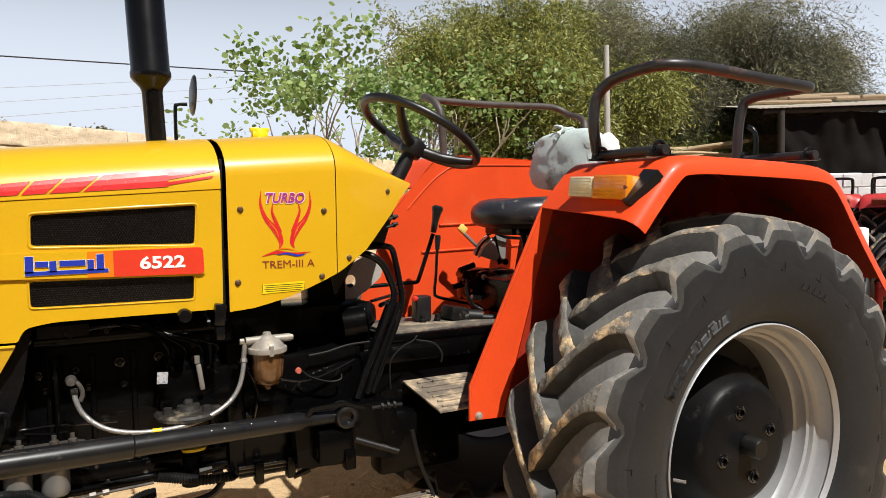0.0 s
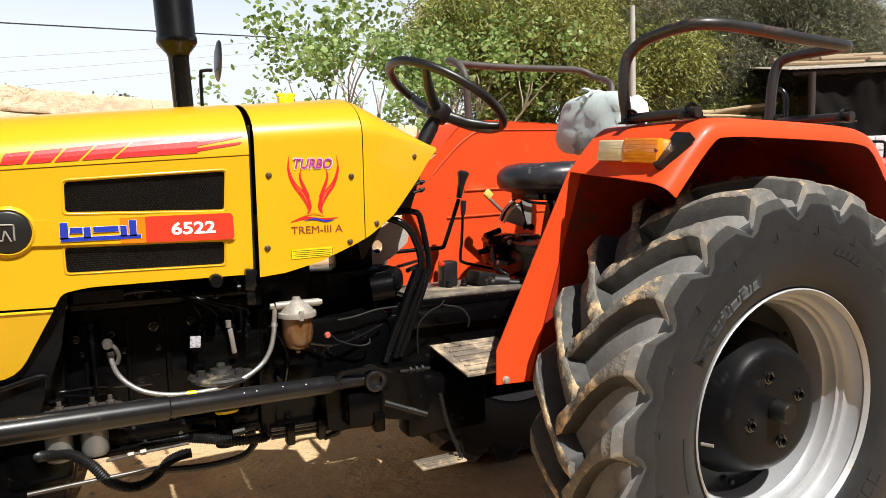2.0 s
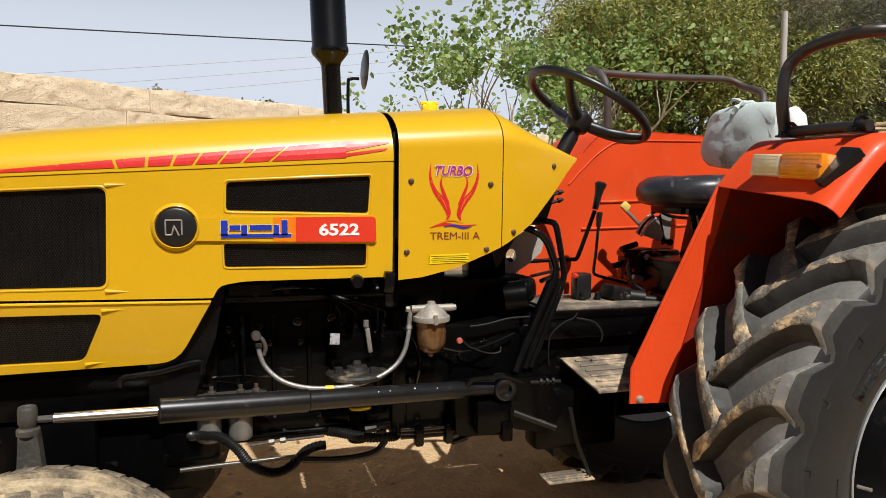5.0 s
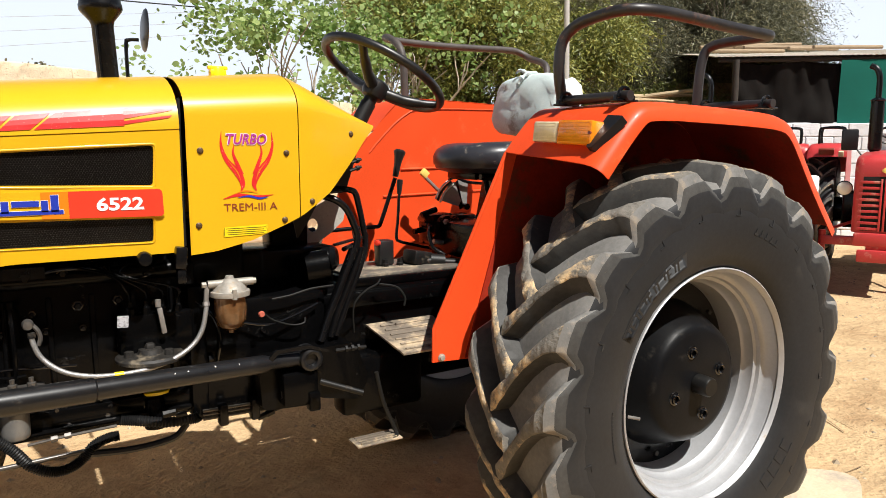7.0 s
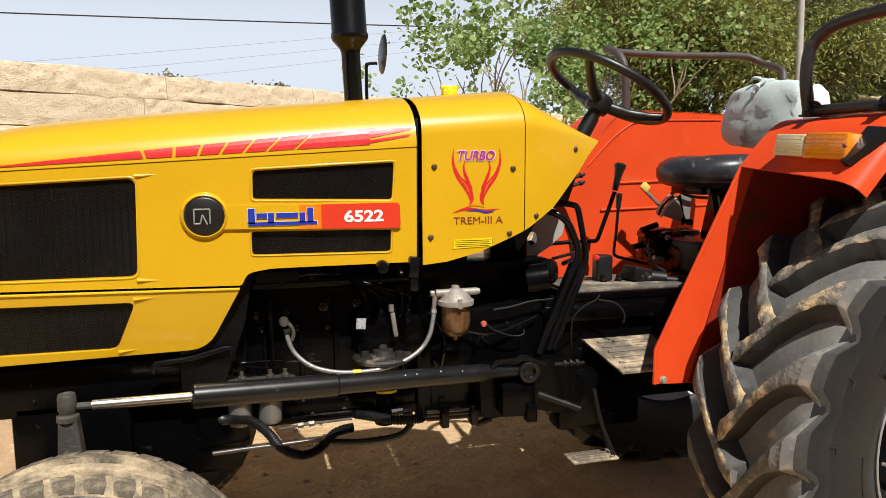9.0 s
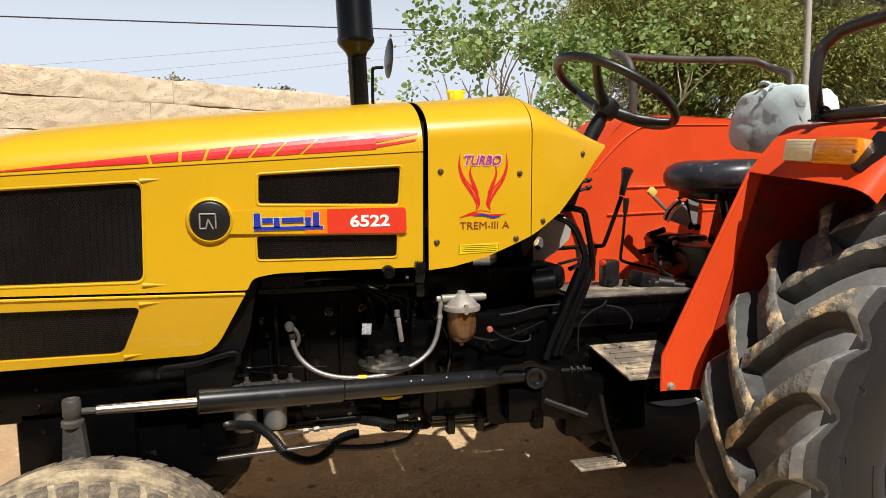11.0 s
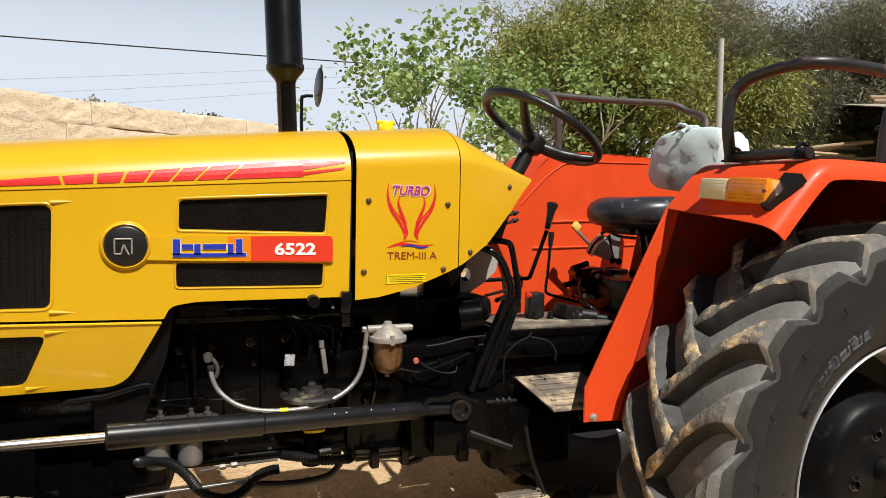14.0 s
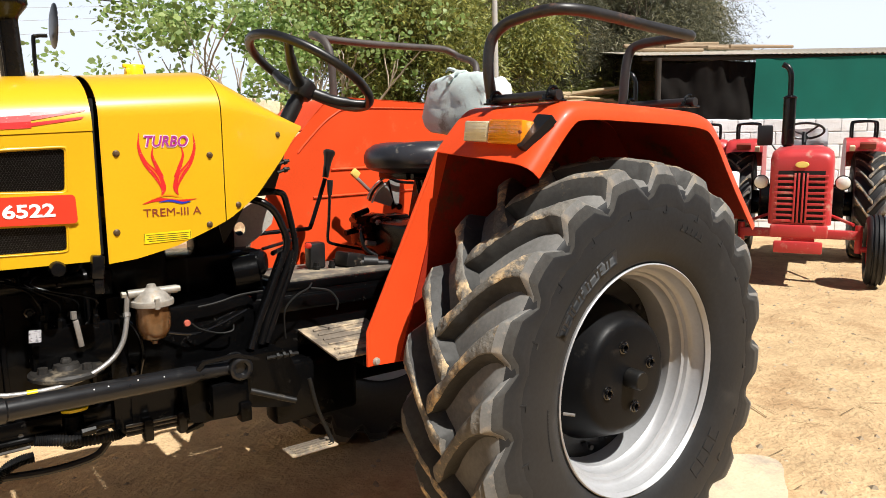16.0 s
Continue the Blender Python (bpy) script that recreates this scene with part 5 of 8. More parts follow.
for i in range(6):
    lathe(bm, [(0.0, 0.026), (0.01, 0.026), (0.011, 0.012), (0.014, 0.01), (0.014, 0.0)], Matrix.Translation((-0.70 + 0.03 * i, -0.03 + 0.03 * (i % 2), 0.989)), 6)
box(bm, (-0.56, -0.03, 1.01), (0.10, 0.08, 0.055), (0, 12, 10), bev=0.012)
rod(bm, (-0.55, -0.05, 1.0), (-0.40, -0.10, 0.985), 0.016, 10)
rod(bm, (-0.52, -0.05, 1.0), (-0.47, -0.07, 0.995), 0.026, 10)
part("shift_tower", bm, BLACK_DUSTY, tractor)
bm = bmesh.new()
rod(bm, (0, -0.58, 0.66), (0, 0.58, 0.66), 0.11, 20)
box(bm, (-0.05, 0, 0.74), (0.42, 0.5, 0.5), bev=0.04)
part("rear_axle", bm, BLACK, tractor)
bm = bmesh.new()
box(bm, (-0.22, 0.05, 1.06), (0.3, 0.36, 0.14), bev=0.02)
part("hydraulic_housing", bm, BLACK, tractor)
# hydraulic valve cluster beside the seat
bm = bmesh.new()
box(bm, (-0.33, 0.22, 1.085), (0.12, 0.10, 0.13), bev=0.012)
for x, y, z, r, l in ((-0.40, 0.18, 1.13, 0.014, 0.09), (-0.38, 0.16, 1.10, 0.02, 0.08), (-0.36, 0.15, 1.06, 0.017, 0.09), (-0.30, 0.15, 1.11, 0.02, 0.1), (-0.27, 0.15, 1.05, 0.016, 0.08)):
    rod(bm, (x, y + 0.05, z), (x - 0.02, y - l * 0.5, z + 0.006), r, 10)
    rod(bm, (x - 0.012, y - l * 0.25, z + 0.004), (x - 0.016, y - l * 0.4, z + 0.005), r * 1.35, 6)
for a, b in (((-0.43, 0.17, 1.15), (-0.36, 0.17, 1.17)), ((-0.45, 0.2, 1.08), (-0.38, 0.2, 1.09)), ((-0.3, 0.12, 1.06), (-0.22, 0.06, 1.02))):
    rod(bm, a, b, 0.012, 8)
box(bm, (-0.31, 0.17, 1.03), (0.1, 0.09, 0.1), (0, 0, 12), bev=0.012)
box(bm, (-0.25, 0.2, 1.1), (0.16, 0.1, 0.09), bev=0.01)
lathe(bm, [(0.0, 0.03), (0.016, 0.03), (0.034, 0.022), (0.036, 0.0)], Matrix.Translation((-0.335, 0.15, 1.111)) @ ALONG_Y, 18)
for x, z, r in ((-0.402, 1.045, 0.013), (-0.26, 1.067, 0.016), (-0.235, 1.075, 0.011), (-0.204, 1.0, 0.014), (-0.417, 1.109, 0.012), (-0.221, 1.107, 0.013), (-0.375, 1.075, 0.01), (-0.29, 1.13, 0.012), (-0.36, 1.0, 0.015), (-0.275, 1.0, 0.012)):
    lathe(bm, [(0.0, 0.04), (r * 0.6, 0.04), (r * 0.65, 0.026), (r, 0.024), (r, 0.008), (r * 1.3, 0.006), (r * 1.3, -0.03)], Matrix.Translation((x, 0.14, z)) @ ALONG_Y, 6)
tube(bm, glide([(-0.42, 0.12, 1.11), (-0.45, 0.08, 1.08), (-0.44, 0.06, 1.03), (-0.4, 0.04, 1.0)], 5), 0.007, 8)
tube(bm, glide([(-0.22, 0.1, 1.1), (-0.18, 0.06, 1.08), (-0.17, 0.02, 1.02)], 5), 0.008, 8)
part("hydraulic_valve", bm, BLACK_SATIN, tractor, "cluster of black hydraulic valves and unions")
for a, b, r in (((-0.262, 0.1, 1.062), (-0.195, 0.06, 1.015), 0.012), ((-0.415, 0.1, 1.048), (-0.372, 0.1, 1.04), 0.010)):
    part("hydraulic_union", rod(bmesh.new(), a, b, r, 10), GREY_STEEL, tractor)
for x, y, z in ((-0.30, 0.08, 1.105), (-0.337, 0.09, 1.092), (-0.364, 0.09, 1.126), (-0.27, 0.09, 1.068)):
    bm = bmesh.new()
    lathe(bm, [(0.0, 0.012), (0.01, 0.012), (0.012, 0.0)], Matrix.Translation((x, y, z)) @ ALONG_Y, 6)
    part("hydraulic_union", bm, GREY_STEEL, tractor)

# levers
bm = bmesh.new()
tube(bm, glide([(-0.508, 0.25, 1.30), (-0.541, 0.25, 1.21), (-0.575, 0.25, 1.122), (-0.586, 0.25, 1.106), (-0.61, 0.25, 1.104), (-0.70, 0.25, 1.103), (-0.80, 0.25, 1.10)], 5), 0.0085, 10)
tube(bm, [(-0.70, 0.25, 1.103), (-0.70, 0.2, 0.97)], 0.007, 8)
lever = part("gear_lever", bm, BLACK_SATIN, tractor)
bm = bmesh.new()
lathe(bm, [(0.0, 0.112), (0.016, 0.112), (0.0235, 0.106), (0.024, 0.098), (0.019, 0.082), (0.0145, 0.055), (0.013, 0.02), (0.012, 0.0), (0.0, 0.0)], at_axis((-0.507, 0.25, 1.305), (0.22, 0, 1)), 16)
part("knob", bm, PLASTIC, lever, "worn black knob")
bm = bmesh.new()
tube(bm, glide([(-0.484, 0.26, 1.24), (-0.492, 0.26, 1.127), (-0.499, 0.26, 1.058), (-0.485, 0.26, 1.036), (-0.40, 0.26, 1.013), (-0.333, 0.25, 0.996)], 6), 0.0065, 8)
lever2 = part("range_lever", bm, BLACK_SATIN, tractor)
bm = bmesh.new()
lathe(bm, [(0.0, 0.062), (0.012, 0.061), (0.0125, 0.045), (0.009, 0.0)], at_axis((-0.484, 0.26, 1.232), (0.06, 0, 1)), 12)
part("grip", bm, PLASTIC, lever2)
bm = bmesh.new()
box(bm, (-0.28, 0.33, 1.262), (0.012, 0.018, 0.11), (0, -48, 0), bev=0.002)
lever3 = part("hitch_lever", bm, GREY_STEEL, tractor)
bm = bmesh.new()
box(bm, (-0.322, 0.33, 1.313), (0.034, 0.022, 0.036), (0, -48, 0), bev=0.006)
part("knob", bm, KNOB_YELLOW, lever3, "flat yellow knob")
bm = bmesh.new()
plate(bm, rounded([(-0.262, 1.198), (-0.236, 1.238), (-0.206, 1.268), (-0.185, 1.276), (-0.152, 1.19), (-0.166, 1.166), (-0.222, 1.184)], 0.004), 0.300, 0.304)
quadrant = part("lever_quadrant", bm, SECTOR_GREY, tractor, "pale grey sector plate beside the seat")
bm = bmesh.new()
plate(bm, rounded([(-0.165, 1.284), (-0.111, 1.278), (-0.118, 1.17), (-0.134, 1.15)], 0.004), 0.306, 0.310)
part("quadrant_cheek", bm, SECTOR_GREY, quadrant)
arc = glide([(-0.284, 0.298, 1.204), (-0.268, 0.298, 1.236), (-0.245, 0.298, 1.262), (-0.215, 0.298, 1.283)], 5)
for side, r, m_rail in ((0.0, 0.0045, WHITE), (0.022, 0.0045, WHITE), (0.011, 0.006, BLACK_SATIN)):
    bm = bmesh.new()
    tube(bm, [p + Vector((side, 0.002 if side == 0.011 else 0.0, -side * 0.75)) for p in arc], r, 8)
    part("quadrant_rail", bm, m_rail, quadrant, "white slotted guide" if m_rail is WHITE else "")
bm = bmesh.new()
tube(bm, glide([(-0.225, 0.285, 1.285), (-0.19, 0.285, 1.295), (-0.131, 0.285, 1.274), (-0.047, 0.285, 1.265), (0.03, 0.285, 1.264)], 5), 0.007, 8)
part("quadrant_rod", bm, BLACK_SATIN, quadrant)
bm = bmesh.new()
plate(bm, [(-0.185, 1.262), (-0.16, 1.283), (-0.128, 1.16), (-0.15, 1.15)], 0.311, 0.316)
rod(bm, (-0.14, 0.27, 1.165), (-0.12, 0.33, 1.165), 0.014, 10)
part("quadrant_stop", bm, BLACK_SATIN, quadrant)

# pedal stalks in front of the footplate
STALKS = (
    ([(-0.965, -0.18, 1.29), (-0.923, -0.22, 1.285), (-0.903, -0.22, 1.273), (-0.892, -0.22, 1.234), (-0.88, -0.22, 1.178), (-0.87, -0.22, 1.12), (-0.874, -0.222, 1.083), (-0.892, -0.226, 1.037), (-0.917, -0.23, 0.981), (-0.95, -0.235, 0.907), (-0.99, -0.24, 0.815)], 0.010),
    ([(-1.02, -0.22, 1.27), (-0.982, -0.25, 1.255), (-0.948, -0.25, 1.225), (-0.927, -0.25, 1.182), (-0.912, -0.25, 1.136), (-0.922, -0.25, 1.09), (-0.949, -0.25, 1.035), (-0.976, -0.25, 0.981), (-1.007, -0.25, 0.908), (-1.03, -0.25, 0.844)], 0.0115),
    ([(-0.93, -0.262, 1.10), (-0.944, -0.262, 1.06), (-0.966, -0.262, 1.01), (-0.99, -0.262, 0.955), (-1.02, -0.262, 0.89), (-1.05, -0.262, 0.81)], 0.011),
    ([(-0.895, -0.245, 1.10), (-0.91, -0.245, 1.055), (-0.93, -0.245, 1.01), (-0.955, -0.245, 0.955), (-0.985, -0.245, 0.89), (-1.01, -0.245, 0.815)], 0.010),
)
for line, r in STALKS:
    bm = bmesh.new()
    tube(bm, glide(line, 5), r, 10)
    part("pedal_stalk", bm, BLACK_SATIN, tractor)
bm = bmesh.new()
plate(bm, rounded([(-0.935, 1.10), (-0.885, 1.10), (-0.945, 0.975), (-1.01, 0.80), (-1.06, 0.80), (-0.995, 0.964)], 0.01), -0.240, -0.234)
part("pedal_plate", bm, BLACK, tractor)
bm = bmesh.new()
rod(bm, (-0.91, -0.05, 1.085), (-0.71, 0.1, 1.09), 0.006, 8)
rod(bm, (-0.94, -0.2, 1.09), (-0.86, -0.14, 1.10), 0.008, 8)
part("linkage_rod", bm, BLACK_SATIN, tractor)
bm = bmesh.new()
box(bm, (-0.69, 0.0, 1.037), (0.062, 0.05, 0.094), bev=0.008)
part("switch_box", bm, PLASTIC, tractor)
bm = bmesh.new()
lathe(bm, [(0.0, 0.022), (0.009, 0.02), (0.0115, 0.013), (0.010, 0.0)], at_axis((-0.722, -0.02, 1.076), (-0.75, -0.6, 0.1)), 12)
part("red_knob", bm, RED_KNOB, tractor, "small red stop knob")
bm = bmesh.new()
lathe(bm, [(0.0, 0.008), (0.008, 0.007), (0.010, 0.0)], Matrix.Translation((-1.246, -0.285, 0.927)) @ ALONG_Y, 14)
part("red_plug", bm, mat("faded_red_plug", (0.5, 0.12, 0.08), 0.5, bump=0.0), tractor, "faded red plug")
bm = bmesh.new()
tube(bm, glide([(-1.201, -0.25, 0.961), (-1.144, -0.252, 0.967), (-1.076, -0.252, 0.981), (-1.0, -0.25, 0.984)], 5), 0.0035, 6)
tube(bm, glide([(-1.227, -0.26, 0.919), (-1.201, -0.26, 0.897), (-1.143, -0.258, 0.875), (-1.104, -0.256, 0.876), (-1.097, -0.25, 0.892)], 5), 0.0028, 6)
tube(bm, glide([(-0.93, -0.25, 0.82), (-0.937, -0.26, 0.878), (-0.931, -0.265, 0.924), (-0.892, -0.265, 0.959), (-0.851, -0.26, 0.974), (-0.827, -0.24, 0.985)], 5), 0.003, 6)
tube(bm, glide([(-0.83, -0.24, 0.97), (-0.77, -0.25, 0.955), (-0.745, -0.26, 0.92), (-0.748, -0.26, 0.89)], 5), 0.0035, 6)
part("control_cable", bm, CABLE_GREY, tractor)

# footplate of slotted dusty sheet
bm = bmesh.new()
FP = [(-0.85, -0.17), (-0.832, -0.41), (-0.60, -0.41), (-0.585, -0.17)]
vs = [bm.verts.new((x, y, z + 0.2 * (y + 0.41))) for z in (0.772, 0.766) for x, y in FP]
bm.faces.new(vs[:4])
bm.faces.new(vs[4:][::-1])
for i in range(4):
    bm.faces.new((vs[i], vs[(i + 1) % 4], vs[4 + (i + 1) % 4], vs[4 + i]))
foot = part("footplate", bm, STEP_MAT, tractor, "dusty ribbed steel footplate")
for i in range(6):
    bm = bmesh.new()
    y = -0.385 + i * 0.036
    z = 0.7735 + 0.2 * (y + 0.41)
    tube(bm, [(-0.81, y, z), (-0.61, y + 0.004, z)], 0.0045, 6)
    part("tread_rib", bm, STEP_MAT, foot)
bm = bmesh.new()
box(bm, (-0.72, -0.2, 0.745), (0.04, 0.42, 0.03), bev=0.004)
part("footplate_bracket", bm, BLACK, tractor)
# stirrup step below
bm = bmesh.new()
tube(bm, glide([(-0.945, -0.44, 0.74), (-0.925, -0.45, 0.64), (-0.89, -0.455, 0.55), (-0.893, -0.47, 0.535), (-0.91, -0.475, 0.532)], 5), 0.0065, 8)
stir = part("step_hanger", bm, BLACK_DUSTY, tractor)
bm = bmesh.new()
box(bm, (-0.955, -0.45, 0.531), (0.15, 0.075, 0.006), bev=0.002)
for i in range(4):
    box(bm, (-0.955, -0.476 + i * 0.017, 0.536), (0.12, 0.004, 0.005))
part("stirrup_step", bm, STEP_MAT, tractor, "small dusty stirrup step")
bm = bmesh.new()
rod(bm, (-1.12, -0.42, 0.735), (-1.0, -0.46, 0.69), 0.009, 10)
rod(bm, (-1.06, -0.40, 0.815), (-0.96, -0.40, 0.812), 0.006, 8)
for i in range(3):
    rod(bm, (-1.03 + i * 0.02, -0.40, 0.8145), (-1.022 + i * 0.02, -0.40, 0.8143), 0.011, 6)
part("brake_rod", bm, BLACK_DUSTY, tractor)
bm = bmesh.new()
plate(bm, rounded([(-1.10, 0.80), (-0.95, 0.80), (-0.90, 0.68), (-0.94, 0.61), (-1.08, 0.64)], 0.02), -0.30, -0.20)
box(bm, (-0.83, -0.22, 0.64), (0.3, 0.1, 0.2), bev=0.02)
part("brake_housing", bm, BLACK, tractor)

# lower rails, pipes and corrugated hoses
bm = bmesh.new()
box(bm, (-1.55, -0.19, 0.685), (0.9, 0.03, 0.05), bev=0.004)
tube(bm, [(-1.95, -0.21, 0.655), (-1.05, -0.21, 0.66)], 0.008, 8)
part("lower_pipe", bm, BLACK, tractor)
bm = bmesh.new()
tube(bm, glide([(-2.06, -0.25, 0.59), (-1.95, -0.25, 0.594), (-1.74, -0.25, 0.598)], 4), 0.0065, 10)
part("steel_pipe", bm, DARK_STEEL, tractor, "bare steel pipe below the engine")
bm = bmesh.new()
tube(bm, [(-1.87, -0.25, 0.6435), (-1.80, -0.25, 0.649), (-1.655, -0.25, 0.653)], 0.0042, 8)
for x, z in ((-1.808, 0.648), (-1.776, 0.65)):
    rod(bm, (x - 0.008, -0.25, z), (x + 0.008, -0.25, z + 0.0008), 0.009, 6)
part("brake_pipe", bm, DARK_STEEL, tractor, "plated pipe with hexagon unions")


def corrugated(line, r):
    pts = glide(line, 18)
    return tube(bmesh.new(), pts, [r * (1.0 if i % 2 else 0.8) for i in range(len(pts))], 10)


part("corrugated_hose", corrugated([(-2.04, -0.20, 0.672), (-2.02, -0.24, 0.684), (-1.985, -0.25, 0.686), (-1.945, -0.25, 0.674), (-1.905, -0.25, 0.638), (-1.867, -0.25, 0.586), (-1.82, -0.25, 0.558), (-1.779, -0.25, 0.558), (-1.746, -0.25, 0.576), (-1.713, -0.25, 0.609), (-1.68, -0.25, 0.622), (-1.65, -0.25, 0.624)], 0.0155), PLASTIC, tractor, "black corrugated cable conduit")
part("corrugated_hose", corrugated([(-1.645, -0.25, 0.668), (-1.60, -0.25, 0.656), (-1.527, -0.25, 0.636), (-1.448, -0.25, 0.631), (-1.433, -0.25, 0.636)], 0.0165), PLASTIC, tractor)
bm = bmesh.new()
tube(bm, glide([(-1.75, -0.25, 0.590), (-1.64, -0.25, 0.577), (-1.56, -0.25, 0.577), (-1.50, -0.25, 0.588), (-1.468, -0.25, 0.62)], 5), 0.0105, 8)
part("lower_hose", bm, PLASTIC, tractor)
for x in (-1.364, -1.268):
    bm = bmesh.new()
    box(bm, (x, -0.25, 0.628), (0.026, 0.04, 0.065), bev=0.006)
    part("hose_clamp", bm, BLACK_SATIN, tractor)
for z0, z1, r in ((0.646, 0.641, 0.005), (0.634, 0.629, 0.004), (0.621, 0.617, 0.005)):
    part("thin_pipe", tube(bmesh.new(), [(-1.42, -0.245, z0), (-1.21, -0.245, z1)], r, 8), DARK_STEEL, tractor, "plated steel pipe")
for (x0, z0), (x1, z1), r in (((-1.262, 0.598), (-1.235, 0.606), 0.009), ((-1.235, 0.606), (-1.212, 0.613), 0.0115), ((-1.21, 0.614), (-1.19, 0.618), 0.006), ((-1.535, 0.664), (-1.50, 0.665), 0.011), ((-1.50, 0.655), (-1.47, 0.656), 0.008)):
    bm = bmesh.new()
    rod(bm, (x0, -0.262, z0), (x1, -0.262, z1), r, 6)
    part("pipe_union", bm, BLACK_DUSTY, tractor)
# unseen far-side plate, added to cast shade on the ground
bm = bmesh.new()
box(bm, (-0.72, 0.30, 0.80), (0.27, 0.26, 0.006), (0, 0, 0), bev=0.002)
part("footplate", bm, STEP_MAT, tractor, "dusty steel footplate added unseen on the far side to shade the ground")
# unseen box, added to block sun from the ground beside that plate
bm = bmesh.new()
box(bm, (-0.99, 0.31, 0.74), (0.30, 0.22, 0.2), bev=0.03)
part("brake_housing", bm, BLACK, tractor)

# ---- steering wheel ----
col_axis = Vector((0.50, 0, 0.866))
centre = Vector((-0.685, 0.0, 1.682))
fr = at_axis(centre, col_axis)
bm = bmesh.new()
tube(bm, [fr @ Vector((0.228 * math.cos(2 * math.pi * i / 48), 0.228 * math.sin(2 * math.pi * i / 48), 0)) for i in range(48)], 0.0155, 12, ring=True)
wheel_rim = part("steering_rim", bm, PLASTIC, tractor, "black steering wheel rim")
bm = bmesh.new()
lathe(bm, [(0.0, -0.03), (0.032, -0.031), (0.044, -0.04), (0.046, -0.075), (0.038, -0.095), (0.024, -0.10), (0.024, -0.13)], fr, 24)
part("steering_hub", bm, PLASTIC, tractor)
for a in (250, 10, 130):
    bm = bmesh.new()
    c, s = math.cos(radians(a)), math.sin(radians(a))
    tube(bm, glide([fr @ Vector((0.03 * c, 0.03 * s, -0.062)), fr @ Vector((0.1 * c, 0.1 * s, -0.05)), fr @ Vector((0.17 * c, 0.17 * s, -0.026)), fr @ Vector((0.224 * c, 0.224 * s, 0))], 4), [0.021] * 4 + [0.018] * 4 + [0.015] * 4 + [0.012], 10)
    part("spoke", bm, PLASTIC, tractor)
bm = bmesh.new()
rod(bm, fr @ Vector((0, 0, -0.12)), fr @ Vector((0, 0, -0.30)), 0.027, 16)
part("steering_column", bm, PLASTIC, tractor)

# ---- seat and back cushion ----
bm = bmesh.new()
prof = [(0.0, 1.437), (0.08, 1.437), (0.135, 1.434), (0.175, 1.424), (0.202, 1.405), (0.214, 1.382), (0.213, 1.362), (0.208, 1.356), (0.205, 1.345), (0.18, 1.332), (0.13, 1.322), (0.0, 1.32)]
lathe(bm, prof, Matrix.Translation((-0.245, 0.0, 0)) @ Matrix.Diagonal((0.9, 1.0, 1, 1)), 48)
for v in bm.verts:
    v.co.z += 0.02 * ((v.co.y) / 0.2) ** 2 * (1 if v.co.z > 1.38 else 0) + 0.035 * max(0.0, (v.co.x + 0.2) / 0.2)
part("seat", bm, VINYL, tractor, "black vinyl tractor seat, dusty on top")
bm = bmesh.new()
box(bm, (-0.24, 0, 1.315), (0.22, 0.2, 0.03), bev=0.006)
rod(bm, (-0.34, -0.12, 1.312), (-0.14, -0.12, 1.30), 0.012, 8)
rod(bm, (-0.30, -0.10, 1.31), (-0.20, -0.02, 1.13), 0.014, 8)
box(bm, (-0.18, 0.0, 1.22), (0.06, 0.16, 0.2), (0, 12, 0), bev=0.01)
part("seat_bracket", bm, BLACK, tractor)
bm = bmesh.new()
bmesh.ops.create_cube(bm, size=1.0)
bmesh.ops.subdivide_edges(bm, edges=list(bm.edges), cuts=7, use_grid_fill=True)
for v in bm.verts:
    p = v.co * 2
    L = max(1e-6, (abs(p.x) ** 4 + abs(p.y) ** 3.4 + abs(p.z) ** 3.4) ** (1 / 3.6))
    m8 = max(abs(p.x), abs(p.y), abs(p.z))
    p = p / L * m8
    w = noise.noise(Vector((p.x * 2, p.y * 3, p.z * 3))) * 0.012 + noise.noise(Vector((p.x * 5, p.y * 8, p.z * 6))) * 0.006
    v.co = Vector((p.x * 0.055 + w, p.y * 0.215, p.z * 0.125 + w * 0.5))
cushion = part("back_cushion", bm, CLOTH, tractor, "pale blue cloth cushion tied over the seat back", m=pose(0.0, 0.02, 1.595, 0, 14, 0))
bm = bmesh.new()
tube(bm, glide([(-0.06, 0.03, 0.06), (-0.058, 0.01, 0.10), (-0.03, 0.0, 0.128), (0.01, -0.01, 0.132), (0.05, -0.02, 0.12)], 5), [0.004, 0.006, 0.01, 0.007, 0.009, 0.012, 0.007, 0.006, 0.01, 0.012, 0.008, 0.006, 0.009, 0.01, 0.006, 0.008, 0.01, 0.007, 0.005, 0.004, 0.003], 8)
tube(bm, glide([(-0.03, 0.02, 0.13), (-0.045, 0.05, 0.14), (-0.05, 0.07, 0.125)], 4), [0.008, 0.007, 0.009, 0.006, 0.007, 0.008, 0.005, 0.004, 0.003], 8)
part("cloth_knot", bm, CLOTH, cushion)
bm = bmesh.new()
bmesh.ops.create_icosphere(bm, subdivisions=3, radius=1.0)
for v in bm.verts:
    v.co = Vector((v.co.x * 0.05, v.co.y * 0.06, v.co.z * 0.085)) * (1 + 0.12 * noise.noise(v.co * 2.5))
part("white_bundle", bm, WHITE_CLOTH, cushion, "white cloth end of the tied cushion cover", m=pose(0.03, -0.20, 0.02))
bm = bmesh.new()
tube(bm, glide([(-0.10, 0.12, 1.34), (0.06, 0.12, 1.36), (0.09, 0.12, 1.45), (0.06, 0.12, 1.6)], 4), 0.012, 8)
tube(bm, glide([(-0.10, -0.12, 1.34), (0.06, -0.12, 1.36), (0.09, -0.12, 1.45), (0.06, -0.12, 1.6)], 4), 0.012, 8)
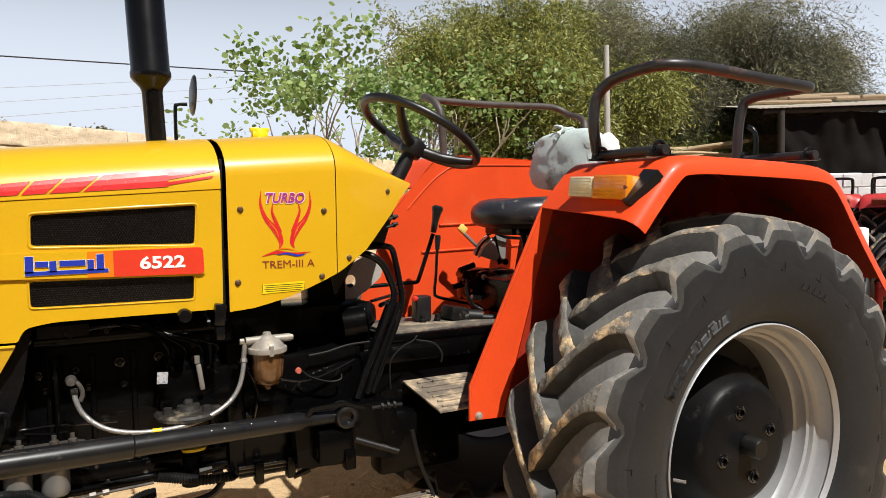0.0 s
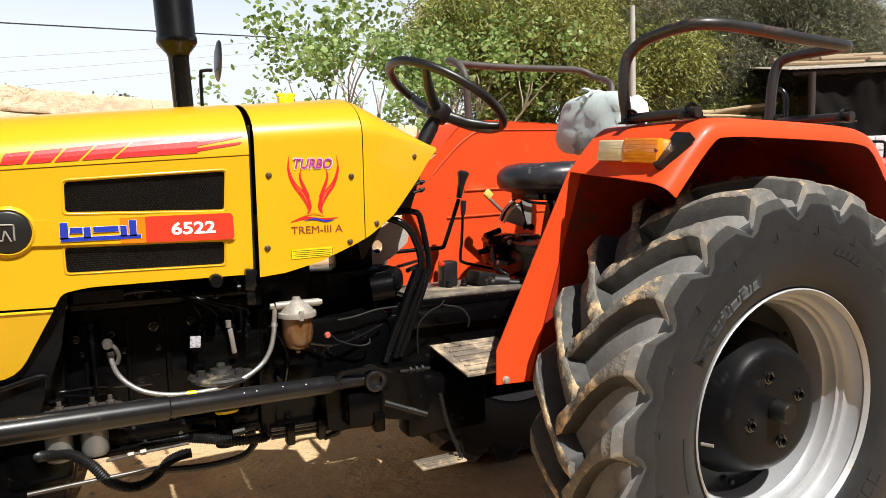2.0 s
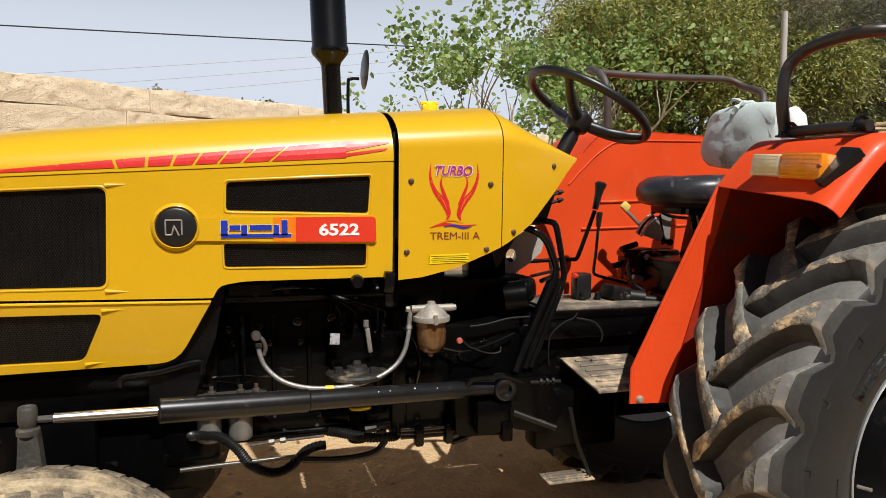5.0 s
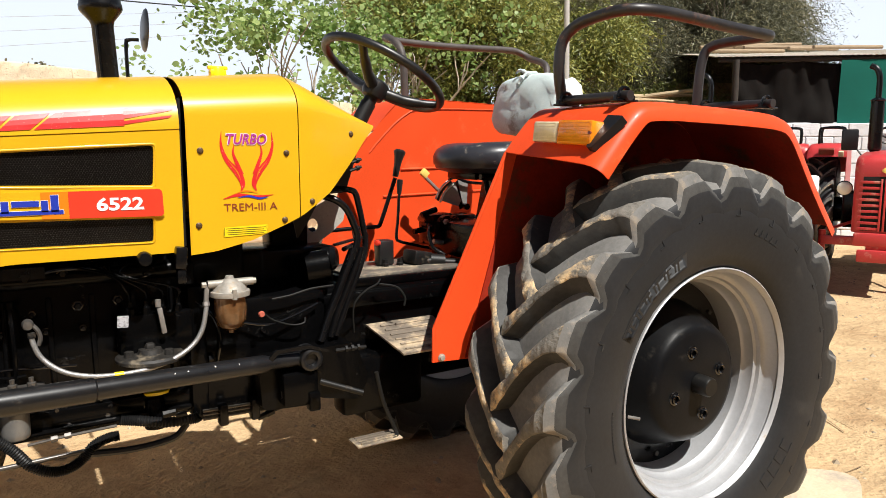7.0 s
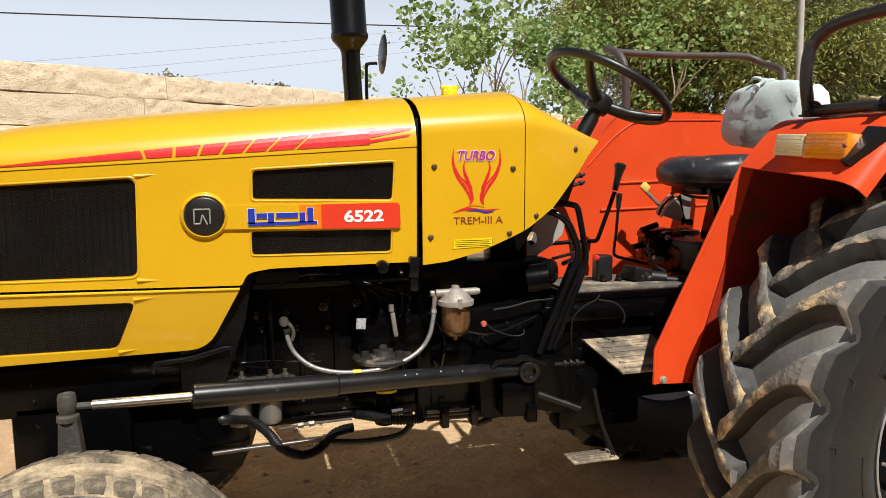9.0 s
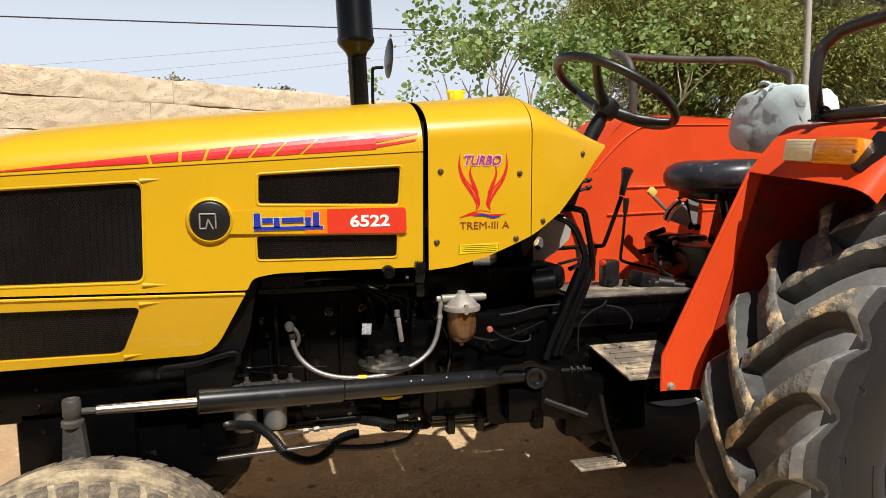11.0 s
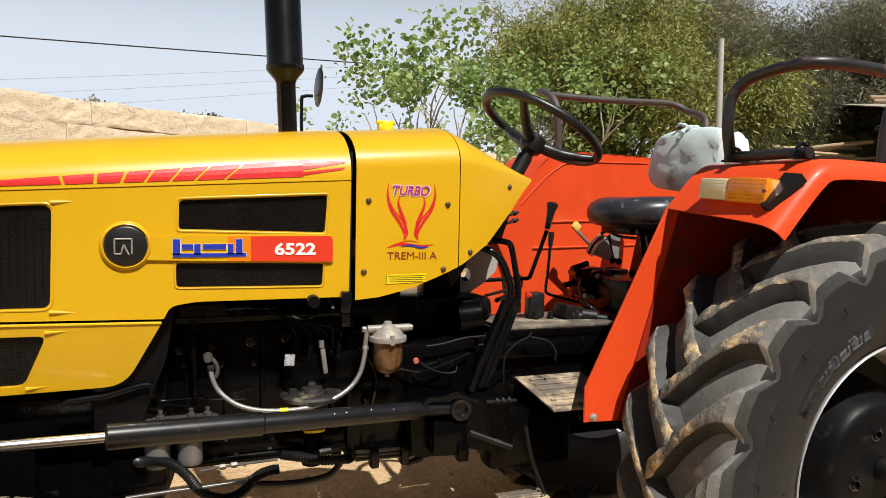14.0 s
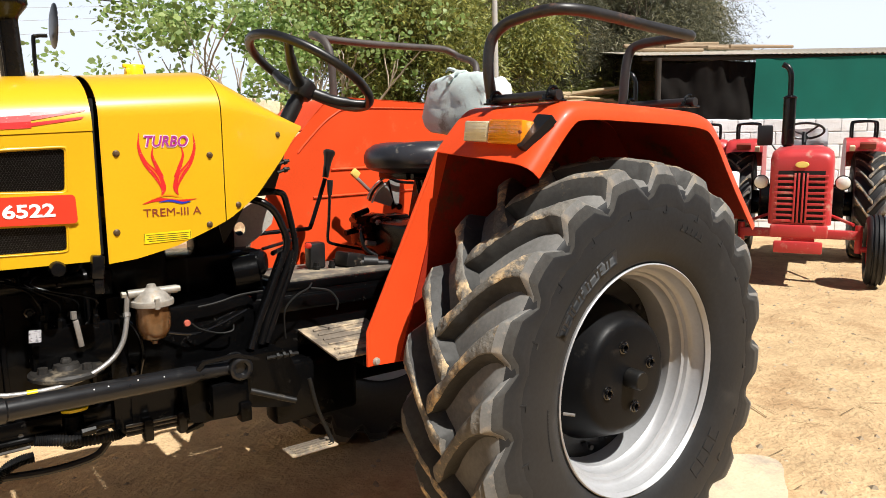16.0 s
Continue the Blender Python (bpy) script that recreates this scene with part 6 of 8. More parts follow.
part("seat_back_frame", bm, BLACK_SATIN, tractor)

# ---- fenders ----
FEN = [(-0.523, 1.370), (-0.48, 1.420), (-0.43, 1.476), (-0.395, 1.511), (-0.367, 1.533), (-0.328, 1.547), (-0.24, 1.551), (-0.15, 1.549), (0.0, 1.545), (0.133, 1.540), (0.25, 1.533), (0.322, 1.520), (0.365, 1.496), (0.405, 1.457), (0.452, 1.398), (0.537, 1.291), (0.665, 1.143)]


def fender(s):
    """s = -1 near side, 1 far side."""
    line = glide([(x, 0, z + (0.09 if s > 0 else 0)) for x, z in FEN], 2)
    bm = bmesh.new()
    rows = []
    section = [(0.475, 0.0), (0.6, 0.0), (0.74, 0.002), (0.87, 0.0), (0.895, -0.004), (0.915, -0.014), (0.927, -0.03), (0.93, -0.056)]
    for i, p in enumerate(line):
        t = (line[min(i + 1, len(line) - 1)] - line[max(i - 1, 0)]).normalized()
        nrm = Vector((-t.z, 0, t.x))
        cut = max(0.0, 1 - i / 3)  # the front lip is cut back towards the seat
        rows.append([bm.verts.new(Vector((p.x, s * y, p.z)) + nrm * o + t * cut * 0.048 * (0.93 - y) / 0.455) for y, o in section])
    for a, b in zip(rows, rows[1:]):
        for j in range(len(section) - 1):
            bm.faces.new((a[j], a[j + 1], b[j + 1], b[j]))
    bmesh.ops.recalc_face_normals(bm, faces=bm.faces)
    thicken(bm, 0.004)
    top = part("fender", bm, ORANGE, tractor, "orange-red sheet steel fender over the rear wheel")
    # underside faces get the red with the arch's shade put into it
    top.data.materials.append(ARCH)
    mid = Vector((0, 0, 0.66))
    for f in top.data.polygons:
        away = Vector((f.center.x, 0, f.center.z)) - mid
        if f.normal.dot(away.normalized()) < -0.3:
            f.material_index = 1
    inner = [(p.x, p.z - 0.002) for p in line]
    front = [(-0.763, 0.75), (-0.762, 0.858), (-0.489, 1.404)] if s < 0 else [(-0.80, 0.75), (-0.80, 0.858), (-0.60, 1.38), (-0.525, 1.466)]
    outline = [(-0.489, 1.406 + (0.09 if s > 0 else 0))] + inner[3:] + [(0.60, 1.0), (0.45, 0.80), (0.0, 0.74), (-0.40, 0.735), (-0.60, 0.742)] + front[:2 if s < 0 else 4]
    bm = bmesh.new()
    plate(bm, outline, s * 0.480, s * 0.475)
    part("fender_side", bm, ORANGE, top)
    # extra sheet whose dark colour stands in for shade behind the tyre
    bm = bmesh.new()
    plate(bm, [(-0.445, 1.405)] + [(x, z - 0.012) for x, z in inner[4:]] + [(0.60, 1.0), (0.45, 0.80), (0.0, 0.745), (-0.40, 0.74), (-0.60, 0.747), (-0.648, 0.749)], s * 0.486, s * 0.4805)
    part("arch_lining", bm, ARCH, top, "dark sheet standing in for the shade inside the wheel arch")
    bm = bmesh.new()
    tube(bm, [(x, s * 0.4775, z) for x, z in front], 0.006, 8)
    part("folded_edge", bm, ORANGE, top)
    if s > 0:
        bm = bmesh.new()
        tube(bm, glide([(-0.514, 0.474, 1.402), (-0.474, 0.474, 1.446), (-0.393, 0.474, 1.525), (-0.333, 0.474, 1.568), (-0.289, 0.474, 1.588), (-0.179, 0.474, 1.598), (0.142, 0.474, 1.603)], 5), 0.004, 6)
        part("pressed_seam", bm, ORANGE, top)
    for z in ((1.21, 1.328) if s > 0 else ()):
        bm = bmesh.new()
        tube(bm, [(-0.36 if z > 1.3 else -0.45, s * 0.474, z), (0.45, s * 0.476, z + 0.02)], 0.006, 8)
        part("pressed_rib", bm, ORANGE, top)
    bm = bmesh.new()
    lathe(bm, [(0.0, 0.012), (0.008, 0.011), (0.010, 0.004), (0.013, 0.003), (0.013, 0.0)], Matrix.Translation((-0.735, s * 0.480, 0.762)) @ Matrix.Rotation(radians(-90 * s), 4, "X"), 10)
    part("bolt", bm, CAST_ALU, top)
    # hand rail
    rail = RUSTY_TUBE if s < 0 else FADED_TUBE
    bm = bmesh.new()
    near_line = [(-0.345, s * 0.58, 1.56), (-0.362, s * 0.58, 1.66), (-0.355, s * 0.585, 1.745), (-0.335, s * 0.62, 1.79), (-0.33, s * 0.70, 1.806), (-0.32, s * 0.80, 1.812), (-0.26, s * 0.845, 1.812), (-0.12, s * 0.85, 1.808), (0.08, s * 0.85, 1.796), (0.26, s * 0.85, 1.788), (0.325, s * 0.838, 1.788), (0.348, s * 0.79, 1.79), (0.345, s * 0.70, 1.79), (0.335, s * 0.62, 1.785), (0.322, s * 0.585, 1.76), (0.305, s * 0.58, 1.68), (0.297, s * 0.58, 1.565)]
    far_line = [(-0.275, 0.58, 1.54), (-0.28, 0.58, 1.72), (-0.285, 0.585, 1.83), (-0.29, 0.62, 1.89), (-0.285, 0.72, 1.935), (-0.26, 0.80, 1.945), (-0.18, 0.82, 1.94), (0.05, 0.82, 1.936), (0.3, 0.82, 1.94), (0.5, 0.82, 1.945), (0.57, 0.805, 1.93), (0.595, 0.76, 1.90), (0.59, 0.66, 1.87), (0.575, 0.6, 1.83), (0.55, 0.58, 1.72), (0.50, 0.58, 1.33)]
    tube(bm, glide(near_line if s < 0 else far_line, 5), 0.0175, 12)
    part("hand_rail", bm, rail, top, "bent black tube hand rail" if s < 0 else "bent faded brown tube hand rail")
    for x in (-0.345, 0.32) if s < 0 else (-0.275,):
        bm = bmesh.new()
        rod(bm, (x, s * 0.57, 1.566), (x, s * 0.87, 1.566), 0.015, 14)
        part("rail_foot", bm, rail, top)
        for y in (0.6, 0.845):
            bm = bmesh.new()
            tube(bm, [(x + 0.023 * math.cos(a), s * y, 1.566 + 0.023 * math.sin(a)) for a in (radians(q) for q in range(-10, 191, 20))], 0.006, 6)
            box(bm, (x, s * y, 1.552), (0.085, 0.028, 0.006), bev=0.001)
            for q in (-0.034, 0.034):
                lathe(bm, [(0.0, 0.012), (0.007, 0.012), (0.008, 0.0)], Matrix.Translation((x + q, s * y, 1.555)), 6)
            part("rail_clamp", bm, BLACK_SATIN, top)
    return top


near_fender = fender(-1)
far_fender = fender(1)
# turn lamp on the front slope of the near fender
lamp_m = Matrix.Translation((-0.472, -0.63, 1.4655)) @ Matrix(((0, 0.06, -0.998, 0), (-1, 0, 0, 0), (-0.075, 0.998, 0.06, 0), (0, 0, 0, 1)))
for x0, x1, h, mt, lb in ((0.0, 0.104, 0.060, CLEAR_LENS, "cream clear lens"), (0.105, 0.24, 0.069, AMBER, "amber turn lens")):
    bm = bmesh.new()
    box(bm, ((x0 + x1) / 2, 0, 0.006), (x1 - x0, h, 0.05), bev=0.005)
    lens = part("lamp_lens", bm, mt, near_fender, lb, m=lamp_m)
    for k in range(6):
        bm = bmesh.new()
        box(bm, ((x0 + x1) / 2, -h * 0.4 + k * h * 0.16, 0.0315), (x1 - x0 - 0.012, 0.0025, 0.0016))
        part("lens_rib", bm, mt, lens)
bm = bmesh.new()
box(bm, (0.12, 0, -0.026), (0.24, 0.07, 0.02), bev=0.003)
part("lamp_base", bm, PLASTIC, near_fender, "black lamp base", m=lamp_m)
bm = bmesh.new()
plate(bm, rounded([(-0.862, 1.498), (-0.925, 1.493), (-0.885, 1.408), (-0.862, 1.41)], 0.004), -0.006, 0.02, fn=lambda y, z, d: (-0.523 + (z - 1.370) * 0.907 + d * 0.74 - 0.012, y, z - d * 0.67 + 0.008))
part("lamp_bracket", bm, PLASTIC, near_fender, "black lamp bracket")
bm = bmesh.new()
box(bm, (-0.452, -0.893, 1.472), (0.004, 0.007, 0.02), (0, 42, 0))
part("lamp_mark", bm, WHITE, near_fender)
bm = bmesh.new()
rod(bm, (0.235, 0.0, 0.026), (0.235, 0.0, 0.034), 0.005, 8)
part("lens_screw", bm, MAROON, near_fender, m=lamp_m)
bm = bmesh.new()
box(bm, (0.645, -0.80, 1.27), (0.05, 0.09, 0.10), bev=0.01)
part("tail_lamp", bm, WHITE, near_fender, "white-framed tail lamp at the back of the fender")

# ---- rear wheels ----


def carcass(half, r_bead, r_crown, n, prof=None):
    p = prof
    full = [(r, -y) for r, y in p] + [(r, y) for r, y in p[-2::-1]]
    return lathe(bmesh.new(), full, Matrix.Rotation(radians(-90), 4, "X"), n)


REAR_PROF = [(0.378, 0.172), (0.392, 0.19), (0.43, 0.204), (0.48, 0.215), (0.54, 0.218), (0.60, 0.212), (0.622, 0.20), (0.638, 0.18), (0.645, 0.14), (0.648, 0.07), (0.649, 0.0)]
PITCH = 360 / 20


def lug_mesh(side, seed):
    """One cleat of the tread at wheel angle 0, from the middle to the shoulder on that side (-1: towards -y)."""
    rnd = random.Random(seed)
    # across the tread, angle, foot and crest radius, half width of the crest, reach of the sloping and of the steep flank
    st = [(-0.036, 3.2, 0.642, 0.690, 0.018, 0.010, 0.005), (-0.030, 2.9, 0.642, 0.704, 0.028, 0.010, 0.005), (-0.006, 1.4, 0.642, 0.708, 0.030, 0.014, 0.006), (0.022, -1.0, 0.642, 0.708, 0.026, 0.022, 0.007), (0.05, -3.9, 0.641, 0.708, 0.021, 0.034, 0.008), (0.09, -7.9, 0.639, 0.706, 0.020, 0.046, 0.010), (0.13, -11.6, 0.635, 0.703, 0.022, 0.056, 0.013), (0.160, -14.1, 0.629, 0.700, 0.027, 0.062, 0.020), (0.182, -15.7, 0.621, 0.694, 0.034, 0.064, 0.032), (0.196, -16.7, 0.612, 0.684, 0.040, 0.062, 0.044), (0.2085, -17.5, 0.598, 0.658, 0.046, 0.056, 0.050), (0.2160, -18.2, 0.580, 0.624, 0.048, 0.050, 0.048), (0.2178, -18.6, 0.562, 0.590, 0.050, 0.044, 0.044), (0.2172, -18.8, 0.548, 0.566, 0.052, 0.040, 0.040), (0.2145, -18.9, 0.538, 0.546, 0.052, 0.036, 0.036)]
    k = 3
    keys = np.array(st)
    at = np.linspace(0, len(st) - 1, (len(st) - 1) * k + 1)
    rows = np.stack([np.interp(at, np.arange(len(st)), keys[:, c]) for c in range(7)], 1)
    bm = bmesh.new()
    grid = []
    for i, (y, a, rb, rt, wt, slope, steep) in enumerate(rows):
        a = radians(a)
        wear = 0.004 * noise.noise(Vector((i * 0.33, seed * 3.1, 0.0))) + 0.002 * rnd.uniform(-1, 1)
        chip = [0.006 * max(0.0, noise.noise(Vector((i * 0.5, seed * 2.3 + q * 5, 1.0)))) for q in (0, 1)]
        top = rt + wear
        line = []
        for r, w in ((rb, -wt - slope), (rb + 0.34 * (top - rb), -wt - 0.6 * slope), (top - 0.004 - chip[0], -wt - 0.002), (top - 0.0005, -wt + 0.004 + chip[0]), (top + 0.0015, 0.0), (top - 0.0005, wt - 0.004 - chip[1]), (top - 0.004 - chip[1], wt + 0.0005), (rb + 0.25 * (top - rb), wt + 0.4 * steep), (rb, wt + steep)):
            b = a + w / r
            line.append(bm.verts.new((r * math.cos(b), side * y, r * math.sin(b))))
        grid.append(line)
    for i in range(len(grid) - 1):
        for q in range(8):
            f = bm.faces.new((grid[i][q], grid[i][q + 1], grid[i + 1][q + 1], grid[i + 1][q]))
            # muddy crests; paler sloping and darker steep flanks colour in light and shade
            f.material_index = 2 if i >= 11 * k else 0 if i >= 10 * k else 3 if i >= 9 * k else 1 if 2 <= q <= 5 else 0 if q > 5 else 3 if side < 0 and i >= 4 * k else 0
    bm.faces.new(grid[0][::-1])
    bm.faces.new(grid[-1])
    finish(bm, 40)
    me = bpy.data.meshes.new("tread_lug")
    bm.to_mesh(me)
    bm.free()
    me.materials.append(LUG)
    me.materials.append(LUG_TOP)
    me.materials.append(RUBBER)
    me.materials.append(TREAD)
    return me


LUGS = {s: [lug_mesh(s, 3 * k + s) for k in range(6)] for s in (-1, 1)}


def rear_wheel(s, turn):
    hub = Vector((0, s * 0.752, 0.66))
    size = Matrix.Diagonal((1.022, 0.95, 1.022, 1))
    tyre = part("rear_tyre", carcass(0, 0, 0, 96, REAR_PROF), RUBBER, tractor, "large ribbed rear tractor tyre, mud on its lugs", m=Matrix.Translation(hub) @ size)
    tyre.data.materials.append(TREAD)
    for f in tyre.data.polygons:
        c = f.center
        f.material_index = 1 if math.hypot(c.x, c.z) > 0.60 and abs(c.y) < 0.2 else 0
    for i in range(20):
        for h in (-1, 1):
            a = turn + i * PITCH + (PITCH / 2 if h == 1 else 0)
            piece("tread_lug", LUGS[h][(i * 5 + i // 6) % 6], tyre, Matrix.Rotation(radians(-a), 4, "Y"))
    side = Matrix.Translation(hub) @ Matrix.Rotation(radians(90 if s < 0 else -90), 4, "X")
    bm = bmesh.new()
    lathe(bm, [(0.372, 0.165), (0.379, 0.174), (0.384, 0.179), (0.388, 0.176), (0.387, 0.165), (0.374, 0.158), (0.368, 0.12), (0.362, 0.112), (0.352, 0.108), (0.348, 0.095), (0.338, 0.09), (0.334, 0.06), (0.325, 0.05), (0.322, 0.0), (0.322, -0.1), (0.36, -0.13), (0.385, -0.18)], side, 72)
    part("rear_rim", bm, SILVER, tractor, "silver painted steel rim")
    bm = bmesh.new()
    lathe(bm, [(0.0, -0.02), (0.24, -0.02), (0.28, -0.035), (0.323, -0.03), (0.323, -0.04), (0.0, -0.04)], side, 48)
    part("wheel_disc", bm, BLACK_SATIN, tractor)
    bm = bmesh.new()
    lathe(bm, [(0.0, 0.122), (0.06, 0.124), (0.168, 0.120), (0.186, 0.115), (0.197, 0.105), (0.205, 0.09), (0.228, 0.04), (0.246, 0.0), (0.256, -0.03)], side, 64)
    hubp = part("wheel_hub", bm, HUB, tractor, "domed black wheel hub")
    bm = bmesh.new()
    lathe(bm, [(0.0, 0.178), (0.028, 0.178), (0.032, 0.172), (0.033, 0.125)], side, 24)
    part("hub_cap", bm, BLACK_DUSTY, hubp)
    for k in range(4):
        a = radians(17 + 90 * k)
        bm = bmesh.new()
        lathe(bm, [(0.010, 0.118), (0.010, 0.132), (0.0135, 0.134), (0.0165, 0.132), (0.0175, 0.126), (0.022, 0.1245), (0.024, 0.119)], side @ Matrix.Translation((0.112 * math.cos(a), 0.112 * math.sin(a), 0)), 14)
        part("wheel_bolt", bm, GLOSS_BLACK, hubp)
    for k in range(8):
        a = radians(40 + 45 * k)
        bm = bmesh.new()
        lathe(bm, [(0.0, -0.008), (0.010, -0.008), (0.011, -0.02)], side @ Matrix.Translation((0.285 * math.cos(a), 0.285 * math.sin(a), 0)), 6)
        part("disc_bolt", bm, BLACK_DUSTY, hubp)
    if s < 0:
        bm = bmesh.new()
        rod(bm, side @ Vector((-0.352, -0.03, 0.16)), side @ Vector((-0.335, -0.03, 0.19)), 0.005, 8)
        part("valve_stem", bm, GREY_STEEL, tractor)
        # raised blocks where the side wall carries lettering, and arrow marks
        bm = bmesh.new()

        def wall_bar(a0, a1, r0, r1, lift):
            V = []
            cnt = max(2, int((a1 - a0) / 3) + 1)
            for i in range(cnt + 1):
                a = radians(a0 + (a1 - a0) * i / cnt)
                for r in (r0, r1):
                    y = 0.95 * float(np.interp(r / 1.022, [q[0] for q in REAR_PROF[:8]], [q[1] for q in REAR_PROF[:8]])) + lift
                    V.append(bm.verts.new(hub + Vector((r * math.cos(a), -y, r * math.sin(a)))))
            for i in range(cnt):
                bm.faces.new((V[2 * i], V[2 * i + 1], V[2 * i + 3], V[2 * i + 2]))

        for k in range(4):
            wall_bar(112 + 10 * k, 122 + 10 * k, 0.438, 0.458, 0.0015)
            wall_bar(112 + 10 * k, 122 + 10 * k, 0.458, 0.492, 0.0015)
        ex = bmesh.ops.extrude_face_region(bm, geom=list(bm.faces))
        for v in ex["geom"]:
            if isinstance(v, bmesh.types.BMVert):
                v.co.y += 0.005
        bmesh.ops.remove_doubles(bm, verts=bm.verts, dist=0.0015)
        part("raised_panel", bm, RUBBER, tyre, m=size.inverted() @ Matrix.Translation(-hub))
        bm = bmesh.new()
        for k in range(6):
            a = 115 + k * 6
            wall_bar(a, a + 4.4, 0.479, 0.484, 0.0018)
            wall_bar(a + 1.4, a + 2.3, 0.448, 0.479, 0.0018)
            wall_bar(a + 3.3, a + 4.1, 0.452 + 0.006 * (k % 2), 0.479, 0.0018)
            if k % 2:
                wall_bar(a + 0.1, a + 1.5, 0.46, 0.465, 0.0018)
        for k in range(4):
            a = 305 + k * 6
            wall_bar(a, a + 1.2, 0.45, 0.50, 0.0025)
            wall_bar(a, a + 4.2, 0.495, 0.50, 0.0025)
            wall_bar(a, a + 4.2, 0.45, 0.455, 0.0025)
        for k in range(14):
            wall_bar(178 + k * 1.5, 178.8 + k * 1.5, 0.45, 0.458, 0.002)
        for k in range(5):
            wall_bar(60 + 3.2 * k, 62.0 + 3.2 * k, 0.505, 0.511, 0.002)
            wall_bar(60.6 + 3.2 * k, 61.3 + 3.2 * k, 0.511, 0.526, 0.002)
        for k in range(20):
            a = turn + 18 * k - 18.9
            wall_bar(a, a + 0.5, 0.552, 0.578, 0.0018)
            wall_bar(a + 0.5, a + 2.2, 0.552, 0.556, 0.0018)
        ex = bmesh.ops.extrude_face_region(bm, geom=list(bm.faces))
        for v in ex["geom"]:
            if isinstance(v, bmesh.types.BMVert):
                v.co.y += 0.004
        tagged(part("raised_mark", bm, RUBBER, tyre, m=size.inverted() @ Matrix.Translation(-hub)), kind="stuff")
    return tyre


rear_wheel(-1, 12.9)
rear_wheel(1, 9.0)

# ---- front wheels ----
FRONT_PROF = [(0.205, 0.07), (0.215, 0.086), (0.25, 0.100), (0.30, 0.106), (0.322, 0.1065), (0.325, 0.1095), (0.331, 0.1095), (0.334, 0.1045), (0.35, 0.101), (0.353, 0.1035), (0.359, 0.102), (0.362, 0.097), (0.374, 0.092), (0.386, 0.078), (0.389, 0.056), (0.376, 0.052), (0.376, 0.044), (0.394, 0.040), (0.398, 0.013), (0.386, 0.010), (0.386, 0.0)]


def front_lug(sg):
    """One worn block on a shoulder of the ribbed front tyre."""
    bm = bmesh.new()
    if sg:
        w = 0.024
        V = []
        for r, yy, sh in ((0.362, 0.0965, 0.8), (0.377, 0.0925, 0.9), (0.3885, 0.081, 1.0), (0.391, 0.058, 1.0), (0.375, 0.055, 1.0)):
            for k in (-1, 1):
                b = (k * w * sh + (0.1 - yy) * 0.35) / 0.39
                V.append(bm.verts.new((r * math.cos(b), sg * yy, r * math.sin(b))))
        for i in range(4):
            bm.faces.new((V[2 * i], V[2 * i + 1], V[2 * i + 3], V[2 * i + 2]))
        bm.faces.new(V[0::2])
        bm.faces.new(V[1::2])
    finish(bm, 30)
    me = bpy.data.meshes.new("tread_block")
    bm.to_mesh(me)
    bm.free()
    me.materials.append(FRONT_RUBBER)
    return me


FL = (front_lug(-1), front_lug(1))
for s in (-1, 1):
    hub = Vector((-2.315, s * 0.69, 0.393))
    steer = Matrix.Translation(hub) @ Matrix.Rotation(radians(-3), 4, "Z")
    tyre = part("front_tyre", carcass(0, 0, 0, 72, FRONT_PROF), FRONT_RUBBER, tractor, "small front tyre caked with pale dust", m=steer @ Matrix.Diagonal((0.985, 1, 0.985, 1)))
    tyre.data.materials.append(FRONT_WALL)
    for f in tyre.data.polygons:
        f.material_index = 1 if math.hypot(f.center.x, f.center.z) < 0.364 else 0
    for i in range(40):
        for k in (0, 1):
            piece("tread_block", FL[k], tyre, Matrix.Rotation(radians(9 * (i + 0.5 * k)), 4, "Y"))
    bm = bmesh.new()
    lathe(bm, [(0.0, 0.06), (0.06, 0.06), (0.07, 0.03), (0.16, 0.02), (0.18, 0.05), (0.205, 0.065), (0.212, 0.075), (0.207, 0.06), (0.19, -0.05), (0.205, -0.07)], steer @ Matrix.Rotation(radians(90 if s < 0 else -90), 4, "X"), 48)
    part("front_rim", bm, SILVER, tractor)

# ---- red tractors parked by the far wall ----


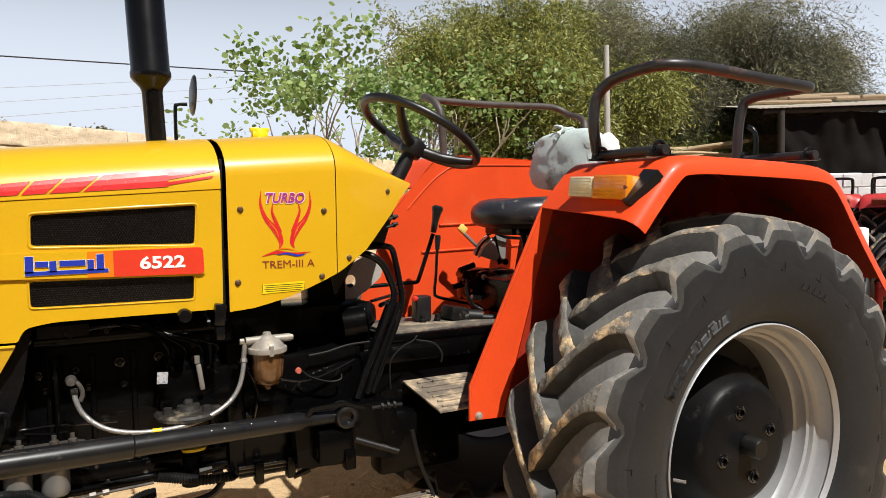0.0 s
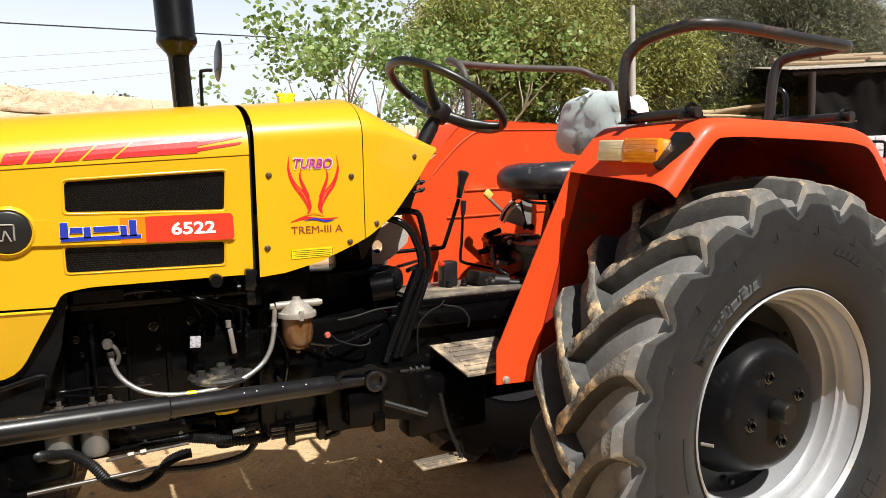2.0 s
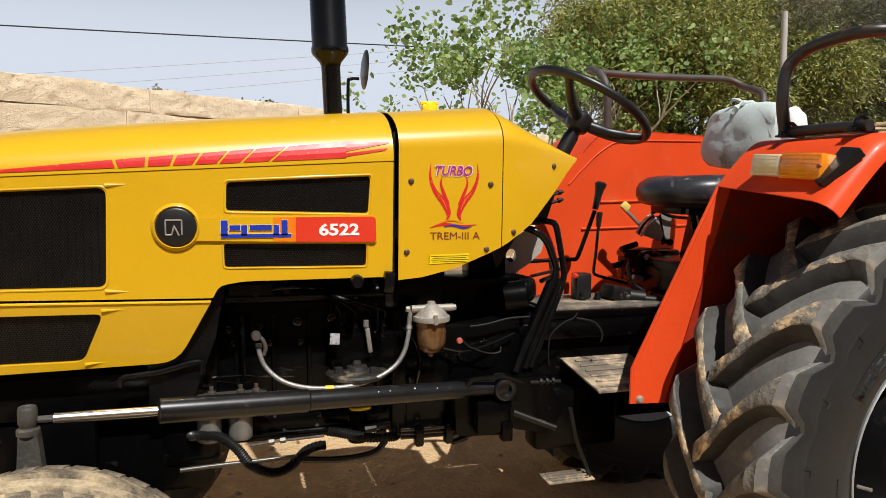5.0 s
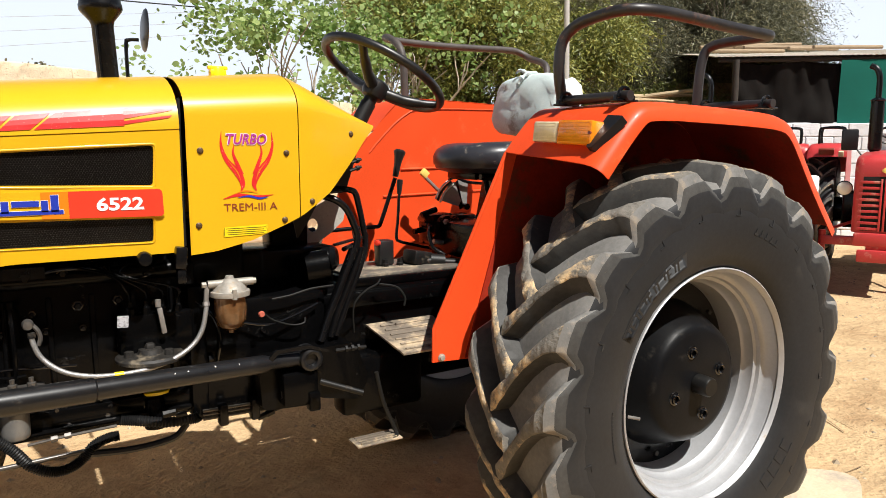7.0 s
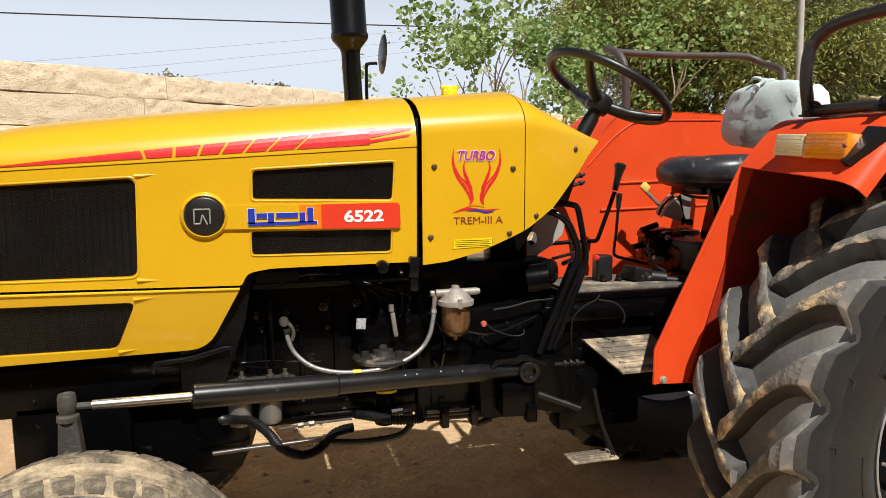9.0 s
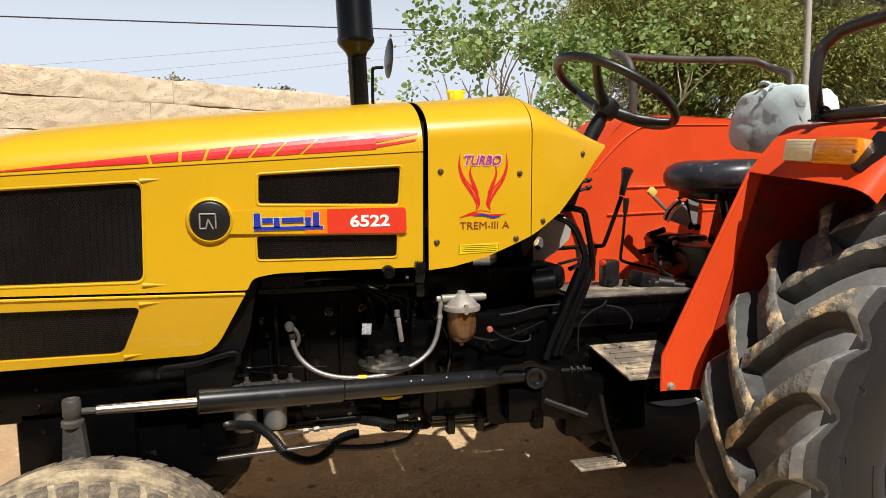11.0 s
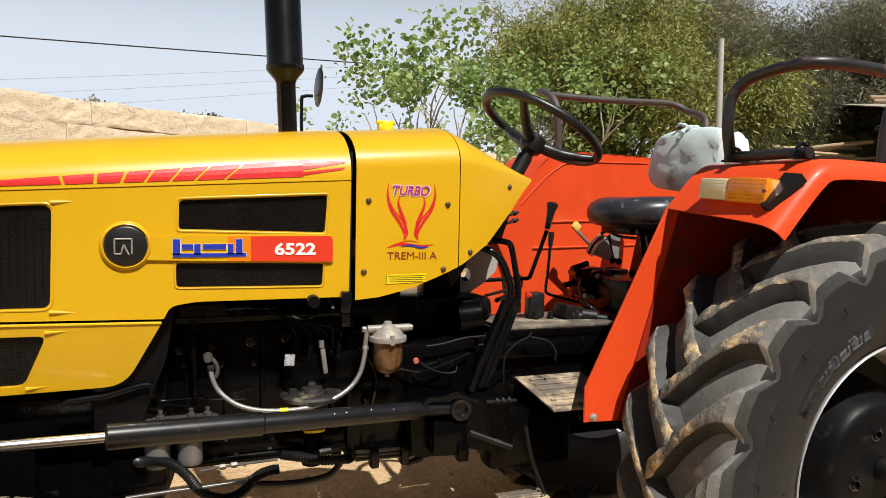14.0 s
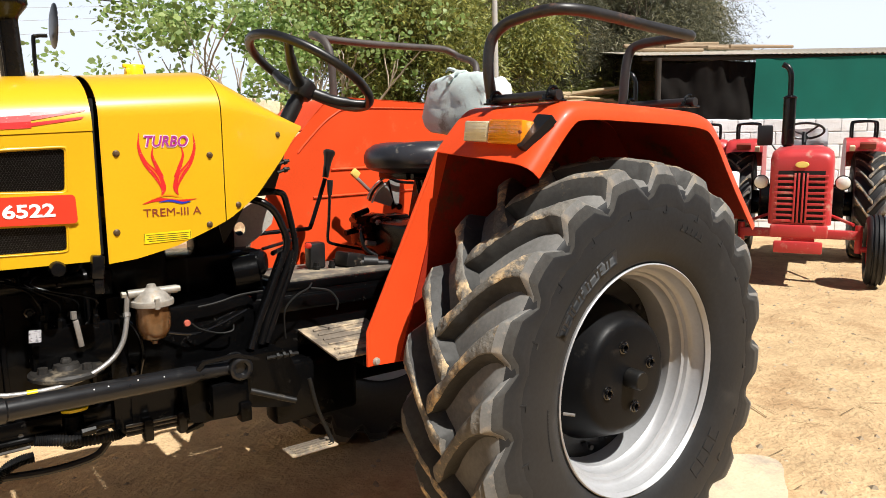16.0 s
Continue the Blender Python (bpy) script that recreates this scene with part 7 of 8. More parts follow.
def red_tractor():
    t = thing("parked_tractor", "faded red tractor with ribbed grille, parked against the block wall", "tractor", group="parked red tractors")
    P = lambda name, bm, material, parent=None, label="": part(name, bm, material, parent or t, label)
    bm = bmesh.new()
    secs = [(-2.50, 0.235, 1.28), (-2.485, 0.262, 1.32), (-2.44, 0.282, 1.35), (-2.3, 0.292, 1.37), (-1.9, 0.295, 1.39), (-1.3, 0.295, 1.40), (-1.15, 0.29, 1.40)]
    rows = []
    for x, w, zt in secs:
        pts = [(-w, 0.62), (-w, zt - 0.10), (-w * 0.96, zt - 0.04), (-w * 0.82, zt - 0.008), (-w * 0.5, zt + 0.006), (0, zt + 0.012), (w * 0.5, zt + 0.006), (w * 0.82, zt - 0.008), (w * 0.96, zt - 0.04), (w, zt - 0.10), (w, 0.62)]
        rows.append([bm.verts.new((x, y, z)) for y, z in pts])
    for a, b in zip(rows, rows[1:]):
        for j in range(len(a) - 1):
            bm.faces.new((a[j], a[j + 1], b[j + 1], b[j]))
    bm.faces.new(rows[0])
    bm.faces.new(rows[-1])
    P("bonnet", bm, RED_TRACTOR, label="faded red bonnet")
    bm = bmesh.new()
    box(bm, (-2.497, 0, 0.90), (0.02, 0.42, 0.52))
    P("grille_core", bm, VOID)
    for k in range(9):
        for s in (-1, 1):
            bm = bmesh.new()
            box(bm, (-2.512, s * 0.15, 0.66 + k * 0.056), (0.022, 0.175, 0.026), bev=0.005)
            P("grille_slat", bm, RED_TRACTOR)
    for y in (-0.055, -0.02, 0.02, 0.055):
        bm = bmesh.new()
        box(bm, (-2.517, y, 0.89), (0.024, 0.018, 0.5), bev=0.004)
        P("grille_bar", bm, RED_TRACTOR)
    bm = bmesh.new()
    lathe(bm, [(0.0, 0.012), (0.045, 0.010), (0.052, 0.0)], at_axis((-2.506, 0, 1.22), (-1, 0, 0.15)) @ Matrix.Diagonal((1.2, 0.62, 1, 1)), 24)
    P("oval_badge", bm, KNOB_YELLOW, label="oval yellow badge")
    bm = bmesh.new()
    box(bm, (-2.5, 0, 0.555), (0.10, 0.52, 0.13), bev=0.02)
    box(bm, (-2.56, 0, 0.40), (0.05, 0.44, 0.12), bev=0.015)
    box(bm, (-2.38, 0, 0.46), (0.3, 0.3, 0.16), bev=0.02)
    P("front_bumper", bm, RED_TRACTOR)
    bm = bmesh.new()
    box(bm, (-2.18, 0, 0.50), (0.09, 1.12, 0.09), bev=0.01)
    for s in (-1, 1):
        rod(bm, (-2.18, s * 0.55, 0.32), (-2.18, s * 0.55, 0.60), 0.035, 12)
        rod(bm, (-2.18, s * 0.55, 0.36), (-2.18, s * 0.66, 0.36), 0.03, 12)
        rod(bm, (-2.1, s * 0.5, 0.60), (-1.4, s * 0.24, 0.66), 0.018, 8)
    P("front_axle", bm, RED_TRACTOR)
    for s in (-1, 1):
        bm = bmesh.new()
        lathe(bm, [(0.0, 0.022), (0.04, 0.018), (0.062, 0.006), (0.066, 0.0)], at_axis((-2.40, s * 0.37, 1.04), (-1, 0, 0)), 24)
        P("headlamp", bm, LAMP_GLASS, label="round clear headlamp")
        bm = bmesh.new()
        lathe(bm, [(0.067, 0.004), (0.074, 0.002), (0.075, -0.01), (0.06, -0.05), (0.0, -0.07)], at_axis((-2.40, s * 0.37, 1.04), (-1, 0, 0)), 24)
        rod(bm, (-2.37, s * 0.37, 1.035), (-2.30, s * 0.27, 0.99), 0.014, 8)
        P("lamp_shell", bm, BLACK_SATIN)
        # front wheels
        m = Matrix.Translation((-2.18, s * 0.70, 0.36)) @ Matrix.Rotation(radians(-90), 4, "X")
        bm = bmesh.new()
        pr = [(0.2, 0.06), (0.22, 0.08), (0.28, 0.092), (0.32, 0.085), (0.345, 0.07), (0.352, 0.052), (0.340, 0.046), (0.340, 0.034), (0.358, 0.03), (0.36, 0.008), (0.346, 0.004), (0.346, 0.0)]
        lathe(bm, [(r, -y) for r, y in pr] + [(r, y) for r, y in pr[-2::-1]], m, 40)
        P("front_tyre", bm, RUBBER)
        bm = bmesh.new()
        lathe(bm, [(0.0, 0.05 * s), (0.07, 0.05 * s), (0.15, 0.01 * s), (0.2, 0.065 * s), (0.2, -0.065 * s)], m, 32)
        P("front_rim", bm, RED_TRACTOR)
        # rear wheels with cleats
        mm = Matrix.Translation((0, s * 0.74, 0.66))
        ty = P("rear_tyre", carcass(0, 0, 0, 56, [(r * 0.97, y * 0.8) for r, y in REAR_PROF]), RUBBER, label="large cleated rear tyre")
        ty.matrix_basis = mm
        for i in range(21):
            for h in (-1, 1):
                piece("tread_lug", LUGS[h][i % 3], ty, Matrix.Rotation(radians(-(i + (0.5 if h > 0 else 0)) * PITCH), 4, "Y") @ Matrix.Diagonal((0.97, 0.82, 0.97, 1)))
        bm = bmesh.new()
        lathe(bm, [(0.0, 0.02), (0.2, 0.02), (0.3, -0.04), (0.33, 0.02), (0.37, 0.13), (0.375, 0.14)], mm @ Matrix.Rotation(radians(90 if s < 0 else -90), 4, "X"), 40)
        P("rear_rim", bm, SILVER)
        # fender
        line = glide([(-0.57, 0, 1.33), (-0.54, 0, 1.42), (-0.46, 0, 1.48), (-0.2, 0, 1.50), (0.2, 0, 1.49), (0.42, 0, 1.42), (0.62, 0, 1.12)], 3)
        bm = bmesh.new()
        rows = []
        for p in line:
            rows.append([bm.verts.new((p.x, s * y, p.z + dz)) for y, dz in ((0.46, 0.0), (0.6, 0.004), (0.82, 0.0), (0.87, -0.012), (0.89, -0.04))])
        for a, b in zip(rows, rows[1:]):
            for j in range(4):
                bm.faces.new((a[j], a[j + 1], b[j + 1], b[j]))
        plate(bm, [(p.x, p.z) for p in line] + [(0.4, 0.75), (-0.4, 0.75), (-0.62, 1.0)], s * 0.462, s * 0.458)
        fe = P("fender", bm, RED_TRACTOR, label="faded red fender")
        bm = bmesh.new()
        tube(bm, glide([(-0.38, s * 0.52, 1.48), (-0.38, s * 0.52, 1.64), (-0.37, s * 0.55, 1.68), (-0.37, s * 0.74, 1.685), (-0.37, s * 0.78, 1.65), (-0.37, s * 0.78, 1.48)], 4), 0.014, 8)
        P("hand_rail", bm, BLACK_SATIN, fe)
        bm = bmesh.new()
        tube(bm, glide([(-0.02, s * 0.52, 1.48), (-0.02, s * 0.52, 1.66), (-0.01, s * 0.56, 1.70), (-0.01, s * 0.74, 1.70), (-0.02, s * 0.78, 1.66), (-0.02, s * 0.78, 1.48)], 4), 0.014, 8)
        P("hand_rail", bm, BLACK_SATIN, fe)
        bm = bmesh.new()
        box(bm, (-0.585, s * 0.68, 1.40), (0.05, 0.17, 0.075), (0, -25, 0), bev=0.01)
        P("turn_lamp", bm, MAROON, fe)
        bm = bmesh.new()
        box(bm, (-0.6, s * 0.52, 1.37), (0.04, 0.06, 0.07), (0, -25, 0), bev=0.01)
        P("side_lamp", bm, CLEAR_LENS, fe)
    bm = bmesh.new()
    lathe(bm, [(0.035, 1.33), (0.04, 1.40), (0.062, 1.42), (0.065, 1.44), (0.065, 1.92), (0.075, 1.93), (0.05, 1.95), (0.03, 1.955)], Matrix.Translation((-1.62, 0.16, 0)), 20)
    tube(bm, glide([(-1.62, 0.16, 1.94), (-1.62, 0.16, 2.12), (-1.62, 0.17, 2.2), (-1.61, 0.20, 2.26), (-1.6, 0.25, 2.29)], 5), 0.03, 12)
    P("exhaust", bm, BLACK_SATIN, label="black upright exhaust with a bent tip")
    bm = bmesh.new()
    box(bm, (-0.95, 0, 0.78), (1.7, 0.46, 0.62), bev=0.03)
    box(bm, (-0.62, 0, 0.72), (0.5, 0.92, 0.42), bev=0.03)
    box(bm, (-1.9, 0, 0.70), (0.5, 0.5, 0.34), bev=0.03)
    rod(bm, (0, -0.6, 0.66), (0, 0.6, 0.66), 0.16, 16)
    box(bm, (-1.75, 0, 0.72), (0.9, 0.34, 0.4), bev=0.02)
    P("drive_train", bm, BLACK, label="dark engine and gearbox")
    ax2 = at_axis((-0.74, 0, 1.58), (0.42, 0, 0.9))
    bm = bmesh.new()
    tube(bm, [ax2 @ Vector((0.21 * math.cos(a), 0.21 * math.sin(a), 0)) for a in (2 * math.pi * i / 32 for i in range(32))], 0.014, 8, ring=True)
    for a in (0.3, 2.4, 4.5):
        rod(bm, ax2 @ Vector((0.2 * math.cos(a), 0.2 * math.sin(a), 0)), ax2 @ Vector((0, 0, -0.05)), 0.011, 8)
    rod(bm, ax2 @ Vector((0, 0, -0.02)), ax2 @ Vector((0, 0, -0.5)), 0.026, 10)
    P("steering_wheel", bm, PLASTIC)
    bm = bmesh.new()
    box(bm, (-1.05, 0, 1.30), (0.16, 0.44, 0.2), (0, 20, 0), bev=0.03)
    P("dashboard", bm, RED_TRACTOR)
    bm = bmesh.new()
    box(bm, (-0.2, 0, 1.12), (0.4, 0.44, 0.10), bev=0.04)
    box(bm, (0.02, 0, 1.30), (0.09, 0.44, 0.32), (0, 10, 0), bev=0.04)
    P("seat", bm, VINYL)
    bm = bmesh.new()
    g = []
    for i in range(15):
        g.append([])
        for j in range(9):
            y, z = -0.28 + 0.56 * i / 14, 1.1 + 0.52 * j / 8
            g[-1].append(bm.verts.new((-0.10 + 0.06 * noise.noise(Vector((y * 5, z * 5, 2))) + 0.05 * (z - 1.1), y * (1 - 0.1 * (z - 1.1)), z + 0.03 * noise.noise(Vector((y * 7, 1, 1))))))
    for a, b in zip(g, g[1:]):
        for j in range(8):
            bm.faces.new((a[j], a[j + 1], b[j + 1], b[j]))
    thicken(bm, 0.002)
    P("plastic_cover", bm, POLY_SHEET, label="crumpled clear plastic cover over the seat")
    bm = bmesh.new()
    box(bm, (-1.0, 0.42, 1.53), (0.03, 0.17, 0.24), (0, 0, 8), bev=0.02)
    rod(bm, (-1.0, 0.34, 1.42), (-1.05, 0.25, 1.3), 0.01, 8)
    P("wing_mirror", bm, PLASTIC, label="black square wing mirror")
    return t


parked = red_tractor()
parked.matrix_world = Matrix.Translation((7.51, 2.27, 0)) @ Matrix.Rotation(radians(26), 4, "Z")
copy_thing(parked, Matrix.Translation((6.77, 3.92, 0)) @ Matrix.Rotation(radians(30), 4, "Z"))

# ---- trees, shrubs and what lies beyond ----


def leaf_cloud(name, centres, per, spread, size, material, seed, droop=0.0, thin=0.45, flat=0.6):
    """Many small pointed leaves strewn about twig points, as one mesh."""
    r = np.random.default_rng(seed)
    c = np.repeat(np.asarray(centres, float), per, axis=0)
    n = len(c)
    p = c + r.normal(0, 1, (n, 3)) * np.asarray(spread)
    axis = r.normal(0, 1, (n, 3))
    axis[:, 2] = axis[:, 2] * flat - droop
    axis /= np.linalg.norm(axis, axis=1, keepdims=True)
    side = np.cross(axis, r.normal(0, 1, (n, 3)))
    side /= np.linalg.norm(side, axis=1, keepdims=True) + 1e-9
    s = size * r.uniform(0.6, 1.35, (n, 1))
    hx = [p, p + axis * s * 0.28 + side * s * thin * 0.44, p + axis * s * 0.68 + side * s * thin * 0.46, p + axis * s, p + axis * s * 0.68 - side * s * thin * 0.46, p + axis * s * 0.28 - side * s * thin * 0.44]
    me = bpy.data.meshes.new(name)
    me.vertices.add(n * 6)
    me.vertices.foreach_set("co", np.stack(hx, 1).reshape(-1, 3).astype("f").ravel())
    me.loops.add(n * 6)
    me.loops.foreach_set("vertex_index", np.arange(n * 6, dtype="i"))
    me.polygons.add(n)
    me.polygons.foreach_set("loop_start", np.arange(0, n * 6, 6, dtype="i"))
    me.materials.append(material)
    me.update(calc_edges=True)
    return me


def frond_cloud(name, centres, twigs, length, leaflets, size, material, seed, droop=0.9, thin=0.3, spread=0.14):
    """Leaflets ranked along drooping twigs that hang about each centre, as one mesh."""
    r = np.random.default_rng(seed)
    c = np.repeat(np.asarray(centres, float), twigs, axis=0)
    n = len(c)
    c = c + r.normal(0, spread, (n, 3))
    a = r.uniform(0, 2 * np.pi, n)
    out = np.stack([np.cos(a), np.sin(a), r.normal(0.1, 0.35, n)], 1)
    ln = length * r.uniform(0.5, 1.3, (n, 1))
    t = np.linspace(0.08, 1.0, leaflets)
    p = c[:, None] + out[:, None] * (ln[:, None] * t[None, :, None])
    p[:, :, 2] -= droop * ln * t[None] ** 2
    p = p.reshape(-1, 3)
    m = len(p)
    axis = np.repeat(out, leaflets, axis=0) * 0.6 + r.normal(0, 0.7, (m, 3))
    axis[:, 2] -= droop * 0.5
    axis /= np.linalg.norm(axis, axis=1, keepdims=True)
    side = np.cross(axis, r.normal(0, 1, (m, 3)))
    side /= np.linalg.norm(side, axis=1, keepdims=True) + 1e-9
    s = size * r.uniform(0.6, 1.3, (m, 1))
    quad = np.stack([p, p + axis * s * 0.5 + side * s * thin * 0.5, p + axis * s, p + axis * s * 0.5 - side * s * thin * 0.5], 1).reshape(-1, 3)
    me = bpy.data.meshes.new(name)
    me.vertices.add(m * 4)
    me.vertices.foreach_set("co", quad.astype("f").ravel())
    me.loops.add(m * 4)
    me.loops.foreach_set("vertex_index", np.arange(m * 4, dtype="i"))
    me.polygons.add(m)
    me.polygons.foreach_set("loop_start", np.arange(0, m * 4, 4, dtype="i"))
    me.materials.append(material)
    me.update(calc_edges=True)
    return me


def branching(base, heading, length, radius, levels, rnd, spread=0.6, shrink=0.72, kids=(2, 3), rise=0.25, bend=0.25, leafy=2):
    """Limbs as (points, radii), and the points along the outer twigs."""
    limbs, tips = [], []

    def grow_limb(p, d, l, r, lev):
        pts, rad = [p.copy()], [r]
        k = 5
        for i in range(k):
            d = (d + Vector((rnd.gauss(0, bend), rnd.gauss(0, bend), rnd.gauss(0, bend) + rise * 0.2)) * 0.5).normalized()
            p = p + d * l / k
            pts.append(p.copy())
            rad.append(r * (1 - 0.42 * (i + 1) / k))
            if lev <= leafy:
                tips.append(p.copy())
            if lev > 0 and i >= 1 and rnd.random() < 0.55:
                q = (d + Vector((rnd.gauss(0, spread), rnd.gauss(0, spread), rnd.gauss(0, spread * 0.6) + rise))).normalized()
                grow_limb(p, q, l * shrink * rnd.uniform(0.6, 1.0), rad[-1] * 0.6, lev - 1)
        limbs.append((pts, rad))
        if lev > 0:
            for _ in range(rnd.choice(kids)):
                q = (d + Vector((rnd.gauss(0, spread), rnd.gauss(0, spread), rnd.gauss(0, spread * 0.6) + rise))).normalized()
                grow_limb(p, q, l * shrink * rnd.uniform(0.75, 1.1), rad[-1] * 0.8, lev - 1)

    grow_limb(Vector(base), Vector(heading).normalized(), length, radius, levels)
    return limbs, tips


def limb_mesh(limbs, least=0.0):
    bm = bmesh.new()
    for pts, rad in limbs:
        if rad[0] >= least:
            tube(bm, pts, [max(0.004, x) for x in rad], 4 if rad[0] < 0.02 else 6 if rad[0] < 0.05 else 9, caps=False)
    return bm


def tree(label, base, stems, seed, bark, levels, length, radius, rise, spread_angle, keep, crown, gap=1.3, leafy=2):
    """crown: from the kept twig points, the leaf mesh."""
    t = thing("tree", label, "tree", base)
    rnd = random.Random(seed)
    limbs, tips = [], []
    for hx, hy, hz in stems:
        a, b = branching((0, 0, -0.05), (hx, hy, hz), length, radius, levels, rnd, spread=spread_angle, rise=rise, leafy=leafy)
        limbs += a
        tips += b
    part("trunk", limb_mesh(limbs, 0.013 if radius > 0.1 else 0.006), bark, t)
    off = Vector((seed * 1.7, seed * 0.9, seed * 0.3))
    part("crown", crown([p for p in tips if rnd.random() < keep * max(0.0, 0.5 + 5.5 * noise.noise(p * gap + off))]), None, t)
    return t


def broad(seed):
    return lambda tips: leaf_cloud("crown", tips, 6, (0.075, 0.075, 0.075), 0.068, LEAF_BROAD, seed, 0.1, 0.75)


def feathery(seed):
    return lambda tips: frond_cloud("crown", tips, 16, 0.42, 14, 0.085, LEAF_FEATHER, seed, 0.9, 0.26, 0.12)


def needled(seed, leaf=LEAF_GREY):
    return lambda tips: frond_cloud("crown", tips, 24, 0.75, 18, 0.105, leaf, seed, 0.85, 0.12, 0.22)


SPARSE = "slender tree with sparse broad green leaves and pale stems"
DENSE = "dense yellow-green tree with fine feathery leaves"
GREYISH = "broad grey-green tree with drooping needle-like foliage"
tree(SPARSE, (1.35, 6.0, 0), [(-0.55, 0, 1), (-0.1, 0.1, 1), (0.2, 0.05, 1)], 11, PALE_BARK, 4, 1.4, 0.055, 0.3, 0.46, 0.11, broad(11), 1.4, 1)
tree(SPARSE, (2.6, 6.7, 0), [(-0.12, 0, 1), (0.2, 0.1, 1)], 23, PALE_BARK, 4, 1.5, 0.055, 0.3, 0.45, 0.115, broad(23), 1.5, 1)
tree(DENSE, (5.2, 7.6, 0), [(-0.2, 0, 1), (0.3, 0.1, 1), (0.02, -0.3, 1)], 31, BARK, 5, 1.95, 0.14, 0.26, 0.55, 0.026, feathery(31), 2.0)
tree(DENSE, (7.0, 10.4, 0), [(-0.2, 0, 1), (0.25, 0.1, 1)], 37, BARK, 5, 2.35, 0.14, 0.24, 0.5, 0.030, feathery(37), 1.8)
# shade inside this crown is put into its leaf colour
tree("tall grey-green tree, leaf colour darkened to stand for its own shade", (10.5, 9.2, 0), [(-0.45, -0.1, 1), (0.35, 0.1, 1), (0.05, -0.35, 1), (0.1, 0.4, 1)], 41, BARK, 5, 2.05, 0.22, 0.2, 0.66, 0.018, needled(41, LEAF_SHADE), 0.9)
tree(GREYISH, (11.5, 9.1, 0), [(-0.35, -0.1, 1), (0.3, 0.1, 1), (0.05, -0.35, 1)], 43, BARK, 5, 2.4, 0.2, 0.2, 0.6, 0.026, needled(43), 0.9)


def shrub(label, base, rad, height, seed, material, per, size, thin=0.35):
    t = thing("shrub", label, "shrub", base)
    rnd = random.Random(seed)
    limbs, tips = [], []
    for _ in range(9):
        a = rnd.uniform(0, 6.28)
        l2, t2 = branching((0.15 * math.cos(a), 0.15 * math.sin(a), -0.05), (rad * math.cos(a), rad * math.sin(a), height), height * 0.5, 0.02, 2, rnd, 0.6, 0.7, (2, 2), 0.3)
        limbs += l2
        tips += t2
    part("stem", limb_mesh(limbs), BARK, t)
    part("foliage", leaf_cloud("foliage", tips, per, (0.13, 0.13, 0.12), size, material, seed, 0.1, thin), None, t)
    return t


for k, (x, y, h) in enumerate(((4.3, 6.3, 1.8), (5.6, 7.0, 2.1), (6.0, 6.4, 1.6), (7.0, 8.4, 1.9))):
    shrub("tangled green shrub below the trees", (x, y, 0), 0.5, h, 60 + k, LEAF_FEATHER if k % 2 else LEAF_BROAD, 14, 0.075)
for k, (x, y, h) in enumerate(((9.4, 7.4, 2.6), (10.4, 7.6, 2.5), (11.6, 7.2, 2.6), (8.6, 7.8, 2.3))):
    shrub("tall light green grassy shrub behind the yard", (x, y, 0), 0.4, h, 80 + k, GRASS, 30, 0.16, 0.1)

CUT_WOOD = mat("dry_cut_wood", (0.5, 0.37, 0.22), 0.85, var=0.25, scale=5, fine=40, bump=0.2, stretch=(1, 6, 6), island=0.3, scatter=True)
# earth bank with cut timber
bm = bmesh.new()
bmesh.ops.create_uvsphere(bm, u_segments=48, v_segments=24, radius=1.0)
for v in bm.verts:
    v.co = Vector((v.co.x * 3.4, v.co.y * 1.5, max(-0.05, v.co.z * 2.15))) * (1 + 0.12 * noise.noise(v.co * 2.2) + 0.05 * noise.noise(v.co * 6))
tagged(part("earth_bank", bm, SAND, None, m=pose(8.4, 7.3, 0, 0, 0, -20)), "heaped sandy earth bank below the trees", "bank", kind="structure")
rng = random.Random(14)
for k in range(14):
    bm = bmesh.new()
    l, r = rng.uniform(0.7, 1.7), rng.uniform(0.025, 0.06)
    tube(bm, glide([(-l / 2, 0, 0), (0, rng.uniform(-0.05, 0.05), rng.uniform(-0.03, 0.03)), (l / 2, 0, 0)], 3), [r * (1 - 0.05 * i) for i in range(7)], 8)
    tagged(part("log", bm, CUT_WOOD, None, m=pose(7.95 + rng.uniform(-0.4, 0.4), 6.55 + rng.uniform(-0.25, 0.25), 2.02 + 0.028 * k, 0, rng.uniform(-9, 4), rng.uniform(-45, -5))), "cut dry log on the timber heap", "log", "logs on the bank")

# utility pole and wires
pole = thing("utility_pole", "pale concrete utility pole among the trees", "pole", (4.585, 5.0, 0))
bm = bmesh.new()
tube(bm, [(0, 0, -0.1), (0.01, 0, 2), (-0.02, 0, 3.5)], [0.05, 0.042, 0.034], 12)
part("shaft", bm, CONCRETE, pole)
EYE0 = Vector((-1.92, -2.29, 1.425))


def wire(label, a, b, dist, sag, r, material, name="overhead_wire"):
    """a, b: headings with slope; the wire hangs at that distance."""
    p, q = EYE0 + Vector(a) * dist, EYE0 + Vector(b) * dist
    w = q - p
    p, q = p - w * 0.7, q + w * 0.7
    bm = bmesh.new()
    tube(bm, [p + (q - p) * (i / 24) - Vector((0, 0, sag * 4 * (i / 24) * (1 - i / 24))) for i in range(25)], r, 6)
    return tagged(part(name, bm, material, None), label, "wire")


wire("black overhead power cable above the wall", (-0.395, 0.919, 0.1685), (0.213, 0.977, 0.1865), 16, 0.06, 0.013, WIRE)
for k, z in enumerate((0.145, 0.131, 0.116)):
    wire("thin grey overhead wire far behind", (-0.25, 0.968, z - 0.022 - 0.004 * k), (0.19, 0.982, z + 0.032), 45, 0.2, 0.011, THIN_WIRE)

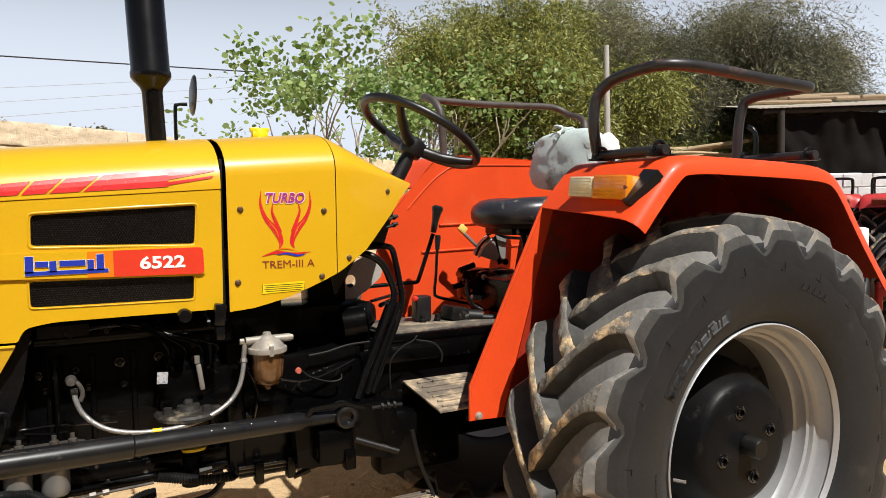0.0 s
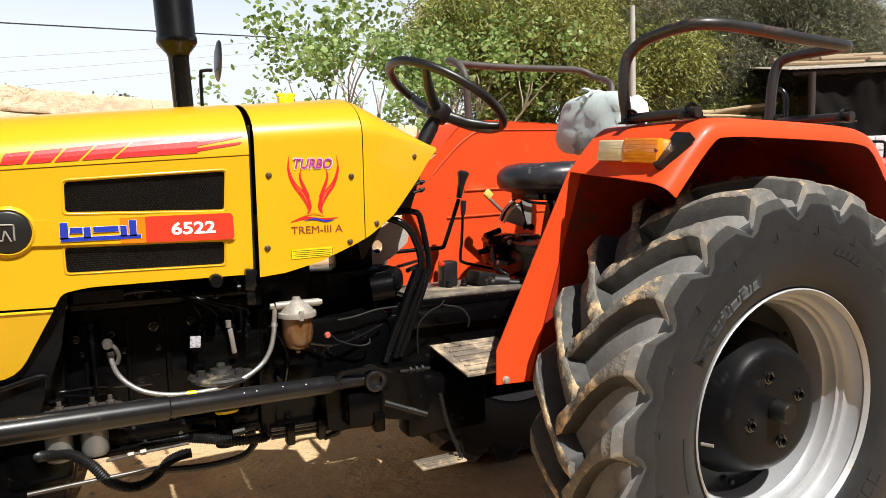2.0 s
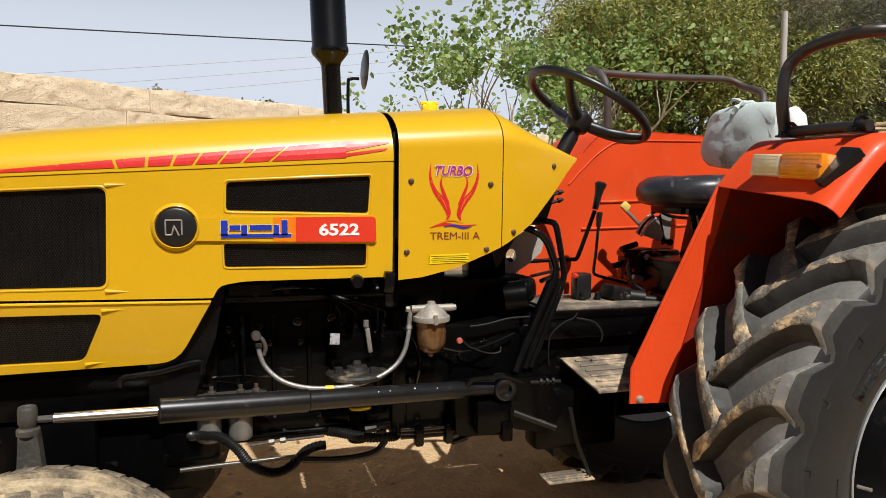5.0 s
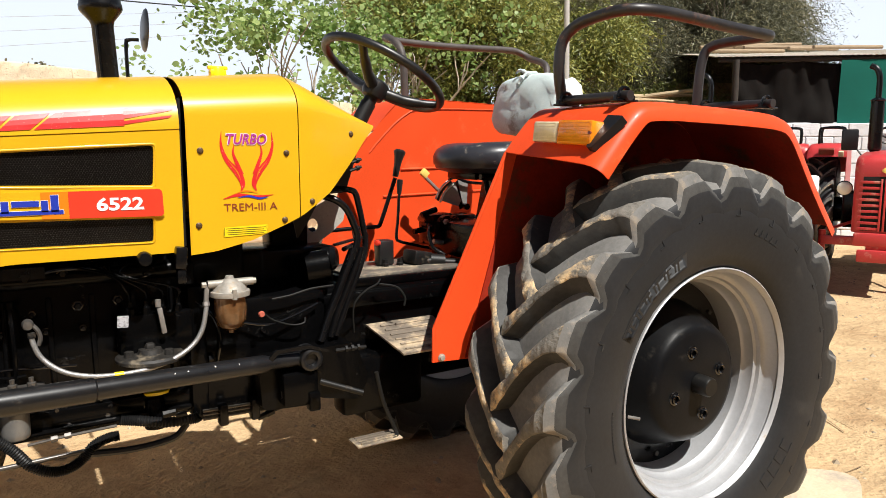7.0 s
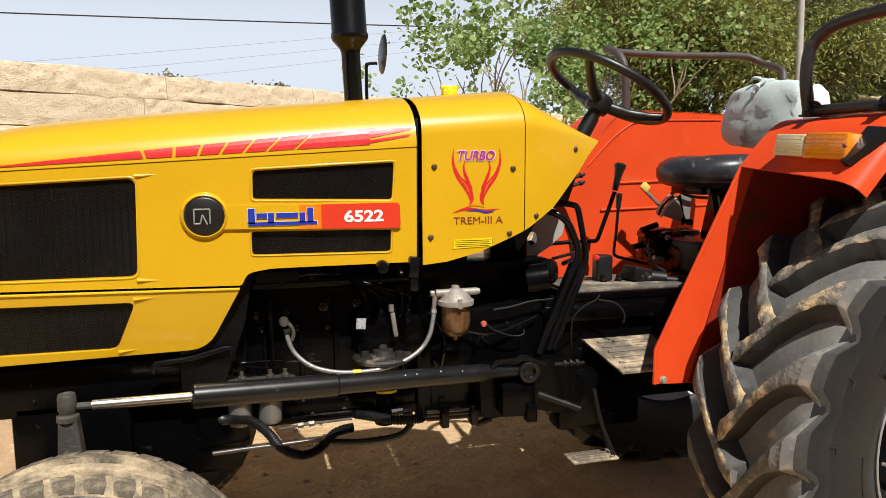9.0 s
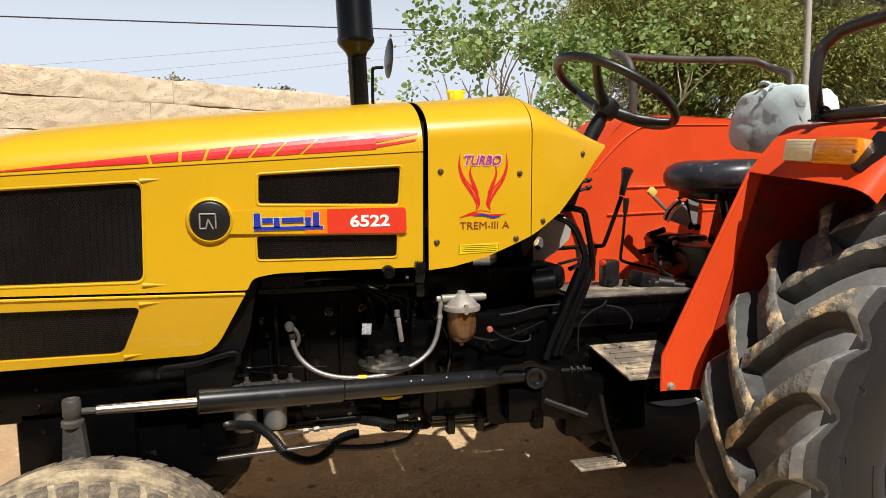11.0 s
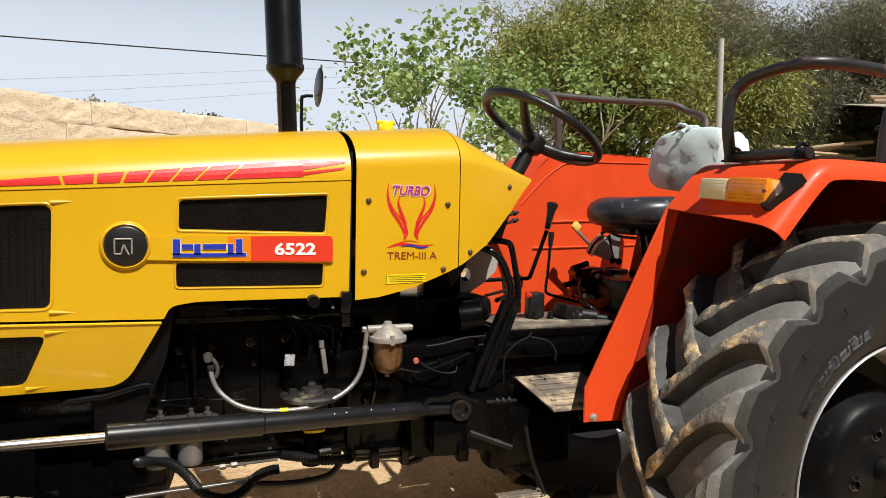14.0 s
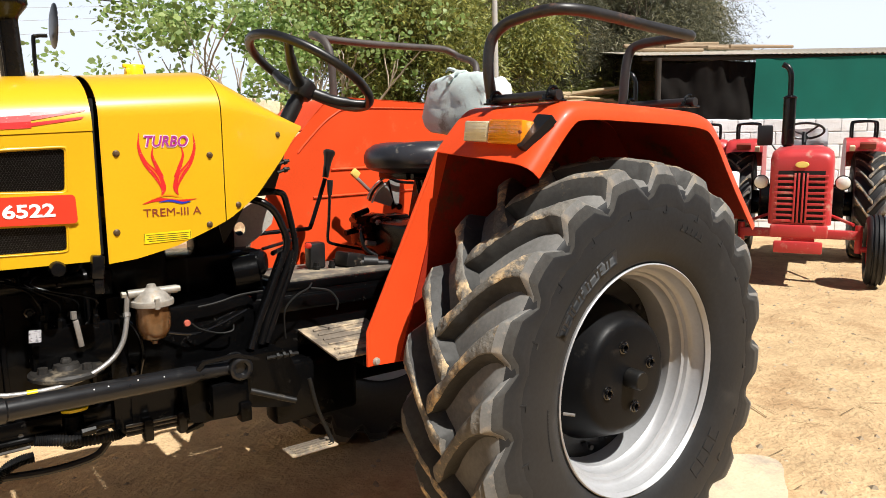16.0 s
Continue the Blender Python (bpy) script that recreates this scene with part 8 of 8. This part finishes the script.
# dry climber on a stick behind the wall, and far bushes over the wall top
stick = thing("dry_climber", "thin dead stick with a few dry leaves behind the wall", "plant", (-4.22, 3.72, 0))
bm = bmesh.new()
tube(bm, glide([(0.02, 0, 1.5), (0.0, 0.01, 2.3), (0.01, 0, 2.9), (-0.02, 0, 3.4)], 5), 0.008, 6)
tube(bm, glide([(0.12, 0, 2.1), (0.03, 0, 2.35), (-0.04, 0, 2.6), (-0.1, 0, 2.9)], 5), 0.006, 6)
tube(bm, glide([(-0.06, 0, 2.95), (0.2, 0, 2.86), (0.45, 0, 2.78), (0.7, 0, 2.73)], 5), 0.004, 6)
tube(bm, glide([(0.0, 0, 2.4), (0.15, 0, 2.35), (0.28, 0, 2.38)], 5), 0.003, 6)
part("stem", bm, DRY_STEM, stick)
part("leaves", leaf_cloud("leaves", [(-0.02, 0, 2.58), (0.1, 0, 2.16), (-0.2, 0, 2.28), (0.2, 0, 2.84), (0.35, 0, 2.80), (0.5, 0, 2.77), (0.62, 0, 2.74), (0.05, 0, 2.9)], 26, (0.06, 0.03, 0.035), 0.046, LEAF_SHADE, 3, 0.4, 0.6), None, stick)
for k, (ax_, ay_, dist, h, w) in enumerate(((-0.087, 0.996, 60, 1.2, 1.4), (0.04, 0.999, 60, 1.2, 1.6))):
    p = EYE0 + Vector((ax_, ay_, 0)) * dist
    t = thing("distant_tree", "small distant tree showing above the wall", "tree", (p.x, p.y, 0))
    bm = bmesh.new()
    tube(bm, [(0, 0, 0), (0.1, 0, 3.5), (0, 0, 7.0 - 0.5 * k)], [0.25, 0.18, 0.08], 8)
    part("trunk", bm, BARK, t)
    r = np.random.default_rng(90 + k)
    cs = r.normal(0, 1, (160, 3)) * np.array([w * 0.55, w * 0.55, h * 0.3]) + np.array([0, 0, 7.2 - 0.5 * k])
    part("crown", leaf_cloud("crown", cs, 8, (0.16, 0.16, 0.14), 0.28, LEAF_GREY, k + 5, 0.1, 0.6), None, t)

# ---- stones of the boundary wall ----
rng = random.Random(21)


def rough(u, z):
    """Relief of the weathered face, running on from stone to stone."""
    pit = max(0.0, noise.noise(Vector((u * 13, z * 16, 6.0))) - 0.18)
    return 0.012 * noise.noise(Vector((u * 2.3, z * 3.1, 4.0))) + 0.008 * noise.noise(Vector((u * 11, z * 14, 1.0))) + 0.006 * noise.noise(Vector((u * 27, z * 30, 2.0))) + 0.03 * pit


def stone_mesh(u0, l, z0, z1, crown):
    """A rough squared stone: pitted front with ragged edges, flat back."""
    cu, cz = max(20, int(l / 0.026)), 9
    uc, zc = u0 + l / 2, (z0 + z1) / 2
    V, F = [], []
    for j in range(cz + 1):
        for i in range(cu + 1):
            u, z = u0 + l * i / cu, z0 + (z1 - z0) * j / cz
            e = 0.004 if j in (0, cz) else 0.0
            dz = 0.0
            if j in (0, cz):
                dz = max(-0.004, 0.003 + 0.013 * noise.noise(Vector((u * 2.6, z0 * 5 + j, 9.0))) + 0.006 * noise.noise(Vector((u * 19, z0 * 5 + j, 3.0)))) * (1 if j == 0 else -1)
            if crown and j == cz:
                dz = 0.018 * noise.noise(Vector((u * 4, 0.5, 0.5))) + 0.014 * noise.noise(Vector((u * 17, 0.5, 0.5)))
            V.append((u - uc, -0.04 + e + rough(u, z), z - zc + dz))
    n1 = len(V)
    V += V  # the sides have their own copies, so that the face keeps its shading to the edge
    o = len(V)
    for x, z in ((-0.5, -0.5), (0.5, -0.5), (0.5, 0.5), (-0.5, 0.5)):
        V.append((l * x, 0.10, (z1 - z0 - 0.02) * z))
    for j in range(cz):
        for i in range(cu):
            a = j * (cu + 1) + i
            F.append((a, a + 1, a + cu + 2, a + cu + 1))
    F.append(tuple([o, o + 1] + [n1 + i for i in range(cu, -1, -1)]))
    F.append(tuple([o + 2, o + 3] + [n1 + cz * (cu + 1) + i for i in range(cu + 1)]))
    F.append(tuple([o + 3, o] + [n1 + j * (cu + 1) for j in range(cz + 1)]))
    F.append(tuple([o + 1, o + 2] + [n1 + j * (cu + 1) + cu for j in range(cz, -1, -1)]))
    me = soup("stone", V, F, STONE, False)
    me.polygons.foreach_set("use_smooth", [i < cu * cz for i in range(len(me.polygons))])
    return me


COURSES = [(0.665, 0.82), (0.82, 1.023), (1.023, 1.25), (1.25, 1.467), (1.467, 1.69), (1.69, 1.936), (1.936, 2.14)]
for ci, (z0, z1) in enumerate(COURSES):
    u = -4.0 + rng.uniform(0, 0.4)
    while u < 17.0:
        l = rng.choice((0.8, 1.05, 1.3, 1.6))
        piece("stone", stone_mesh(u, l - 0.006, z0, z1, ci == len(COURSES) - 1), wall_boundary, pose(u + l / 2, 0.03 + rng.uniform(-0.0015, 0.0015), (z0 + z1) / 2))
        u += l

# ---- blocks of the far wall ----
blocks = []
for k in range(4):
    bm = bmesh.new()
    box(bm, (0, 0, 0), (0.396, 0.10, 0.198), bev=0.012, seg=1)
    for v in bm.verts:
        v.co += Vector((rng.uniform(-0.004, 0.004), rng.uniform(-0.004, 0.004), rng.uniform(-0.004, 0.004)))
    finish(bm, 30)
    me = bpy.data.meshes.new("block")
    bm.to_mesh(me)
    bm.free()
    me.materials.append(GREY_BLOCK)
    blocks.append(me)
for c in range(9):
    for i in range(25):
        piece("block", blocks[rng.randrange(4)], wall_far, pose(-0.9 + 0.4 * i + (0.2 if c % 2 else 0), -0.31 + rng.uniform(-0.006, 0.006), 0.10 + 0.202 * c + rng.uniform(-0.003, 0.003)))
